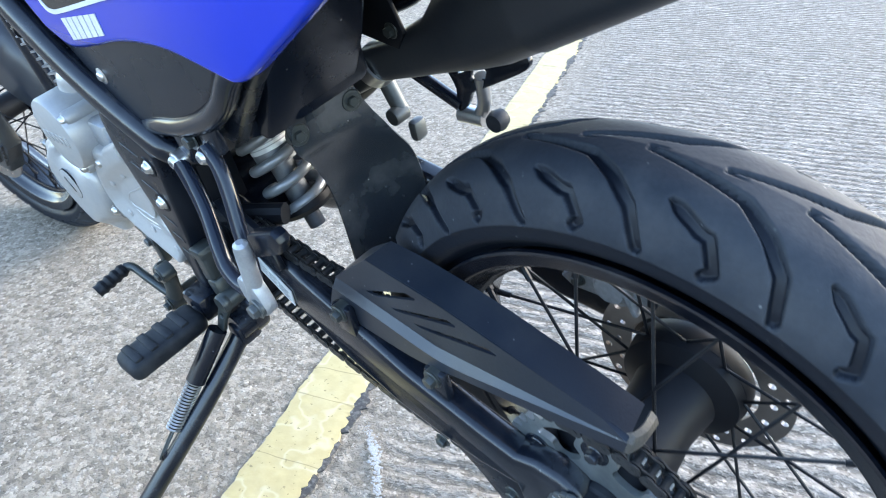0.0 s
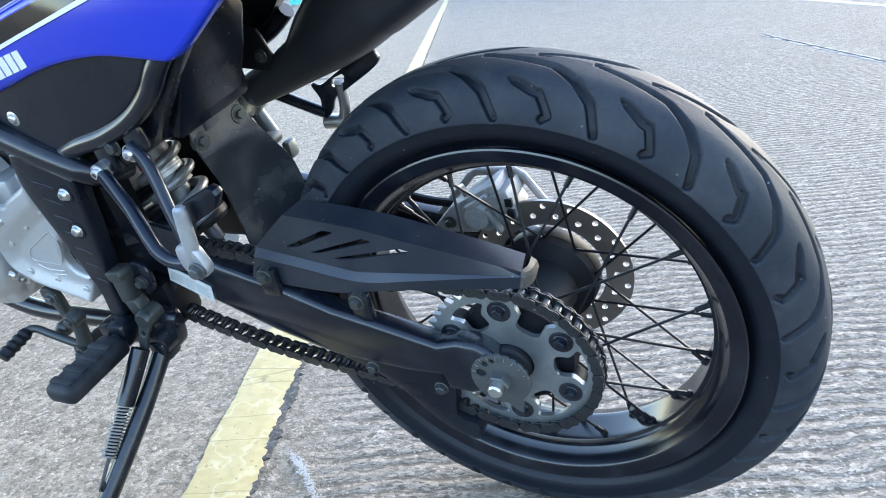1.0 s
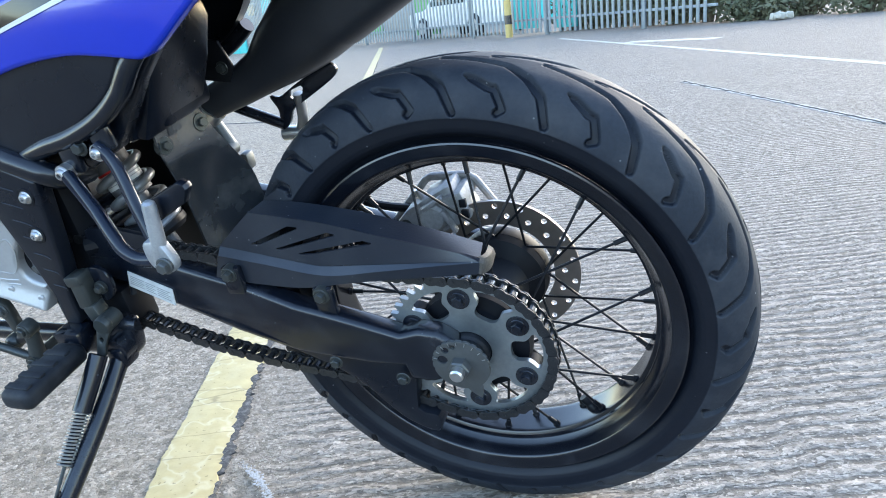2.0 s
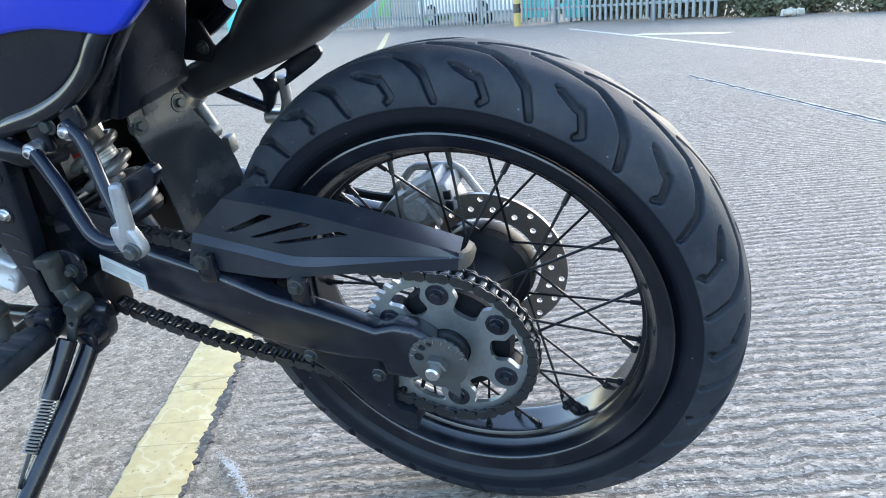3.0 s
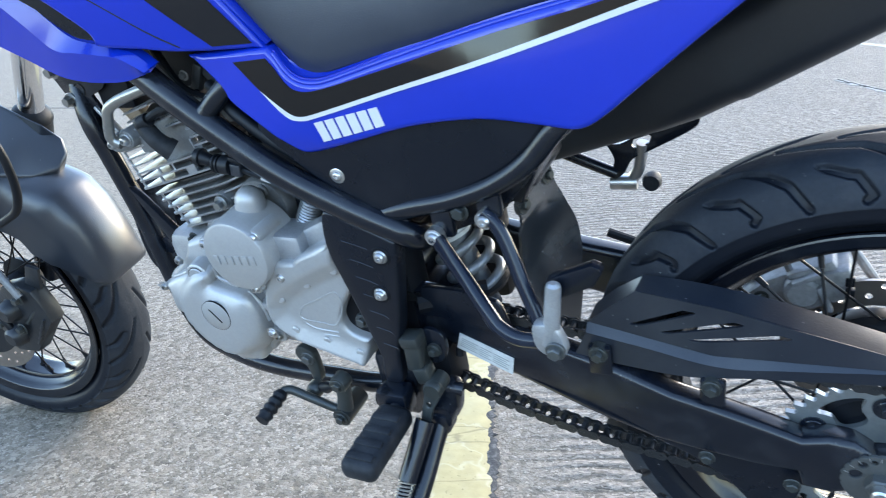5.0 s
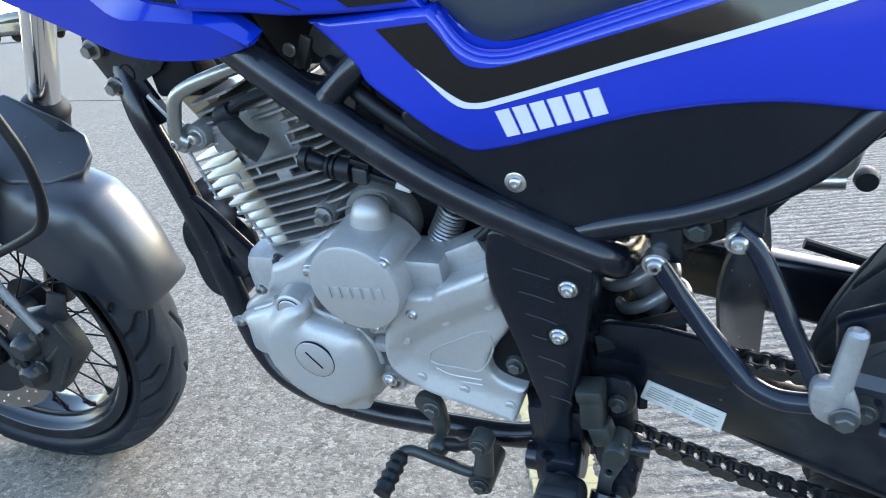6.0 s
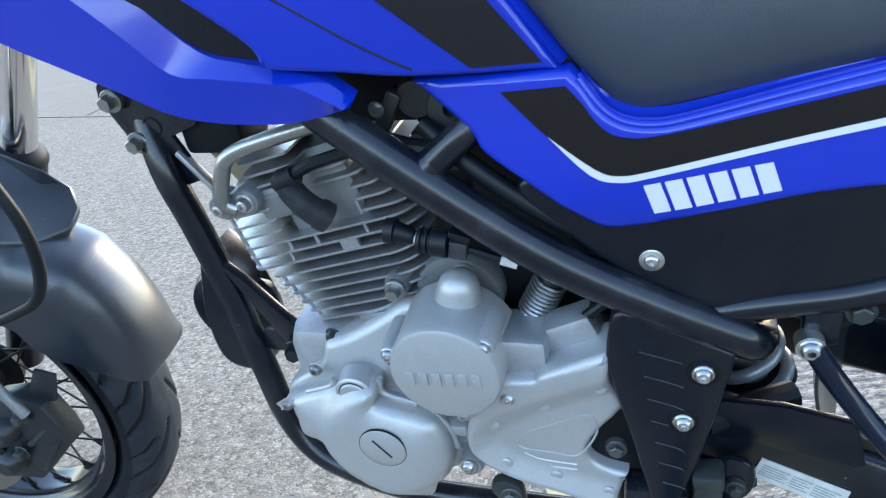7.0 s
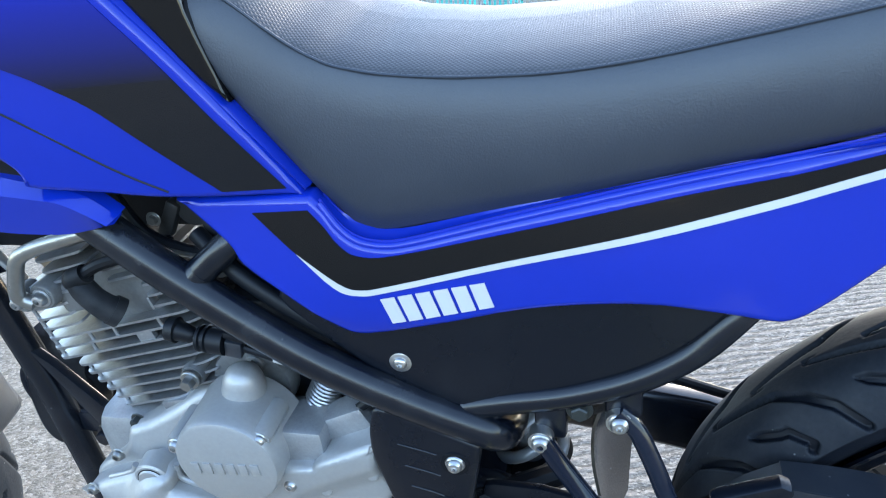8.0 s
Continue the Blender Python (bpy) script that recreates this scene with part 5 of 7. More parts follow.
# seat
SX = [-0.668, -0.645, -0.620, -0.600, -0.580, -0.560, -0.540, -0.525, -0.505, -0.470, -0.430, -0.390, -0.34, -0.29, -0.24, -0.19, -0.14, -0.09, -0.04, 0.01]
zlow = lambda x: float(np.interp(x, [-0.668, -0.610, -0.560, -0.536, -0.517, -0.390, -0.218, 0.0, 0.05], [0.895, 0.817, 0.748, 0.718, 0.7115, 0.7370, 0.7800, 0.832, 0.845]))
ztop = lambda x: float(np.interp(x, [-0.668, -0.630, -0.592, -0.569, -0.540, -0.514, -0.457, -0.400, -0.358, -0.271, -0.15, 0.01], [0.912, 0.893, 0.868, 0.846, 0.8305, 0.8235, 0.8185, 0.8195, 0.8235, 0.8400, 0.865, 0.900]))


def seat_rows(lo, hi):
    rows = []
    xs = curve([(x,) for x in SX], 3)
    for (x,) in [tuple(q) for q in xs]:
        a, b = zlow(x), ztop(x)
        f = min(1.0, max(0.02, (x + 0.672) / 0.05))
        side = [(-0.098, a - 0.004), (-0.1065, a + 0.001), (-0.1095, a + 0.006), (-0.1125, a + 0.20 * (b - a)), (-0.1130, a + 0.36 * (b - a)), (-0.1115, a + 0.54 * (b - a)), (-0.1075, a + 0.74 * (b - a)), (-0.1015, b - 0.006), (-0.0970, b)]
        top = [(-0.0970, b), (-0.0925, b + 0.0022), (-0.070, b + 0.0070), (-0.035, b + 0.0105), (0.0, b + 0.0115)]
        sec = side if lo else top
        rows.append([(x, y, z) for y, z in sec])
    return rows


def strip(rows):
    bm = bmesh.new()
    g = [[bm.verts.new(q) for q in r] for r in rows]
    for a, b in zip(g, g[1:]):
        for i in range(len(a) - 1):
            bm.faces.new((a[i], a[i + 1], b[i + 1], b[i]))
    return bm


def seat_top_material():
    m = material("perforated grey vinyl", (0.036, 0.038, 0.043), 0.44, grain=0.12, scale=700, dirt=0.05, spec=0.42)
    nt = m.node_tree
    bs = nt.nodes["Principled BSDF"]
    co = nt.nodes.new("ShaderNodeTexCoord")
    rot = nt.nodes.new("ShaderNodeMapping")
    rot.inputs["Rotation"].default_value = (0, 0, radians(45))
    vor = nt.nodes.new("ShaderNodeTexVoronoi")
    vor.voronoi_dimensions = "2D"
    vor.inputs["Scale"].default_value = 400
    vor.inputs["Randomness"].default_value = 0.0
    nt.links.new(co.outputs["Object"], rot.inputs["Vector"])
    nt.links.new(rot.outputs[0], vor.inputs["Vector"])
    r = nt.nodes.new("ShaderNodeMapRange")
    r.inputs["From Min"].default_value, r.inputs["From Max"].default_value = 0.18, 0.42
    nt.links.new(vor.outputs["Distance"], r.inputs["Value"])
    bp = nt.nodes.new("ShaderNodeBump")
    bp.inputs["Strength"].default_value = 0.32
    bp.inputs["Distance"].default_value = 0.0008
    nt.links.new(r.outputs[0], bp.inputs["Height"])
    nt.links.new(bp.outputs[0], bs.inputs["Normal"])
    return m


srows = seat_rows(True, False)
seat = part("seat", join(strip(srows), mirrored(strip(srows))), SEAT_SIDE, bike, "long dark grey vinyl seat with a perforated top", smooth=60)
trows = seat_rows(False, True)
part("seat_top", join(strip(trows), mirrored(strip(trows))), seat_top_material(), seat, "perforated seat top", smooth=60)
part("seam", tube([(x, -0.0985, ztop(x) - 0.0005) for x in SX[2:]], 0.0011, 6, 4), SEAT_SIDE, seat)
part("seat_base", plate([(x, zlow(x)) for x in SX[6:]] + [(0.01, 0.80), (-0.25, 0.74), (-0.50, 0.69)], -0.100, 0.100, 0.004), BLACK_PLASTIC, seat)

# tank with blue side covers
tank_rows = []
for x in np.linspace(-0.99, -0.60, 14):
    tz = float(np.interp(x, [-0.99, -0.90, -0.75, -0.64, -0.60], [0.96, 1.02, 1.03, 0.97, 0.90]))
    w = float(np.interp(x, [-0.99, -0.85, -0.70, -0.60], [0.085, 0.128, 0.118, 0.085]))
    tank_rows.append([(x, -w * 0.9, 0.77), (x, -w, 0.82), (x, -w * 0.97, tz - 0.08), (x, -w * 0.80, tz - 0.035), (x, -w * 0.45, tz - 0.008), (x, 0, tz), (x, w * 0.45, tz - 0.008), (x, w * 0.8, tz - 0.035), (x, w * 0.97, tz - 0.08), (x, w, 0.82), (x, w * 0.9, 0.77)])
tank = part("fuel_tank", strip(tank_rows), DECAL, bike, "gloss black tank with blue side covers", smooth=60)
TANK = [*D2((-0.567, 0.7450)), (-0.657, 0.7505), (-0.700, 0.7580), (-0.737, 0.7640), *D2((-0.7515, 0.7675)), (-0.754, 0.780), (-0.771, 0.798), (-0.792, 0.816), (-0.850, 0.862), *D2((-0.94, 0.925)), *D2((-0.94, 1.0)), *D2((-0.745, 1.0)), (-0.700, 0.930), (-0.663, 0.881), (-0.636, 0.847), (-0.606, 0.806)]
tcover = panel("tank_cover", TANK, ytank, BLUE, tank, "glossy blue tank side cover", roll=0.0040, skirt=0.012)
TLEDGE = [(-0.566, 0.748), (-0.606, 0.806), (-0.636, 0.847), (-0.663, 0.881), (-0.700, 0.930)]
part("cover_ledge", skin([[(x, ytank(x, z) + 0.0042, z) for x, z in TLEDGE], [(x + 0.002, ytank(x, z) + 0.009, z + 0.001) for x, z in TLEDGE], [(x + 0.006, -0.100, z + 0.003) for x, z in TLEDGE]], 6, 0.002), BLUE, tcover)
TDEC = [*D2((-0.577, 0.7515)), *D2((-0.620, 0.7530)), (-0.649, 0.780), (-0.685, 0.814), (-0.711, 0.832), (-0.744, 0.850), *D2((-0.86, 0.905)), *D2((-0.80, 0.985)), (-0.716, 0.938), (-0.673, 0.881), (-0.646, 0.847), (-0.616, 0.806)]
# the blue reflection on the decal's upper part is a colour gradient by height
FADE = DECAL.copy()
FADE.name = "black decal with painted blue reflection"
_nt = FADE.node_tree
_co, _sep, _mr, _mx = (_nt.nodes.new(k) for k in ("ShaderNodeTexCoord", "ShaderNodeSeparateXYZ", "ShaderNodeMapRange", "ShaderNodeMix"))
_mx.data_type = "RGBA"
_mr.inputs["From Min"].default_value, _mr.inputs["From Max"].default_value = 0.83, 0.93
_mx.inputs[6].default_value, _mx.inputs[7].default_value = (0.008, 0.008, 0.010, 1), (0.003, 0.022, 0.44, 1)
_nt.links.new(_co.outputs["Object"], _sep.inputs[0])
_nt.links.new(_sep.outputs["Z"], _mr.inputs["Value"])
_nt.links.new(_mr.outputs[0], _mx.inputs[0])
_nt.links.new(_mx.outputs[2], _nt.nodes["Principled BSDF"].inputs["Base Color"])
panel("black_decal", TDEC, lambda x, z: ytank(x, z) - 0.0010, FADE, tcover, "gloss black decal band", both=False, flat=True, skirt=0.0006)
part("seam_line", tube([(x, ytank(x, z) - 0.0002, z) for x, z in ((-0.780, 0.838), (-0.744, 0.817), (-0.688, 0.776), (-0.656, 0.756))], 0.0008, 6), DECAL, tcover)
panel("tank_trim", [*D2((-0.690, 0.920)), *D2((-0.628, 0.925)), (-0.620, 0.870), *D2((-0.604, 0.812)), (-0.622, 0.828), (-0.645, 0.858)], lambda x, z: -0.1165, DECAL, tank, "gloss black trim beside the seat", roll=0.003, skirt=0.01)

# lower shroud, with the dark opening above it
SH_UP = [(-1.02, 0.905), (-0.930, 0.884), (-0.880, 0.852), (-0.843, 0.818), (-0.803, 0.779), (-0.775, 0.769), (-0.745, 0.763), (-0.718, 0.755), (-0.6985, 0.7395)]
SH_RIDGE = [(-1.02, 0.880), (-0.930, 0.858), (-0.885, 0.826), (-0.851, 0.795), (-0.822, 0.767), (-0.790, 0.7615), (-0.755, 0.757), (-0.731, 0.7525), (-0.7025, 0.7365)]
SH_LOW = [(-1.02, 0.830), (-0.954, 0.792), (-0.915, 0.773), (-0.880, 0.756), (-0.840, 0.736), (-0.805, 0.728), (-0.770, 0.7255), (-0.738, 0.7265), (-0.7015, 0.7345)]


def shroud_skin(side):
    row = lambda line, dy: [(x, side * (-0.146 + 0.01 * (x + 0.70) + dy), z) for x, z in line]
    under = [(x + 0.002, z + 0.004) for x, z in SH_LOW]
    return skin([row([(x, z + 0.002) for x, z in SH_UP], 0.020), row(SH_UP, 0.009), row(SH_RIDGE, 0.0), row(SH_LOW, 0.007), row(under, 0.016)], 5, 0.0025)


shroud = part("front_shroud", shroud_skin(1), BLUE, bike, "glossy blue plastic shroud beside the tank", smooth=24)
part("front_shroud", shroud_skin(-1), BLUE, bike, "glossy blue plastic shroud beside the tank", smooth=24)
panel("shroud_inlay", [(-0.93, 0.875), (-0.860, 0.822), (-0.824, 0.779), (-0.785, 0.763), *D2((-0.738, 0.756)), (-0.735, 0.785), (-0.770, 0.820), (-0.86, 0.90)], lambda x, z: -0.1300 + 0.10 * (x + 0.75), BLACK_PLASTIC, shroud, "black plastic inlay", both=False, roll=0.002, skirt=0.01)

# ---- rear: inner mudguard, under-seat box, silencer ----
mud = []
for z, x0, y0, x1, y1 in ((0.592, -0.348, -0.050, -0.346, 0.018), (0.570, -0.352, -0.053, -0.349, 0.028), (0.545, -0.353, -0.053, -0.347, 0.036), (0.530, -0.353, -0.051, -0.345, 0.042), (0.520, -0.355, -0.047, -0.344, 0.047), (0.508, -0.361, -0.038, -0.341, 0.053), (0.490, -0.367, -0.028, -0.338, 0.062), (0.470, -0.371, -0.020, -0.335, 0.073), (0.452, -0.374, -0.015, -0.333, 0.079),
                          (0.430, -0.375, -0.012, -0.332, 0.082), (0.405, -0.374, -0.012, -0.332, 0.084), (0.385, -0.371, -0.014, -0.333, 0.085), (0.360, -0.366, -0.018, -0.334, 0.080), (0.335, -0.360, -0.022, -0.336, 0.070), (0.300, -0.352, -0.028, -0.338, 0.055)):
    mud.append([(x0 + (x1 - x0) * t ** 2.2, y0 + (y1 - y0) * t, z) for t in np.linspace(0, 1, 13)])
mud = [list(r) for r in zip(*[curve(col, 3) for col in zip(*mud)])]
mbm = strip(mud)
bmesh.ops.recalc_face_normals(mbm, faces=mbm.faces)
bmesh.ops.solidify(mbm, geom=mbm.faces[:], thickness=0.003)
mudguard = part("inner_mudguard", mbm, MUD_PLASTIC, bike, "scuffed dark plastic mudguard in front of the rear tyre", smooth=60)
for c in ((-0.349, -0.043, 0.543), (-0.344, 0.024, 0.545)):
    part("mudguard_bolt", join(bolt(c, 0.0058, 0.005, "hex", (1, -0.25, 0.1)), moved(lathe([(0.0001, -0.001), (0.0105, -0.001), (0.0125, 0.004), (0.0001, 0.004)], 24), at(c) @ Vector((0, -1, 0)).rotation_difference(Vector((1, -0.25, 0.1))).to_matrix().to_4x4())), OLIVE, mudguard)
part("clamp_strip", block((-0.3505, -0.006, 0.5620), (0.004, 0.050, 0.026), 0.0015), MUD_PLASTIC, mudguard)
part("under_seat_box", join(block((-0.375, -0.020, 0.665), (0.070, 0.150, 0.20), 0.012), block((-0.345, -0.005, 0.64), (0.035, 0.10, 0.15), 0.010), plate([(-0.40, 0.78), (-0.41, 0.58), (-0.335, 0.565), (-0.305, 0.62), (-0.285, 0.67), (-0.30, 0.75)], -0.084, 0.030, 0.006)), BLACK_PLASTIC, bike, "black plastic box under the seat")
part("side_tray", plate([(-0.420, 0.560), (-0.395, 0.548), (-0.345, 0.570), (-0.285, 0.640), (-0.255, 0.668), (-0.30, 0.68), (-0.42, 0.66)], -0.112, -0.092, 0.004), BLACK_PLASTIC, bike)


def loft(secs, n=20):
    """Rounded box sections (centre, half width y, half height along up) joined along a line."""
    bm = bmesh.new()
    rings = []
    for k, (c, hy, hz) in enumerate(secs):
        a, b = Vector(secs[max(0, k - 1)][0]), Vector(secs[min(len(secs) - 1, k + 1)][0])
        d = (b - a).normalized()
        side = Vector((0, 1, 0))
        up = side.cross(d).normalized()
        if up.z < 0:
            up = -up
        ring = []
        for i in range(n):
            t = 2 * math.pi * i / n
            ct, st = math.cos(t), math.sin(t)
            e = 0.55
            ring.append(bm.verts.new(Vector(c) + side * hy * math.copysign(abs(ct) ** e, ct) + up * hz * math.copysign(abs(st) ** e, st)))
        rings.append(ring)
    for a, b in zip(rings, rings[1:]):
        for i in range(n):
            bm.faces.new((a[i], a[(i + 1) % n], b[(i + 1) % n], b[i]))
    bm.faces.new(rings[0][::-1])
    bm.faces.new(rings[-1])
    return bm


silencer = part("silencer", loft([((-0.430, 0.105, 0.512), 0.019, 0.019), ((-0.385, 0.110, 0.5405), 0.021, 0.022), ((-0.330, 0.114, 0.560), 0.026, 0.025), ((-0.285, 0.116, 0.580), 0.033, 0.030), ((-0.250, 0.116, 0.602), 0.043, 0.041), ((-0.210, 0.116, 0.628), 0.052, 0.050), ((-0.172, 0.115, 0.6480), 0.056, 0.0495), ((-0.165, 0.115, 0.6515), 0.058, 0.0510), ((-0.05, 0.118, 0.713), 0.060, 0.0515), ((0.14, 0.124, 0.823), 0.060, 0.0515), ((0.15, 0.124, 0.829), 0.052, 0.043)], 28), MATT_BLACK, bike, "matt black exhaust silencer on the far side", smooth=30)
part("exhaust_pipe", tube([(-0.80, 0.05, 0.62), (-0.86, 0.09, 0.55), (-0.80, 0.12, 0.44), (-0.62, 0.13, 0.42), (-0.48, 0.115, 0.47), (-0.40, 0.106, 0.525)], 0.017, 16, 6), DARK_CAVITY, bike, "dark steel exhaust pipe")
part("pipe_clamp", moved(lathe([(0.020, -0.010), (0.0235, -0.010), (0.0235, 0.010), (0.020, 0.010)], 24, closed=True), at((-0.392, 0.107, 0.533)) @ Vector((0, 1, 0)).rotation_difference(Vector((0.8, 0, 0.58))).to_matrix().to_4x4()), STEEL, silencer)

mount = part("silencer_mount", plate([(-0.385, 0.580), (-0.330, 0.572), (-0.318, 0.590), (-0.330, 0.625), (-0.385, 0.640)], 0.086, 0.092, 0.002), DARK_CAVITY, bike, "dark steel bracket above the exhaust")
part("mount_bolt", bolt((-0.334, 0.086, 0.592), 0.006, 0.006), OLIVE, mount)

# far side passenger footrest hanger
hanger = part("far_footrest_hanger", plate([tuple(q) for q in curve([(-0.300, 0.540), (-0.286, 0.5385), (-0.253, 0.5560), (-0.210, 0.5760), (-0.196, 0.5740), (-0.199, 0.5600), (-0.246, 0.5330), (-0.270, 0.5200), (-0.2800, 0.5020), (-0.292, 0.4930), (-0.2960, 0.5000), (-0.292, 0.5200)], 4, True)], 0.118, 0.124, 0.002, [[(-0.2677, 0.5455), (-0.2500, 0.5515), (-0.2475, 0.5490), (-0.2505, 0.5405), (-0.2688, 0.5340), (-0.2705, 0.5370)]]), BLACK_PAINT, bike, "black steel hanger for the far footrest")
part("stay", tube([(-0.375, 0.121, 0.536), (-0.3527, 0.121, 0.5253), (-0.290, 0.121, 0.4990)], 0.0075, 12), BLACK_PAINT, hanger)
part("footrest", join(tube([(-0.258, 0.122, 0.540), (-0.265, 0.128, 0.505), (-0.275, 0.130, 0.487)], 0.0075, 12), tube([(-0.300, 0.128, 0.484), (-0.268, 0.130, 0.484)], 0.010, 14)), STEEL, hanger, "folded plated footrest")
part("rubber_knob", lathe([(0.0001, -0.008), (0.010, -0.008), (0.012, 0.0), (0.010, 0.008), (0.0001, 0.010)], 20, (-0.250, 0.128, 0.487)), SOFT_RUBBER, hanger)
part("far_frame_stub", join(tube([(-0.405, 0.115, 0.530), (-0.381, 0.115, 0.472)], 0.010, 16), lathe([(0.0001, -0.010), (0.0095, -0.010), (0.0105, -0.008), (0.0105, 0.01), (0.0001, 0.01)], 24, (-0.381, 0.108, 0.472)), block((-0.366, 0.12, 0.450), (0.014, 0.02, 0.026), 0.005)), PLATED, bike, "grey alloy bracket on the far side")

# ---- near side: passenger footrest on two tubes ----
hang = part("footrest_hanger", tube([(-0.407, -0.137, 0.555), (-0.394, -0.140, 0.534), (-0.376, -0.147, 0.511), (-0.352, -0.161, 0.486), (-0.341, -0.166, 0.475), (-0.322, -0.169, 0.467), (-0.298, -0.169, 0.467)], 0.0078, 14, 6), GLOSS_BLACK, bike, "black tubular hanger with a folded plated footrest")
part("rear_stay", tube([(-0.355, -0.131, 0.583), (-0.341, -0.133, 0.568), (-0.329, -0.140, 0.545), (-0.317, -0.150, 0.518), (-0.303, -0.160, 0.490), (-0.296, -0.166, 0.475)], 0.0072, 14, 6), GLOSS_BLACK, hang)
for c in ((-0.409, -0.139, 0.555), (-0.353, -0.136, 0.576)):
    part("hanger_bolt", join(bolt(c, 0.0054, 0.005, "socket"), lathe([(0.0001, 0.0), (0.0095, 0.0), (0.0095, 0.012), (0.0001, 0.012)], 20, c)), STEEL, hang)
part("folded_peg", join(
    tube([(-0.289, -0.172, 0.470), (-0.285, -0.172, 0.490), (-0.2795, -0.171, 0.530), (-0.279, -0.171, 0.535), (-0.2788, -0.171, 0.5375)], 0.0085, 16, smooth_path=False, radii=(0.0090, 0.0080, 0.0074, 0.0066, 0.0035)),
    plate([tuple(q) for q in curve([(-0.302, 0.490), (-0.294, 0.494), (-0.281, 0.492), (-0.274, 0.478), (-0.271, 0.466), (-0.275, 0.458), (-0.286, 0.456), (-0.298, 0.462), (-0.303, 0.474)], 3, True)], -0.179, -0.165, 0.003)), CAST, hang, "plated folding footrest")
part("peg_bolt", join(bolt((-0.281, -0.181, 0.4670), 0.0068, 0.006), lathe([(0.0001, -0.002), (0.0092, -0.002), (0.0092, 0.002), (0.0001, 0.002)], 24, (-0.281, -0.180, 0.4670))), PLATED, hang)
part("peg_arm", plate([(-0.290, 0.530), (-0.285, 0.534), (-0.247, 0.551), (-0.240, 0.548), (-0.238, 0.543), (-0.246, 0.528), (-0.288, 0.506)], -0.160, -0.146, 0.003), BLACK_PLASTIC, hang, "black folded footrest arm")
part("rail_tab", block((-0.402, -0.124, 0.566), (0.024, 0.012, 0.032), 0.004), BLACK_PAINT, frame_main)
part("rail_tab", block((-0.350, -0.124, 0.590), (0.026, 0.012, 0.030), 0.004), BLACK_PAINT, frame_main)
part("rail_bolt", bolt((-0.381, -0.128, 0.580), 0.0068, 0.006), OLIVE, frame_main)

# shock absorber
SA, SB = Vector((-0.495, -0.020, 0.600)), Vector((-0.415, -0.020, 0.395))
sd = (SB - SA).normalized()
su = sd.orthogonal().normalized()
sv = sd.cross(su)
coil = [SA + sd * (0.058 + 0.142 * t / 150) + 0.0300 * (math.cos(2 * math.pi * 5.2 * t / 150) * su + math.sin(2 * math.pi * 5.2 * t / 150) * sv) for t in range(151)]
shock = part("shock_absorber", moved(lathe([(0.0001, -0.01), (0.022, -0.01), (0.028, 0.0), (0.028, 0.050), (0.034, 0.052), (0.035, 0.058), (0.0232, 0.060), (0.0232, 0.135), (0.024, 0.140), (0.014, 0.142), (0.014, 0.200), (0.010, 0.202), (0.010, 0.225), (0.0001, 0.225)], 32), at(SA) @ Vector((0, 1, 0)).rotation_difference(sd).to_matrix().to_4x4()), DARK_ALLOY, bike, "rear shock absorber with a grey coil spring")
part("spring", tube(coil, 0.0060, 12, smooth_path=False), SPRING, shock, "grey painted coil spring")
part("spring_seat", moved(lathe([(0.010, -0.008), (0.035, -0.008), (0.035, 0.0), (0.030, 0.006), (0.010, 0.006)], 32, closed=True), at(SA + sd * 0.196) @ Vector((0, 1, 0)).rotation_difference(sd).to_matrix().to_4x4()), DARK_CAVITY, shock)
stk = moved(lathe([(0.0233, -0.012), (0.0236, -0.012), (0.0236, 0.012), (0.0233, 0.012)], 32, closed=True), at(SA + sd * 0.110) @ Vector((0, 1, 0)).rotation_difference(sd).to_matrix().to_4x4())
sticker = part("sticker", stk, LABEL, shock, "small white printed sticker with a red head")
part("red_band", moved(lathe([(0.0237, -0.012), (0.0240, -0.012), (0.0240, -0.009), (0.0237, -0.009)], 32, closed=True), at(SA + sd * 0.110) @ Vector((0, 1, 0)).rotation_difference(sd).to_matrix().to_4x4()), RED, sticker)
for k in range(4):
    part("print_bar", moved(lathe([(0.0237, -0.006 + 0.004 * k), (0.0240, -0.006 + 0.004 * k), (0.0240, -0.0048 + 0.004 * k), (0.0237, -0.0048 + 0.004 * k)], 32, closed=True), at(SA + sd * 0.110) @ Vector((0, 1, 0)).rotation_difference(sd).to_matrix().to_4x4()), INK, sticker)

# rider's footrest, gear lever, side stand
peg = part("rider_footrest", join(block((-0.489, -0.215, 0.331), (0.044, 0.100, 0.026), 0.010, pose(0, 0, 0, 0, 0, 0), 4), tube([(-0.492, -0.14, 0.332), (-0.490, -0.18, 0.331)], 0.010, 12)), SOFT_RUBBER, bike, "black rubber rider's footrest")
for k in range(4):
    part("grip_rib", block((-0.489, -0.190 - 0.020 * k, 0.3440), (0.034, 0.010, 0.0040), 0.0015), SOFT_RUBBER, peg)
part("peg_clevis", join(block((-0.498, -0.150, 0.335), (0.040, 0.030, 0.034), 0.006), tube([(-0.505, -0.158, 0.352), (-0.505, -0.158, 0.314)], 0.006, 10)), BLACK_PAINT, peg)
lever = part("gear_lever", tube([(-0.575, -0.150, 0.300), (-0.590, -0.155, 0.303), (-0.620, -0.160, 0.318), (-0.645, -0.163, 0.329), (-0.655, -0.170, 0.330)], 0.0058, 12, 5), OLIVE, bike, "plated gear lever with a black rubber")
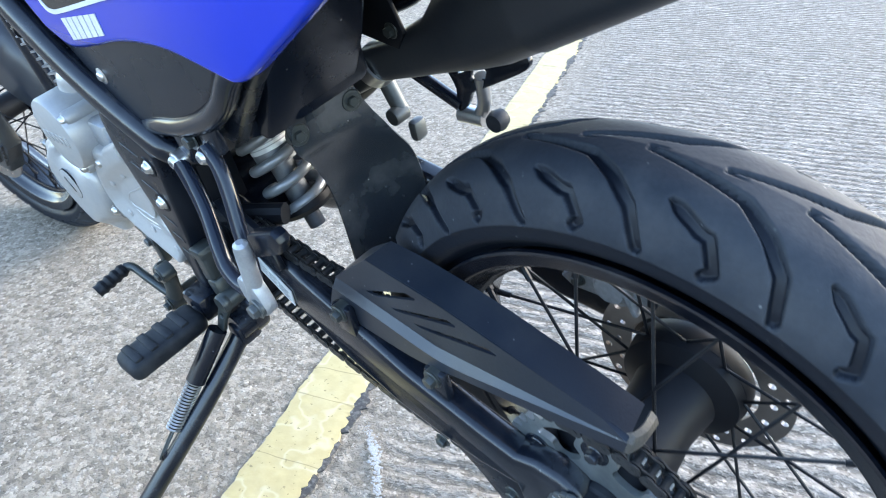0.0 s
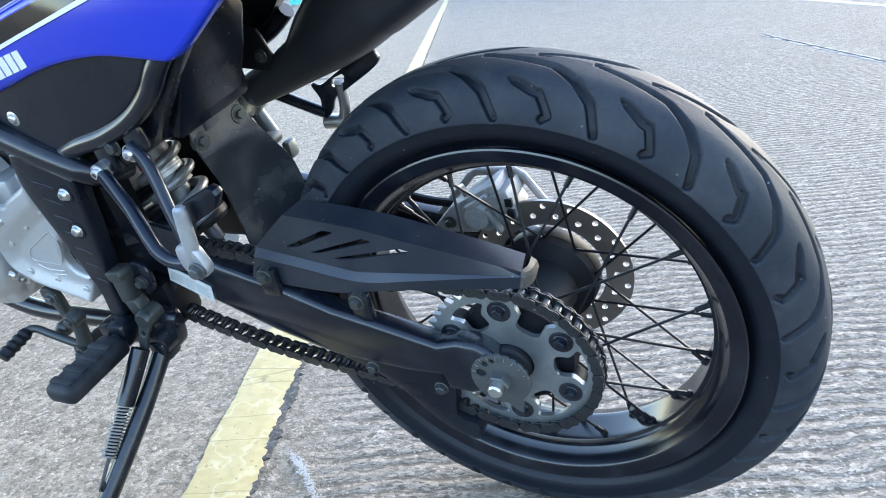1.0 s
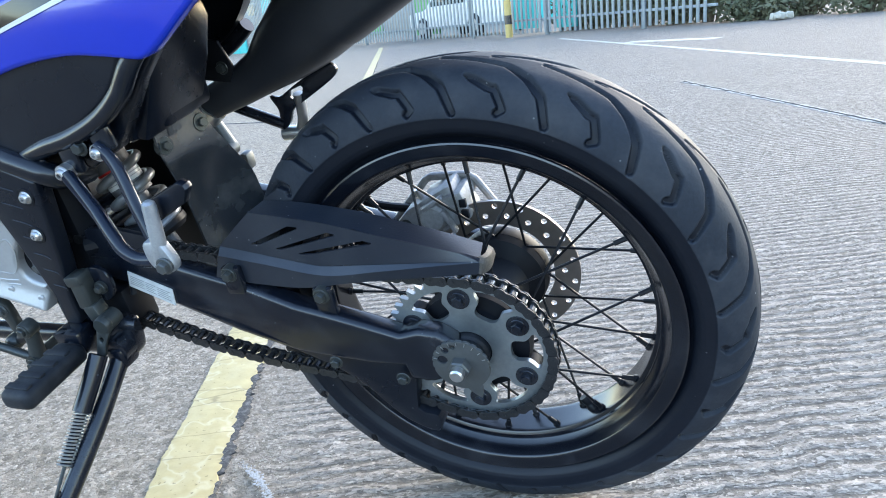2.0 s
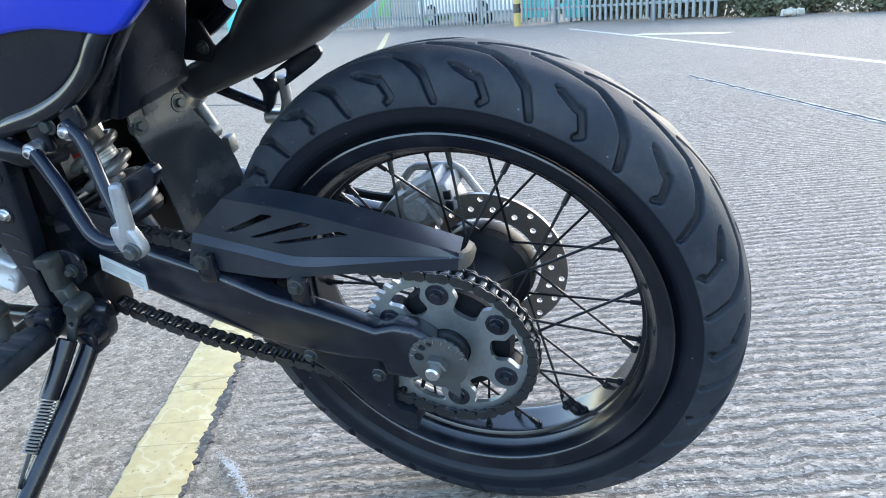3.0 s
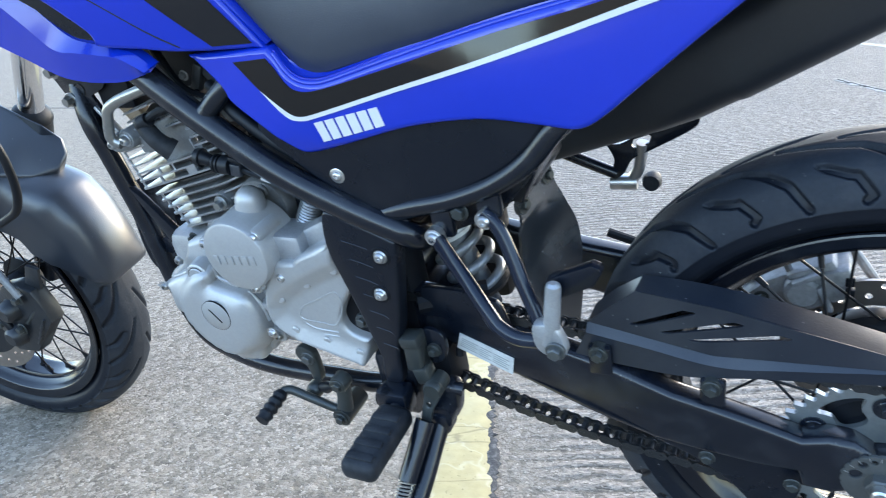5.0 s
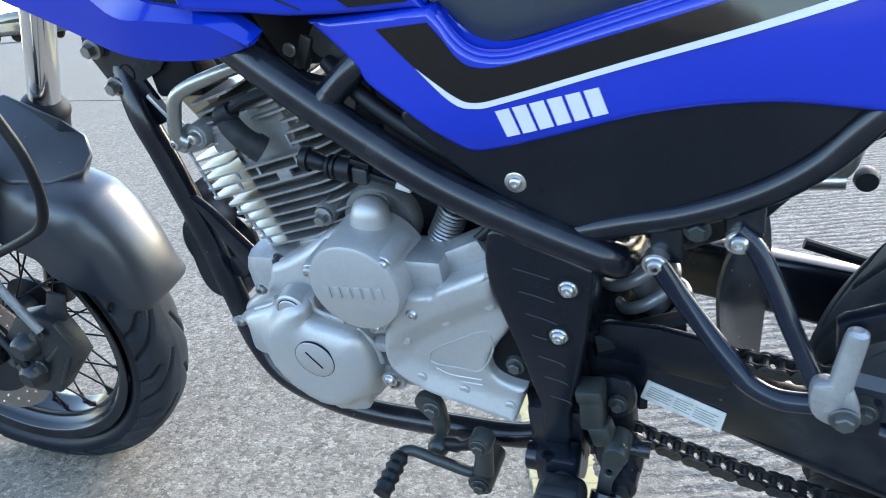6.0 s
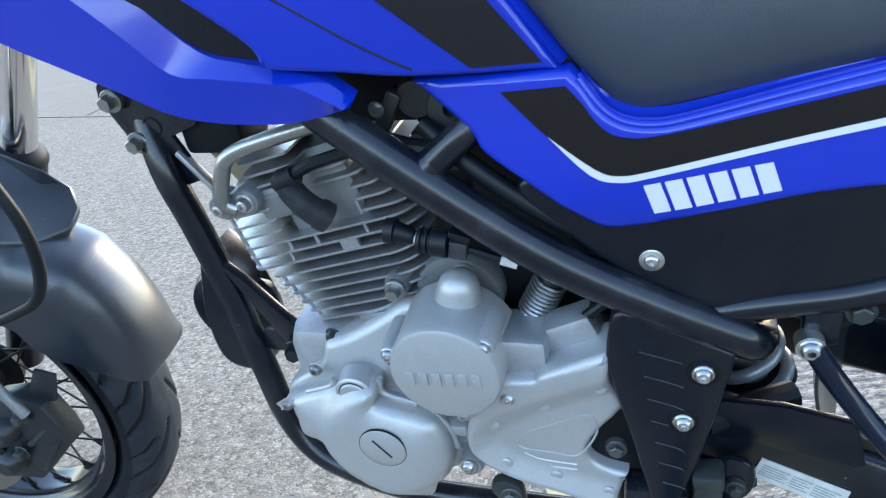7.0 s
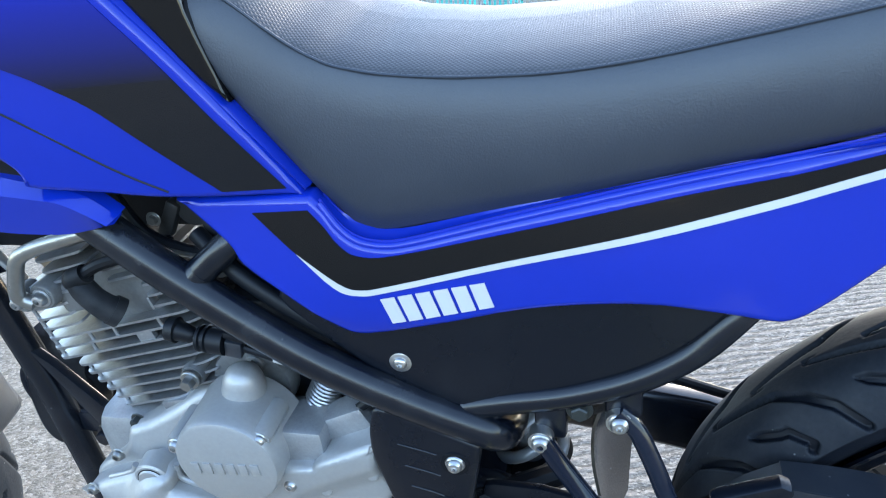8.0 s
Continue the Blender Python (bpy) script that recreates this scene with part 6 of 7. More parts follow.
part("lever_rubber", tube([(-0.6535, -0.170, 0.330)] + [(-0.654 - 0.0003 * k, -0.176 - 0.0048 * k, 0.3285 - 0.0008 * k) for k in range(9)], 0.0085, 14, smooth_path=False, radii=(0.007, 0.0095, 0.0078, 0.0098, 0.0078, 0.0098, 0.0078, 0.0098, 0.008, 0.0088)), SOFT_RUBBER, lever)
part("lever_boss", join(tube([(-0.577, -0.165, 0.298), (-0.577, -0.120, 0.298)], 0.0125, 16), bolt((-0.577, -0.166, 0.298), 0.006, 0.005)), OLIVE, lever)
part("shift_arm", tube([(-0.577, -0.155, 0.300), (-0.5735, -0.152, 0.322), (-0.5725, -0.150, 0.340)], 0.0090, 14, radii=(0.0115, 0.0092, 0.0095)), OLIVE, lever)
part("arm_joint", join(lathe([(0.0001, -0.010), (0.0105, -0.010), (0.0115, -0.007), (0.0115, 0.007), (0.0001, 0.007)], 20, (-0.5725, -0.150, 0.3465)), bolt((-0.5725, -0.160, 0.3465), 0.0062, 0.004)), OLIVE, lever)
part("shaft_arm", plate([tuple(q) for q in curve([(-0.648, 0.368), (-0.636, 0.374), (-0.622, 0.366), (-0.619, 0.345), (-0.621, 0.322), (-0.634, 0.320), (-0.637, 0.340), (-0.649, 0.356)], 3, True)], -0.132, -0.120, 0.003), OLIVE, lever)
part("shaft_clamp_bolt", bolt((-0.631, -0.132, 0.3570), 0.0066, 0.005), PLATED, lever)
part("ball_joint", lathe([(0.0001, -0.0110), (0.0050, -0.0105), (0.0088, -0.0080), (0.0110, -0.0035), (0.0115, 0.0), (0.0110, 0.008), (0.0001, 0.008)], 24, (-0.6297, -0.138, 0.3111)), OLIVE, lever)
part("shift_link", tube([(-0.627, -0.134, 0.3120), (-0.608, -0.138, 0.3190), (-0.600, -0.141, 0.3230), (-0.586, -0.145, 0.3330), (-0.574, -0.148, 0.3430)], 0.0048, 12, smooth_path=False, radii=(0.0062, 0.0080, 0.0048, 0.0070, 0.0070)), CABLE, lever, "black shift link rod")

ST = [Vector(q) for q in ((-0.446, -0.136, 0.312), (-0.450, -0.160, 0.291), (-0.456, -0.222, 0.244), (-0.480, -0.352, 0.146), (-0.4925, -0.412, 0.094))]
stand = part("side_stand", tube(ST, 0.0112, 18, 6, radii=(0.013, 0.0118, 0.0112, 0.0112, 0.0112, 0.0112)), BLACK_PAINT, bike, "black steel side stand, folded down")
part("stand_foot", block((-0.4935, -0.417, 0.0885), (0.055, 0.040, 0.006), 0.002, pose(0, 0, 0, -LEAN_DEG, 0, 0)), BLACK_PAINT, stand)
part("stand_knuckle", join(tube([(-0.446, -0.118, 0.316), (-0.446, -0.150, 0.316)], 0.017, 20), block((-0.447, -0.140, 0.306), (0.026, 0.030, 0.030), 0.007)), BLACK_PAINT, stand)
# return spring: upper end in a black sleeve, lower end hooked on a pin
sa, sb, pin = Vector((-0.465, -0.211, 0.277)), Vector((-0.472, -0.262, 0.231)), Vector((-0.474, -0.285, 0.209))
dd = (sb - sa).normalized()
u1 = dd.orthogonal().normalized()
u2 = dd.cross(u1)
part("spring_sleeve", tube([(-0.455, -0.166, 0.324), (-0.460, -0.190, 0.299), sa + dd * 0.004], 0.0112, 18), BLACK_PAINT, stand, "black sleeve over the spring")
helix = [sa + (sb - sa) * (t / 240) + 0.0085 * (math.cos(2 * math.pi * 17 * t / 240) * u1 + math.sin(2 * math.pi * 17 * t / 240) * u2) for t in range(241)]
part("stand_spring", tube(helix, 0.0013, 6, smooth_path=False), STEEL, stand, "plated return spring")
part("spring_core", tube([sa, sb], 0.006, 10), DARK_CAVITY, stand)
part("spring_hook", tube([sb + u1 * 0.007, sb + dd * 0.010 + u1 * 0.006, pin + dd * 0.004, pin + dd * 0.002 - u1 * 0.007, sb - u1 * 0.006], 0.0013, 8), OLIVE, stand)
part("spring_pin", tube([pin, (-0.468, -0.284, 0.200), (-0.464, -0.280, 0.200)], 0.0045, 10, radii=(0.0062, 0.0042, 0.0042)), BLACK_PAINT, stand)
STRAP = [(-0.441, 0.368), (-0.434, 0.358), (-0.440, 0.345), (-0.448, 0.330), (-0.451, 0.318), (-0.462, 0.318), (-0.461, 0.330), (-0.458, 0.347), (-0.456, 0.362)]
sbm = plate([tuple(q) for q in curve(STRAP, 3, True)], 0.0, 0.006, 0.0012, [ring_poly(-0.4515, 0.339, 0.0032, 12)])
for v in sbm.verts:
    v.co.y += -0.150 - 0.35 * max(0.0, 0.356 - v.co.z)
part("spring_link", sbm, OLIVE, stand, "dull plated steel link with a slot")
part("link_pivot", lathe([(0.0001, -0.008), (0.010, -0.008), (0.0115, -0.005), (0.0115, 0.02), (0.0001, 0.02)], 24, (-0.446, -0.146, 0.357)), OLIVE, stand)
part("stand_bracket", join(plate([tuple(q) for q in curve([(-0.470, 0.350), (-0.440, 0.352), (-0.425, 0.345), (-0.428, 0.315), (-0.436, 0.298), (-0.452, 0.296), (-0.466, 0.312)], 3, True)], -0.132, -0.112, 0.004), tube([(-0.446, -0.128, 0.345), (-0.421, -0.124, 0.341)], 0.008, 14)), BLACK_PAINT, bike, "black steel stand bracket")
switch = part("stand_switch", moved(block((0, 0, 0), (0.0215, 0.022, 0.048), 0.004, seg=3), at((-0.4660, -0.133, 0.398)) @ pose(0, 0, 0, 0, 2, 0)), OLIVE, bike, "olive green stand switch with a screw")
part("switch_cap", moved(block((0, 0, 0), (0.0235, 0.024, 0.014), 0.003), at((-0.4665, -0.134, 0.416)) @ pose(0, 0, 0, 0, -8, 0)), OLIVE, switch)
part("switch_nose", moved(block((0, 0, 0), (0.0190, 0.020, 0.022), 0.003), at((-0.4590, -0.136, 0.370)) @ pose(0, 0, 0, 0, -14, 0)), OLIVE, switch)
part("switch_screw", join(bolt((-0.4455, -0.130, 0.3985), 0.0052, 0.005), lathe([(0.0001, -0.001), (0.0085, -0.001), (0.0085, 0.008), (0.0001, 0.008)], 20, (-0.4455, -0.129, 0.3985))), OLIVE, switch)
part("switch_plate", plate([tuple(q) for q in curve([(-0.456, 0.424), (-0.436, 0.422), (-0.430, 0.404), (-0.436, 0.384), (-0.452, 0.376), (-0.456, 0.395)], 3, True)], -0.126, -0.118, 0.003), BLACK_PAINT, switch)
part("linkage_block", join(block((-0.490, -0.085, 0.345), (0.10, 0.05, 0.07), 0.01), block((-0.500, -0.080, 0.312), (0.06, 0.04, 0.05), 0.012), tube([(-0.40, -0.06, 0.44), (-0.47, -0.10, 0.44)], 0.012, 10), tube([(-0.52, -0.08, 0.44), (-0.44, -0.09, 0.40), (-0.43, -0.10, 0.37)], 0.005, 8)), DARK_CAVITY, bike)

# rear caliper on the far side
cal = part("rear_caliper", join(
    plate([(-0.143, 0.366), (-0.117, 0.394), (-0.092, 0.408), (-0.080, 0.400), (-0.072, 0.372), (-0.088, 0.358), (-0.130, 0.357)], 0.082, 0.112, 0.003),
    block((-0.062, 0.098, 0.398), (0.052, 0.050, 0.052), 0.005, pose(0, 0, 0, 0, -28, 0))), CALIPER, bike, "grey cast rear brake caliper")
cal.location = (0, -0.013, 0)
part("piston_housing", lathe([(0.0001, 0.0), (0.015, 0.0), (0.019, 0.004), (0.020, 0.012), (0.020, 0.03), (0.0001, 0.03)], 24, (-0.078, 0.066, 0.390)), CALIPER, cal)
part("bridge", block((-0.046, 0.092, 0.413), (0.030, 0.052, 0.020), 0.004, pose(0, 0, 0, 0, -20, 0)), CALIPER, cal)
part("casting_rib", block((-0.074, 0.069, 0.411), (0.034, 0.010, 0.006), 0.002, pose(0, 0, 0, 0, -32, 0)), CALIPER, cal)
part("casting_rib", block((-0.056, 0.069, 0.386), (0.006, 0.010, 0.034), 0.002, pose(0, 0, 0, 0, -25, 0)), CALIPER, cal)
part("bleed_nipple", tube([(-0.092, 0.085, 0.408), (-0.098, 0.083, 0.424)], 0.004, 10), STEEL, cal)
part("caliper_bolt", bolt((-0.120, 0.080, 0.374), 0.0058, 0.006), OLIVE, cal)
part("caliper_guard", tube([(-0.150, 0.115, 0.362), (-0.128, 0.115, 0.387), (-0.096, 0.115, 0.422), (-0.088, 0.115, 0.426), (-0.040, 0.115, 0.4275), (-0.030, 0.115, 0.422), (-0.007, 0.115, 0.386), (0.002, 0.115, 0.365)], 0.0052, 10, smooth_path=False), CALIPER, cal, "grey alloy loop guard")
for x, z in ((-0.034, 0.412), (-0.033, 0.397)):
    part("pad_pin", block((x, 0.068, z), (0.009, 0.006, 0.011), 0.001), CABLE, cal)
part("brake_hose", tube([(-0.110, 0.105, 0.385), (-0.160, 0.108, 0.388), (-0.215, 0.110, 0.402), (-0.30, 0.11, 0.43)], 0.0058, 10), CABLE, cal)

# ---- engine: air-cooled single ----
engine = part("engine", join(
    block((-0.690, 0.0, 0.425), (0.30, 0.20, 0.165), 0.020),
    block((-0.790, 0.0, 0.440), (0.11, 0.16, 0.10), 0.025),
    block((-0.600, 0.0, 0.480), (0.13, 0.19, 0.075), 0.015)), CAST, bike, "silver grey single cylinder air cooled engine")

COVER = [(-0.846, 0.437), (-0.838, 0.452), (-0.815, 0.468), (-0.800, 0.482), (-0.793, 0.500), (-0.772, 0.508), (-0.745, 0.522), (-0.715, 0.540), (-0.690, 0.545), (-0.672, 0.530), (-0.680, 0.480), (-0.680, 0.452), (-0.670, 0.438), (-0.668, 0.400), (-0.672, 0.370), (-0.690, 0.358), *[(-0.706, 0.340)] * 2, (-0.735, 0.334), (-0.775, 0.335), (-0.802, 0.350), (-0.825, 0.375), (-0.846, 0.402)]
cpoly = [tuple(q) for q in curve(COVER, 5, True)]


def ycov(x, z):
    return -0.1130 + 0.3 * max(0.0, z - 0.478)


part("crankcase_half", shell(cpoly, ycov, 0.007, 0.04, 0.008), SILVER, engine, smooth=40)
GEN_BASE = [(-0.839, 0.445), (-0.829, 0.444), (-0.8306, 0.413), (-0.8217, 0.4024), (-0.8115, 0.398), (-0.790, 0.370), (-0.765, 0.349), *D2((-0.742, 0.334)), *D2((-0.7085, 0.3395)), (-0.704, 0.3556), (-0.6885, 0.3707), (-0.680, 0.400), (-0.682, 0.430), (-0.690, 0.448), *D2((-0.7053, 0.4542)), *D2((-0.7405, 0.4630)), (-0.738, 0.480), (-0.7593, 0.4854), (-0.7852, 0.4705), (-0.8149, 0.4587)]
gen_line = [Vector(q) for q in curve(GEN_BASE, 4, True)]


def ygen(x, z):
    """Rises from its rim to a flat round face."""
    p = Vector((x, z))
    d = min((p - a - (b - a) * min(1.0, max(0.0, (p - a).dot(b - a) / max(1e-9, (b - a).length_squared)))).length for a, b in zip(gen_line, gen_line[1:] + gen_line[:1]))
    t = min(1.0, d / 0.030)
    r = (p - Vector((-0.7365, 0.4190))).length
    face = min(1.0, max(0.0, (0.068 - r) / 0.014))
    return -0.1300 - 0.0130 * t * (2 - t) - 0.0100 * face * face * (3 - 2 * face)


cover = part("generator_cover", shell([tuple(q) for q in gen_line], ygen, 0.005, 0.032, 0.006), SILVER, engine, "smooth silver generator cover", smooth=60)
part("emblem_plug", lathe([(0.0001, -0.0010), (0.0205, -0.0010), (0.0214, -0.0004), (0.0214, 0.004), (0.0001, 0.004)], 40, (-0.7353, -0.1531, 0.4255)), SILVER, cover)
part("plug_ring", lathe([(0.0214, -0.0002), (0.0220, -0.0002), (0.0220, 0.002), (0.0214, 0.002)], 40, (-0.7353, -0.1532, 0.4255), closed=True), DARK_CAVITY, cover)
part("plug_slot", block((-0.7353, -0.1543, 0.4255), (0.0018, 0.0010, 0.024), 0.0003, pose(0, 0, 0, 0, -38, 0)), DARK_CAVITY, cover)
part("timing_boss", lathe([(0.0001, -0.0030), (0.0160, -0.0030), (0.0180, -0.0015), (0.0200, 0.016), (0.0001, 0.016)], 32, (-0.7585, -0.1345, 0.4710)), SILVER, cover)
part("timing_plug", lathe([(0.0001, -0.0030), (0.0120, -0.0030), (0.0132, -0.0015), (0.0132, 0.004), (0.0001, 0.004)], 32, (-0.7585, -0.1365, 0.4710)), SILVER, cover)
part("timing_ring", lathe([(0.0132, -0.0004), (0.0142, -0.0004), (0.0142, 0.003), (0.0132, 0.003)], 32, (-0.7585, -0.1375, 0.4710), closed=True), DARK_CAVITY, cover)
part("plug_slot", block((-0.7585, -0.1397, 0.4710), (0.016, 0.0010, 0.0016), 0.0003, pose(0, 0, 0, 0, 12, 0)), DARK_CAVITY, cover)
for pts in ([(-0.7365, 0.4835), (-0.7355, 0.4660), (-0.7060, 0.4565)], [(-0.694, 0.4500), (-0.680, 0.4300), (-0.676, 0.4080)], [(-0.812, 0.4590), (-0.7860, 0.4690), (-0.7800, 0.4780)]):
    part("casting_rib", tube([(x, -0.1265, z) for x, z in pts], 0.0030, 10), SILVER, cover)
part("casting_lug", block((-0.676, -0.121, 0.428), (0.024, 0.014, 0.012), 0.003), SILVER, cover)
part("lower_lug", join(lathe([(0.0001, -0.006), (0.0100, -0.006), (0.0115, -0.003), (0.0115, 0.03), (0.0001, 0.03)], 24, (-0.6659, -0.1240, 0.3870)), block((-0.684, -0.110, 0.385), (0.040, 0.020, 0.026), 0.006)), SILVER, cover)
for x, y, z in ((-0.834, -0.1290, 0.444), (-0.800, -0.120, 0.482), (-0.725, -0.116, 0.498), (-0.6659, -0.1305, 0.3870)):
    part("case_bolt", bolt((x, y, z), 0.0046, 0.005, "socket"), PIPE, cover)

rcov = part("round_cover", lathe([(0.0001, -0.0170), (0.0410, -0.0170), (0.0440, -0.0155), (0.0455, -0.0120), (0.0460, 0.010), (0.0480, 0.045), (0.0001, 0.045)], 56, (-0.665, -0.1385, 0.519)), SILVER, engine, "round silver cover with a row of plain raised marks")
for c in ((-0.632, 0.545), (-0.7105, 0.531), (-0.656, 0.4735)):
    part("cover_lug", lathe([(0.0001, -0.004), (0.0080, -0.004), (0.0090, 0.0), (0.0095, 0.035), (0.0001, 0.035)], 20, (c[0], -0.1440, c[1])), SILVER, rcov)
    part("cover_bolt", bolt((c[0], -0.1480, c[1]), 0.0046, 0.005, "socket"), STEEL, rcov)
for k in range(6):
    part("raised_mark", block((-0.6925 + 0.0108 * k, -0.1560, 0.5145 + 0.0006 * k), (0.0072, 0.0014, 0.0120), 0.0004, pose(0, 0, 0, 0, -3, 0)), SILVER, rcov)

# sprocket cover
SPC = [(-0.659, 0.447), (-0.645, 0.478), *[(-0.624, 0.506)] * 2, *[(-0.598, 0.508)] * 2, (-0.592, 0.514), *[(-0.580, 0.520)] * 2, *[(-0.537, 0.541)] * 2, (-0.541, 0.510), *[(-0.5301, 0.4790)] * 2, (-0.5380, 0.4660), (-0.5500, 0.4500), (-0.5600, 0.4300), (-0.5580, 0.4140), (-0.5460, 0.4050), *[(-0.5280, 0.4010)] * 2, *[(-0.5404, 0.3659)] * 2, (-0.585, 0.378), (-0.632, 0.393), (-0.659, 0.416)]


FIELD = [Vector(q) for q in ((-0.657, 0.440), (-0.640, 0.462), (-0.600, 0.487), (-0.541, 0.516), (-0.48, 0.545), (-0.48, 0.352), (-0.537, 0.368), (-0.585, 0.380), (-0.632, 0.395), (-0.656, 0.418))]


def yspc(x, z):
    """A raised band round a sunken field, and a top that slopes away."""
    p = Vector((x, z))
    d, inside = 1.0, False
    for a, b in zip(FIELD, FIELD[1:] + FIELD[:1]):
        e = b - a
        t = min(1.0, max(0.0, (p - a).dot(e) / e.length_squared))
        d = min(d, (p - a - e * t).length)
        if (a.y > z) != (b.y > z) and x < a.x + (z - a.y) * e.x / e.y:
            inside = not inside
    t = min(1.0, d / 0.020) if inside else 0.0
    top = max(0.0, z - (0.500 + 0.36 * (x + 0.622)))
    return -0.1420 + 0.0105 * t + 0.28 * top


spc = part("sprocket_cover", shell([tuple(q) for q in curve(SPC, 4, True)], yspc, 0.005, 0.035, 0.0045), SILVER, engine, "silver painted sprocket cover with a sunken field", smooth=40)
for x, z in ((-0.620, 0.487), (-0.664, 0.400)):
    part("cover_bolt", join(bolt((x, -0.1405, z), 0.0046, 0.004, "socket"), lathe([(0.0001, 0), (0.0078, 0), (0.0078, -0.0015), (0.0001, -0.0015)], 20, (x, -0.1400, z))), STEEL, spc)
for x, z in ((-0.630, 0.405), (-0.588, 0.394), (-0.544, 0.382), (-0.548, 0.499), (-0.593, 0.475), (-0.637, 0.450)):
    part("dimple", lathe([(0.0001, -0.0005), (0.0030, -0.0009), (0.0046, -0.0006), (0.0056, 0.0004), (0.0056, 0.002), (0.0001, 0.002)], 20, (x, yspc(x, z) + 0.0004, z)), SILVER, spc)
for q in ([(-0.612, 0.420), (-0.619, 0.425), (-0.613, 0.438), (-0.588, 0.452), (-0.562, 0.466), (-0.554, 0.464), (-0.553, 0.446), (-0.569, 0.419), (-0.590, 0.419), (-0.612, 0.420)],):
    part("field_edge", tube(Y(q, -0.1314), 0.0011, 6), SILVER, spc)
for dz in (0.0, 0.0065):
    part("field_rib", tube(Y([(-0.614, 0.415 - dz), (-0.600, 0.409 - dz), (-0.570, 0.4075 - dz)], -0.1312), 0.0011, 6), SILVER, spc)
# near-black plate behind the cut-out, in place of the shade inside it
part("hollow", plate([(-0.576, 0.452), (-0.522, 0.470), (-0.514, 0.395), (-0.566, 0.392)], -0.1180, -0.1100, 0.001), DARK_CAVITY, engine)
part("gear_shaft_end", join(lathe([(0.0001, -0.006), (0.0088, -0.006), (0.0098, -0.003), (0.0098, 0.03), (0.0001, 0.03)], 24, (-0.538, -0.116, 0.4215)), bolt((-0.538, -0.122, 0.4215), 0.0062, 0.005)), PLATED, engine)
part("upper_case", join(block((-0.613, -0.108, 0.512), (0.050, 0.046, 0.050), 0.006), block((-0.575, -0.100, 0.520), (0.060, 0.030, 0.045), 0.006, pose(0, 0, 0, 0, -25, 0))), CAST, engine)

# starter dome and the flange behind it
dome_axis = Vector((0.20, -0.05, 1.0)).normalized()
part("starter_dome", moved(lathe([(0.0001, 0.052), (0.006, 0.0515), (0.0105, 0.049), (0.0145, 0.0445), (0.0170, 0.038), (0.0185, 0.028), (0.0205, 0.004), (0.0225, -0.012), (0.0245, -0.014), (0.0245, -0.02), (0.0001, -0.02)], 32), at((-0.664, -0.108, 0.536)) @ Vector((0, 1, 0)).rotation_difference(dome_axis).to_matrix().to_4x4()), SILVER, engine, "smooth silver domed housing")
part("intake_flange", join(lathe([(0.006, -0.010), (0.036, -0.010), (0.038, -0.006), (0.038, 0.008), (0.006, 0.008)], 36, (-0.668, -0.072, 0.5440), closed=True), lathe([(0.0001, -0.012), (0.0085, -0.012), (0.0095, -0.006), (0.0095, 0.006), (0.0001, 0.006)], 20, (-0.660, -0.072, 0.5680)), bolt((-0.660, -0.084, 0.5680), 0.0058, 0.004)), FLANGE, engine)

# cylinder: fins square to a bore that tips forward
TIP = 14.5
ax = Vector((-math.sin(radians(TIP)), 0, math.cos(radians(TIP))))
ux = Vector((math.cos(radians(TIP)), 0, math.sin(radians(TIP))))
cyl0 = Vector((-0.757, 0.0, 0.505))
M_CYL = Matrix((( ux.x, 0, ax.x, cyl0.x), (0, 1, 0, 0), (ux.z, 0, ax.z, cyl0.z), (0, 0, 0, 1)))


def fin(hx0, hx1, hy, front=0.013, back=0.026, t=0.0023):
    """A cooling fin: a plate with rounded corners and a blunt edge, in the cylinder's own axes."""
    pts = []
    for cx, cy, r, a0 in ((hx1, hy, back, 0), (hx0, hy, front, 90), (hx0, -hy, front, 180), (hx1, -hy, back, 270)):
        r = min(r, (hx1 - hx0) * 0.42)
        ox, oy = cx - math.copysign(r, cx - (hx0 + hx1) / 2), cy - math.copysign(r, cy)
        pts += [(ox + r * math.cos(radians(a0 + 15 * k)), oy + r * math.sin(radians(a0 + 15 * k))) for k in range(7)]
    bm = bmesh.new()
    face = bm.faces.new([bm.verts.new((x, y, -t / 2)) for x, y in pts])
    got = bmesh.ops.extrude_face_region(bm, geom=[face])
    bmesh.ops.translate(bm, verts=[v for v in got["geom"] if isinstance(v, bmesh.types.BMVert)], vec=(0, 0, t))
    bmesh.ops.recalc_face_normals(bm, faces=bm.faces)
    return bm


def fin_post(u, y, h, r=0.0017, tall=0.0105):
    """A short cast post between two fins."""
    return moved(lathe([(0.0001, -tall / 2), (r * 1.3, -tall / 2), (r, -tall / 4), (r, tall / 4), (r * 1.3, tall / 2), (0.0001, tall / 2)], 10, axis="y"), M_CYL @ at((u, y, h)) @ pose(0, 0, 0, 90, 0, 0))


# core darker than its fins: shade of the fin gaps put into the colour
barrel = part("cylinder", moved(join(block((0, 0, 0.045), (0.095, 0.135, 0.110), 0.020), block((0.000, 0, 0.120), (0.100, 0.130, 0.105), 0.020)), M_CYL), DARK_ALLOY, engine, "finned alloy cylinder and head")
for k in range(6):
    h = 0.0185 + 0.0104 * k
    x0 = -0.0490 - 0.0039 * k
    part("cooling_fin", moved(fin(x0, 0.042 if k == 0 else 0.084, 0.0885), M_CYL @ at((0, 0, h))), FIN, barrel)
    if k < 5:
        part("fin_post", fin_post(x0 + 0.0045, -0.0800, h + 0.0052), FIN, barrel)
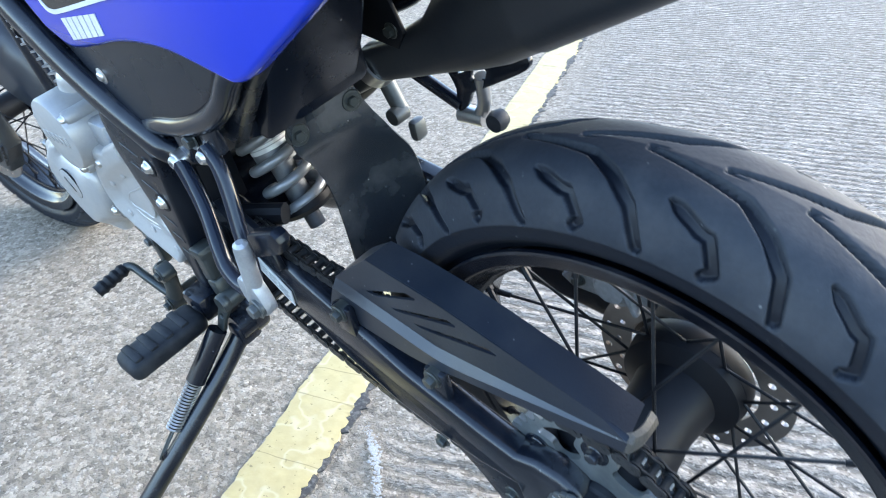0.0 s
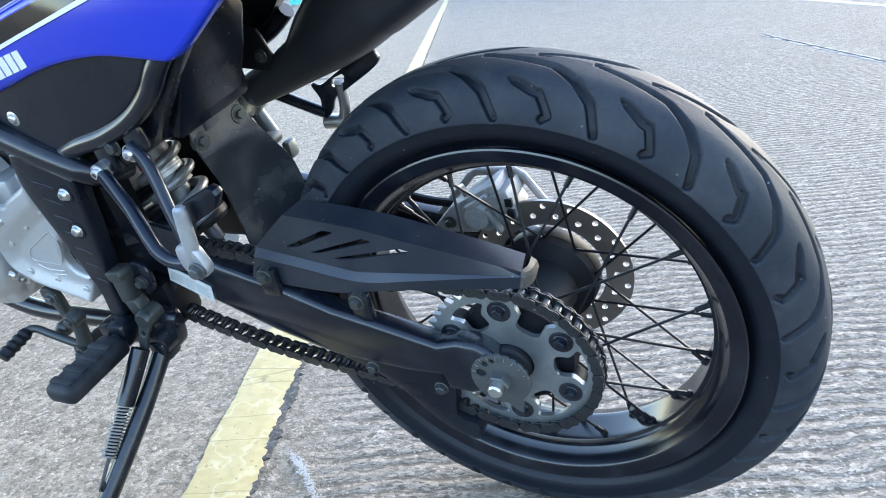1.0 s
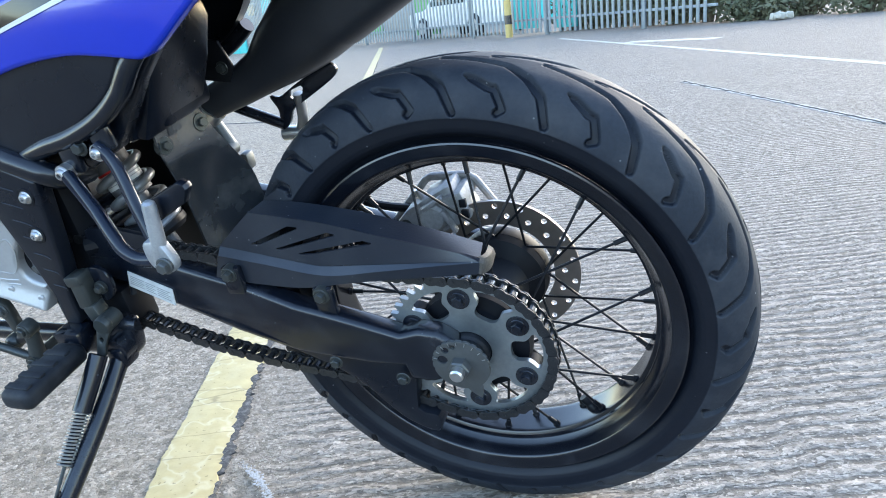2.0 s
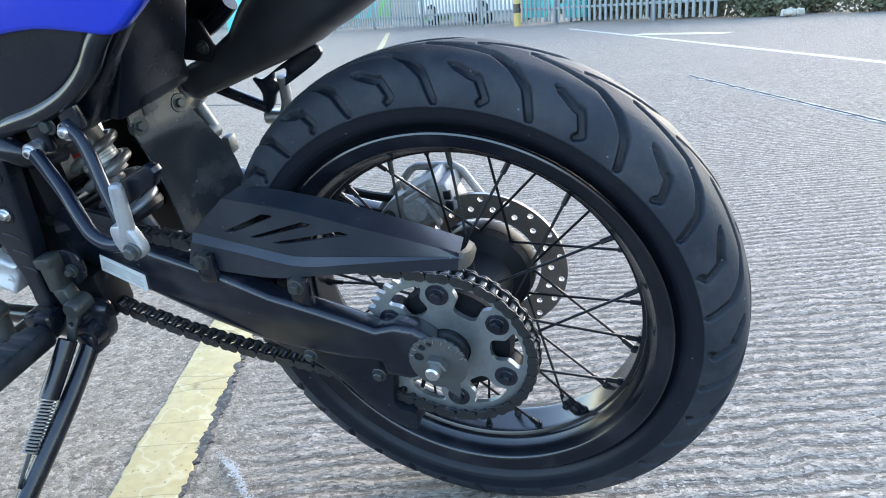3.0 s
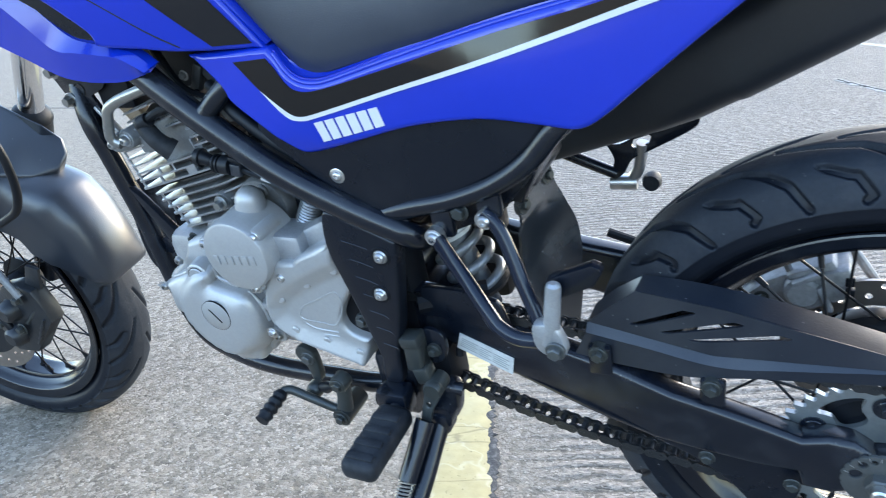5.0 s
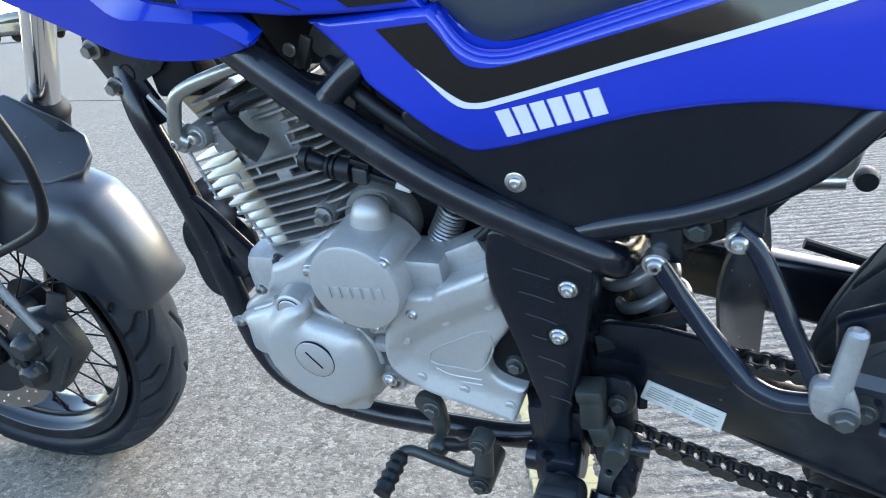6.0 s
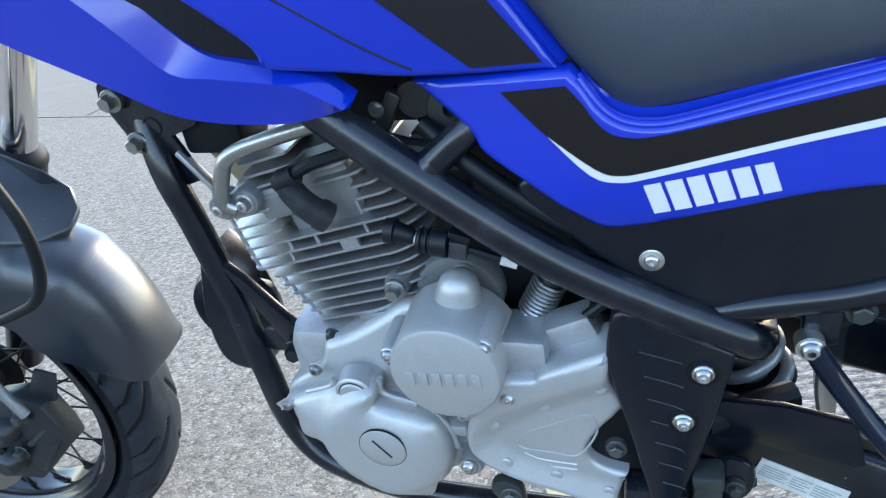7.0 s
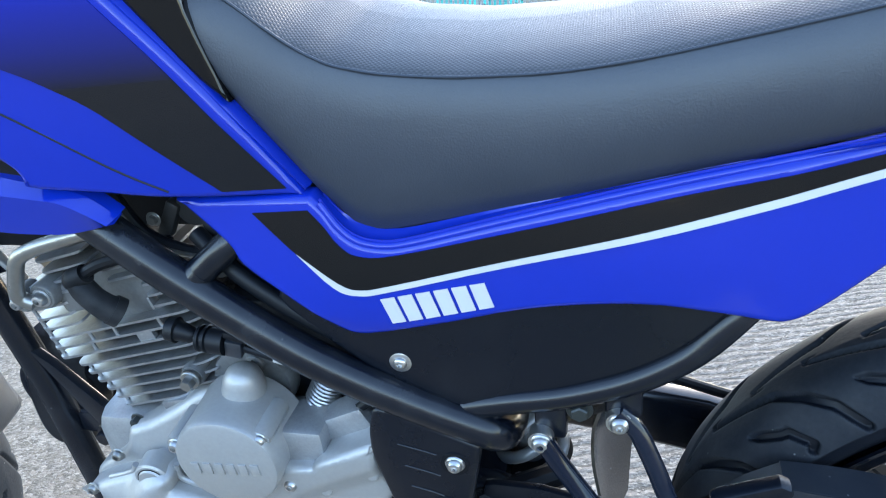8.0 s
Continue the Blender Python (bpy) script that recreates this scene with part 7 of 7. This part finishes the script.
part("head_joint", moved(block((0.0, 0, 0.0765), (0.120, 0.140, 0.005), 0.002), M_CYL), DARK_CAVITY, barrel)
# the head's fins: full ones low down, a pocket for the plug between the upper ones
for k in range(10):
    h = 0.0825 + 0.0104 * k
    y = 0.0905 - 0.0006 * k
    if k < 3:
        part("cooling_fin", moved(fin(-0.0800, 0.098, y), M_CYL @ at((0, 0, h))), FIN, barrel)
    elif k < 8:
        part("cooling_fin", moved(fin(-0.0800 + 0.004 * max(0, k - 4), -0.030 if k < 6 else -0.006, y, back=0.005), M_CYL @ at((0, 0, h))), FIN, barrel)
        part("cooling_fin", moved(fin(0.050 if k < 6 else 0.020, 0.0965 - 0.0095 * (k - 3), y, front=0.004, back=0.016), M_CYL @ at((0, 0, h))), FIN, barrel)
    else:
        part("cooling_fin", moved(fin(-0.045, 0.010, y, back=0.005), M_CYL @ at((0, 0, h))), FIN, barrel)
    if k < 5:
        part("fin_post", fin_post(-0.0755, -0.0830, h + 0.0052), FIN, barrel)
for u, h in ((-0.034, 0.0877), (-0.030, 0.0981), (-0.002, 0.0981), (0.047, 0.0981), (0.068, 0.0877)):
    part("fin_post", fin_post(u, -0.0865, h), FIN, barrel)
part("pocket_web", moved(block((0.051, -0.084, 0.1170), (0.0030, 0.010, 0.0125), 0.001), M_CYL), FIN, barrel)
part("cast_boss", moved(block((0.027, -0.0865, 0.0877), (0.017, 0.0060, 0.0104), 0.001), M_CYL), FIN, barrel)
part("plug_pocket", moved(block((0.012, -0.0660, 0.1270), (0.075, 0.020, 0.055), 0.006), M_CYL), FLANGE, barrel)
part("pipe_boss", moved(join(
    lathe([(0.0001, -0.0030), (0.0112, -0.0030), (0.0125, -0.0010), (0.0130, 0.030), (0.0001, 0.030)], 32, (-0.0417, -0.0930, 0.1488)),
    lathe([(0.0001, -0.0010), (0.0100, -0.0010), (0.0110, 0.0), (0.0110, 0.020), (0.0001, 0.020)], 28, (-0.0700, -0.0930, 0.1490)),
    block((-0.057, -0.0880, 0.1440), (0.036, 0.010, 0.016), 0.003)), M_CYL), FLANGE, barrel)
part("boss_ring", moved(lathe([(0.0070, -0.0010), (0.0086, -0.0010), (0.0086, 0.001), (0.0070, 0.001)], 32, (-0.0417, -0.0962, 0.1488), closed=True), M_CYL), CAST, barrel)
part("head_wall", moved(block((-0.026, -0.0780, 0.1370), (0.030, 0.016, 0.030), 0.005), M_CYL), FLANGE, barrel)
part("foot_flange", moved(block((0, 0, 0.004), (0.115, 0.150, 0.012), 0.004), M_CYL), FLANGE, barrel)
part("foot_bracket", moved(block((0.016, -0.088, 0.0120), (0.030, 0.008, 0.011), 0.002), M_CYL), FIN, barrel)
# long stud with its washer at the cylinder foot, in a cut-out of the fins
part("stud_seat", moved(lathe([(0.0001, -0.002), (0.0100, -0.002), (0.0115, 0.002), (0.0115, 0.030), (0.0001, 0.030)], 28, (0.0500, -0.0900, 0.0400)), M_CYL), FLANGE, barrel)
part("stud_nut", moved(join(lathe([(0.0001, -0.0040), (0.0092, -0.0040), (0.0092, -0.0010), (0.0001, -0.0010)], 28, (0.0500, -0.0920, 0.0400)), bolt((0.0495, -0.0955, 0.0390), 0.0062, 0.008)), M_CYL), PIPE, barrel)
for c in ((-0.8346, -0.0960, 0.6386), (-0.8600, -0.0950, 0.6330), (-0.7897, -0.0930, 0.5009)):
    part("head_bolt", bolt(c, 0.0052, 0.007, "socket" if c[2] > 0.6 else "hex"), STEEL if c[2] > 0.6 else OLIVE, barrel)
part("oil_pipe", tube([(-0.745, -0.094, 0.708), (-0.768, -0.098, 0.703), (-0.800, -0.100, 0.695), (-0.821, -0.101, 0.6885), (-0.836, -0.102, 0.680), (-0.8440, -0.103, 0.664), (-0.8505, -0.103, 0.647), (-0.849, -0.101, 0.6395), (-0.8410, -0.099, 0.6345)], 0.0066, 14, 7), PIPE, barrel, "dull plated oil pipe")
cap = part("spark_plug_cap", join(
    tube([(-0.790, -0.100, 0.6590), (-0.785, -0.101, 0.6520), (-0.778, -0.102, 0.6435), (-0.771, -0.101, 0.6355), (-0.767, -0.099, 0.6310)], 0.0115, 20, 5, radii=(0.0090, 0.0108, 0.0108, 0.0114, 0.0120)),
    tube([(-0.797, -0.100, 0.6570), (-0.790, -0.100, 0.6610), (-0.779, -0.099, 0.6665)], 0.0098, 18, 5, radii=(0.0070, 0.0104, 0.0082))), SOFT_RUBBER, barrel, "black rubber spark plug cap")
part("cap_skirt", tube([(-0.7675, -0.099, 0.6315), (-0.7625, -0.096, 0.6255)], 0.0130, 20), SOFT_RUBBER, cap)
part("plug_lead", tube([(-0.781, -0.099, 0.6660), (-0.768, -0.096, 0.6725), (-0.750, -0.092, 0.6770), (-0.725, -0.088, 0.683), (-0.700, -0.088, 0.692)], 0.0052, 10), CABLE, cap)
conn = part("connector", tube([(-0.7040, -0.118, 0.6285), (-0.6965, -0.118, 0.6275), (-0.6955, -0.118, 0.6272), (-0.6840, -0.119, 0.6240), (-0.6815, -0.119, 0.6232)], 0.010, 16, smooth_path=False, radii=(0.0098, 0.0108, 0.0085, 0.0066, 0.0050)), CABLE, barrel, "black rubber plug connector")
c0, c1 = Vector((-0.6790, -0.119, 0.6215)), Vector((-0.6555, -0.119, 0.6185))
rings = [(0.0, 0.0098), (0.05, 0.0108), (0.13, 0.0108), (0.17, 0.0090), (0.22, 0.0090), (0.26, 0.0108), (0.34, 0.0108), (0.38, 0.0090), (0.43, 0.0090), (0.47, 0.0110), (0.98, 0.0110), (1.0, 0.0090)]
part("ribbed_sleeve", tube([c0.lerp(c1, a) for a, r in rings], 0.010, 20, smooth_path=False, radii=[r for a, r in rings]), CABLE, conn)
part("neck", tube([(-0.6835, -0.119, 0.6240), (-0.6780, -0.119, 0.6215)], 0.0045, 10), LABEL, conn)
part("connector_body", block((-0.6480, -0.119, 0.6155), (0.0145, 0.014, 0.0150), 0.002, pose(0, 0, 0, 0, 10, 0)), FENDER, conn)
part("clip", block((-0.6455, -0.119, 0.6265), (0.0175, 0.012, 0.0060), 0.0015, pose(0, 0, 0, 0, 18, 0)), CABLE, conn)
part("wire", tube([(-0.641, -0.119, 0.6135), (-0.628, -0.119, 0.6090), (-0.612, -0.118, 0.604), (-0.59, -0.11, 0.60)], 0.0036, 10), CABLE, conn)
part("wire_end", tube([(-0.6175, -0.1190, 0.6058), (-0.6055, -0.1185, 0.6020)], 0.0042, 10), WHITE, conn)

# bits in the dark between engine and frame; most are near black, shade put into the colour
carb = part("carburettor", join(lathe([(0.0001, -0.03), (0.030, -0.03), (0.032, -0.02), (0.032, 0.04), (0.0001, 0.04)], 28, (-0.660, -0.020, 0.690)), block((-0.645, -0.02, 0.665), (0.08, 0.07, 0.07), 0.012)), DARK_CAVITY, bike, "grey carburettor darkened for the shadow under the tank")
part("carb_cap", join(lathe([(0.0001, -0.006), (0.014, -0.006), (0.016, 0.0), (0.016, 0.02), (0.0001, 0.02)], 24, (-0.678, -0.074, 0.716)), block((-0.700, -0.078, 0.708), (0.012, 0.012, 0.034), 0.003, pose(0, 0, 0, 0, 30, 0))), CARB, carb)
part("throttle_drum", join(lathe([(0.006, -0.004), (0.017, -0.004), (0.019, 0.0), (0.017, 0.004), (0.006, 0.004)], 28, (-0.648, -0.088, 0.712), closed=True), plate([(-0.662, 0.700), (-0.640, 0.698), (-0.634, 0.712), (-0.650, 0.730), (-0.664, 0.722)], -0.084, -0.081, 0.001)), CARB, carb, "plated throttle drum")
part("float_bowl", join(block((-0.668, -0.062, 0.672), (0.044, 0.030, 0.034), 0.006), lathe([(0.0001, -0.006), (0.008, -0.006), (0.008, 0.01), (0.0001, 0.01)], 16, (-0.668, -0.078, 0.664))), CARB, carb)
part("carb_screw", bolt((-0.655, -0.086, 0.690), 0.0042, 0.004), PIPE, carb)
part("carb_screw", bolt((-0.702, -0.096, 0.716), 0.0042, 0.004), PIPE, carb)
part("cable_hose", tube([(-0.745, -0.085, 0.745), (-0.720, -0.092, 0.705), (-0.690, -0.095, 0.690), (-0.660, -0.098, 0.690), (-0.62, -0.095, 0.715)], 0.0055, 10), CABLE, carb)
part("bright_bracket", tube([(-0.735, -0.098, 0.730), (-0.705, -0.100, 0.695), (-0.665, -0.103, 0.687)], 0.0022, 8), PIPE, carb)
# plain dark block added to fill the shaded gap under the tank
part("shade_block_under_tank", block((-0.735, 0.0, 0.728), (0.170, 0.130, 0.080), 0.015), DARK_CAVITY, bike)
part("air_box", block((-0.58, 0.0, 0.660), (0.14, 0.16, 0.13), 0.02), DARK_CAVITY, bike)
part("breather_hose", tube([(-0.585, -0.075, 0.565), (-0.598, -0.082, 0.545), (-0.612, -0.085, 0.520), (-0.615, -0.085, 0.500)], 0.0125, 14, 5), CABLE, bike)
hc = [Vector((-0.588, -0.078, 0.563)).lerp(Vector((-0.604, -0.084, 0.533)), t / 140) + 0.0138 * (math.cos(2 * math.pi * 9 * t / 140) * Vector((0.9, 0, -0.4)) + math.sin(2 * math.pi * 9 * t / 140) * Vector((0, 1, 0))) for t in range(141)]
part("wound_spring", tube(hc, 0.0014, 6, smooth_path=False), STEEL, bike)
part("fuel_hose", tube([(-0.545, -0.105, 0.560), (-0.575, -0.108, 0.535), (-0.605, -0.105, 0.512)], 0.0045, 10), CABLE, bike)
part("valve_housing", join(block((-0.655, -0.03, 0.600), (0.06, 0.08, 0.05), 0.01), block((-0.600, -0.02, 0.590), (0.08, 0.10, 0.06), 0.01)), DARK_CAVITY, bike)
# plain dark blocks added where only shade shows behind the engine
part("shade_block_behind_engine", join(block((-0.585, 0.0, 0.545), (0.13, 0.13, 0.09), 0.012), block((-0.640, 0.02, 0.615), (0.12, 0.12, 0.07), 0.012)), DARK_CAVITY, bike)
part("gasket", block((-0.660, -0.060, 0.595), (0.050, 0.004, 0.035), 0.001), TAN, bike)
part("horn", lathe([(0.0001, -0.022), (0.030, -0.022), (0.050, -0.012), (0.055, 0.0), (0.050, 0.012), (0.0001, 0.016)], 36, (-0.965, 0.010, 0.445)), BLACK_PLASTIC, bike, "black disc horn")
part("front_shield", plate([tuple(q) for q in curve([(-0.955, 0.538), (-0.975, 0.490), (-0.983, 0.445), (-0.981, 0.403), (-0.962, 0.385), (-0.930, 0.385), (-0.918, 0.410), (-0.925, 0.480)], 4, True)], -0.030, 0.030, 0.012, seg=3), BLACK_PLASTIC, bike, "black plastic shield in front of the engine")
part("bracket_clip", block((-0.902, -0.055, 0.648), (0.006, 0.010, 0.048), 0.002, pose(0, 0, 0, 0, -35, 0)), CAST, bike)
part("coil_box", block((-0.882, -0.025, 0.690), (0.060, 0.05, 0.060), 0.006), DARK_CAVITY, bike)
part("tan_pad", block((-0.875, -0.030, 0.650), (0.028, 0.02, 0.060), 0.004, pose(0, 0, 0, 0, -35, 0)), TAN, bike)

# ---- front end ----
FX, FR, RAKE = -1.418, 0.2935, 0.54
FC = (FX, 0, FR)
STEER = Matrix.Translation((FX - 0.0073, -0.0192, 0)) @ Matrix.Rotation(radians(7.2), 4, "Z") @ Matrix.Translation((-FX, 0, 0))
front_wheel = part("front_wheel", lathe([(0.012, -0.055), (0.040, -0.052), (0.045, -0.040), (0.026, -0.030), (0.024, 0.03), (0.045, 0.040), (0.040, 0.052), (0.012, 0.055)], 40, FC), DARK_CAVITY, bike, "black spoked front wheel")
front_wheel.matrix_local = STEER
FL = [(0, -0.052), (5, -0.040), (11, -0.026), (19, -0.010)]
FS = [(10, -0.053), (11, -0.046), (16, -0.034)]
ft = part("tyre", tyre_mesh(0.2915, 0.0531, 0.2285, [FL], [FS], 18, 720, 84, 0.2, 0.0045), RUBBER, front_wheel, "black road tyre with curved grooves")
ft.location = FC
frp = [(r, y * 0.92) for r, y in rim_prof]
part("rim", lathe(frp, 128, FC, closed=True), BLACK_RIM, front_wheel, "gloss black alloy rim")
spoke_set(front_wheel, 0.036, 0.044, 0.1960, 0.006, 36, FC)
fdh = [ring_poly(0, 0, 0.086, 48)]
for k in range(40):
    a = 2 * math.pi * k / 40
    fdh.append(ring_poly((0.106 + 0.008 * ((k % 3) - 1)) * math.cos(a), (0.106 + 0.008 * ((k % 3) - 1)) * math.sin(a), 0.0038, 8))
part("brake_disc", moved(plate(ring_poly(0, 0, 0.124, 96), -0.078, -0.0745, 0.0, fdh), at(FC)), DISC, front_wheel, "drilled steel brake disc")
part("disc_carrier", lathe([(0.04, -0.058), (0.088, -0.074), (0.088, -0.079), (0.04, -0.064)], 40, FC, closed=True), DARK_CAVITY, front_wheel)

for y, shift in ((-0.083, 0.020), (0.075, 0.0)):
    fork_x = lambda z: -1.2526 + shift + RAKE * (z - 0.607)
    lean_in = Vector((0, 1, 0)).rotation_difference(Vector((RAKE, 0, 1)).normalized()).to_matrix().to_4x4()
    fk = part("fork_leg", tube([(fork_x(0.27), y, 0.27), (fork_x(0.58), y, 0.58)], 0.0255, 24), BLACK_PAINT, bike, "black fork leg with a chrome upper tube")
    part("fork_tube", tube([(fork_x(0.57), y, 0.57), (fork_x(0.98), y, 0.98)], 0.0205, 28), CHROME, fk, "bright chrome fork tube")
    part("dust_seal", moved(lathe([(0.018, 0.010), (0.0215, 0.008), (0.0290, 0.001), (0.0320, -0.006), (0.0322, -0.012), (0.0300, -0.016), (0.0310, -0.020), (0.0305, -0.062), (0.018, -0.062)], 32, closed=True), at((fork_x(0.612), y, 0.612)) @ lean_in), SOFT_RUBBER, fk)


def fender():
    """The front mudguard: an arched shell with turned down sides."""
    rows = []
    for a in np.linspace(9.5, 118, 86):
        r = float(np.interp(a, [9.5, 10.5, 13, 16, 21.6, 30, 38, 43, 48, 118], [0.3260, 0.3330, 0.3385, 0.3430, 0.3490, 0.3560, 0.3580, 0.348, 0.336, 0.330]))
        w = float(np.interp(a, [9.5, 11.5, 17, 32, 45, 80, 118], [0.046, 0.058, 0.064, 0.066, 0.066, 0.064, 0.055]))
        deep = float(np.interp(a, [9.5, 10.5, 12, 17, 23.8, 31, 45, 70, 118], [0.006, 0.014, 0.032, 0.062, 0.100, 0.120, 0.110, 0.075, 0.055]))
        ca, sa = math.cos(radians(a)), math.sin(radians(a))
        row = []
        f = min(1.0, deep / 0.056)
        for u, dr in ((-1.0, -deep), (-1.0, -0.75 * deep), (-0.99, -0.035 * f - 0.4 * max(0.0, deep - 0.056)), (-0.93, -0.019 * f), (-0.66, -0.007 * f), (-0.33, -0.001), (0, 0.0), (0.33, -0.0035 * f), (0.66, -0.0125 * f), (0.93, -0.030 * f), (0.99, -0.046 * f), (1.0, -0.062 * f)):
            row.append((FX + (r + dr) * ca, u * w, FR + (r + dr) * sa))
        rows.append(row)
    bm = strip(rows)
    bmesh.ops.recalc_face_normals(bm, faces=bm.faces)
    bmesh.ops.solidify(bm, geom=bm.faces[:], thickness=0.003)
    return bm


fend = part("front_mudguard", fender(), FENDER, bike, "black plastic front mudguard with a raised hood", smooth=75)
fend.matrix_local = STEER


def fork_hood():
    """The raised hood of the mudguard between the fork legs: a flat top with a bevelled rim."""
    P = lambda a, r, y: (FX + r * math.cos(radians(a)), y, FR + r * math.sin(radians(a)))
    top = [P(52, 0.391, 0.030), P(47, 0.384, 0.041), P(43.5, 0.373, 0.028), P(42.3, 0.360, 0.004), P(45.5, 0.340, -0.026), P(52, 0.330, -0.050), P(66, 0.335, -0.058), P(72, 0.350, 0.0), P(66, 0.380, 0.045)]
    bm = bmesh.new()
    up = [bm.verts.new(q) for q in top]
    mid = Vector((sum(q[0] for q in top) / len(top), 0, sum(q[2] for q in top) / len(top)))
    low = [bm.verts.new(mid + (Vector(q) - mid) * 1.06 + (Vector((FX, q[1], FR)) - Vector(q)).normalized() * 0.040) for q in top]
    bm.faces.new(up)
    for i in range(len(up)):
        j = (i + 1) % len(up)
        bm.faces.new((up[i], up[j], low[j], low[i]))
    bmesh.ops.recalc_face_normals(bm, faces=bm.faces)
    bmesh.ops.bevel(bm, geom=[e for e in bm.edges if len(e.link_faces) == 2 and e.calc_face_angle(0) > 0.25], offset=0.0045, segments=3, affect="EDGES", profile=0.5, clamp_overlap=True)
    return bm


part("fork_hood", fork_hood(), FENDER, fend, smooth=30)
CAL = [(-1.205, 0.395), (-1.172, 0.384), (-1.160, 0.350), (-1.159, 0.325), (-1.196, 0.293), (-1.240, 0.252), (-1.296, 0.247), (-1.312, 0.290), (-1.288, 0.350), (-1.245, 0.386)]
fcal = part("front_caliper", join(plate(CAL, -0.118, -0.088, 0.005), plate([(-1.171, 0.427), (-1.144, 0.4216), (-1.164, 0.381), (-1.205, 0.378)], -0.104, -0.098, 0.0015)), CALIPER_BLACK, bike, "black cast front brake caliper with bolts")
for x, z in ((-1.243, 0.343), (-1.262, 0.290)):
    part("piston_housing", lathe([(0.0001, -0.020), (0.012, -0.020), (0.0165, -0.016), (0.019, -0.006), (0.022, 0.006), (0.0001, 0.006)], 28, (x, -0.118, z)), CALIPER_BLACK, fcal)
for k in range(4):
    part("cooling_rib", block((-1.180 - 0.010 * k, -0.112, 0.322 - 0.012 * k), (0.004, 0.020, 0.030), 0.001, pose(0, 0, 0, 0, 45, 0)), CALIPER_BLACK, fcal)
for x, z in ((-1.2334, 0.3093), (-1.2796, 0.3152), (-1.200, 0.372)):
    part("caliper_bolt", bolt((x, -0.124, z), 0.0072, 0.008), OLIVE, fcal)
part("pad_pin", tube([(-1.178, -0.114, 0.352), (-1.222, -0.118, 0.318)], 0.0035, 10), OLIVE, fcal)
part("speed_cable", tube([(-1.235, -0.125, 0.490), (-1.2106, -0.130, 0.4482), (-1.1803, -0.130, 0.3834)], 0.0060, 12), FLANGE, fcal, "grey cable sheath")
part("brake_hose", tube([(-1.100, -0.112, 0.760), (-1.0735, -0.115, 0.675), (-1.0619, -0.115, 0.625), (-1.0690, -0.115, 0.575), (-1.0915, -0.115, 0.5398), (-1.1277, -0.115, 0.5203), (-1.196, -0.115, 0.494), (-1.300, -0.112, 0.455)], 0.0062, 12, 7), CABLE, fcal, "black brake hose")
part("lower_hose", tube([(-1.345, -0.105, 0.385), (-1.300, -0.118, 0.355), (-1.272, -0.125, 0.325), (-1.262, -0.125, 0.300)], 0.0062, 12, 6), CABLE, fcal)
part("steering_stem", join(block((-1.10, 0, 0.90), (0.09, 0.26, 0.035), 0.010), tube([(-1.04, 0, 0.80), (-1.10, 0, 0.94)], 0.02, 14)), BLACK_PAINT, bike)
part("handlebar", tube([(-1.00, -0.38, 1.06), (-1.05, -0.20, 1.05), (-1.10, -0.05, 0.98), (-1.10, 0.05, 0.98), (-1.05, 0.20, 1.05), (-1.00, 0.38, 1.06)], 0.011, 12), BLACK_PAINT, bike, "black handlebar")
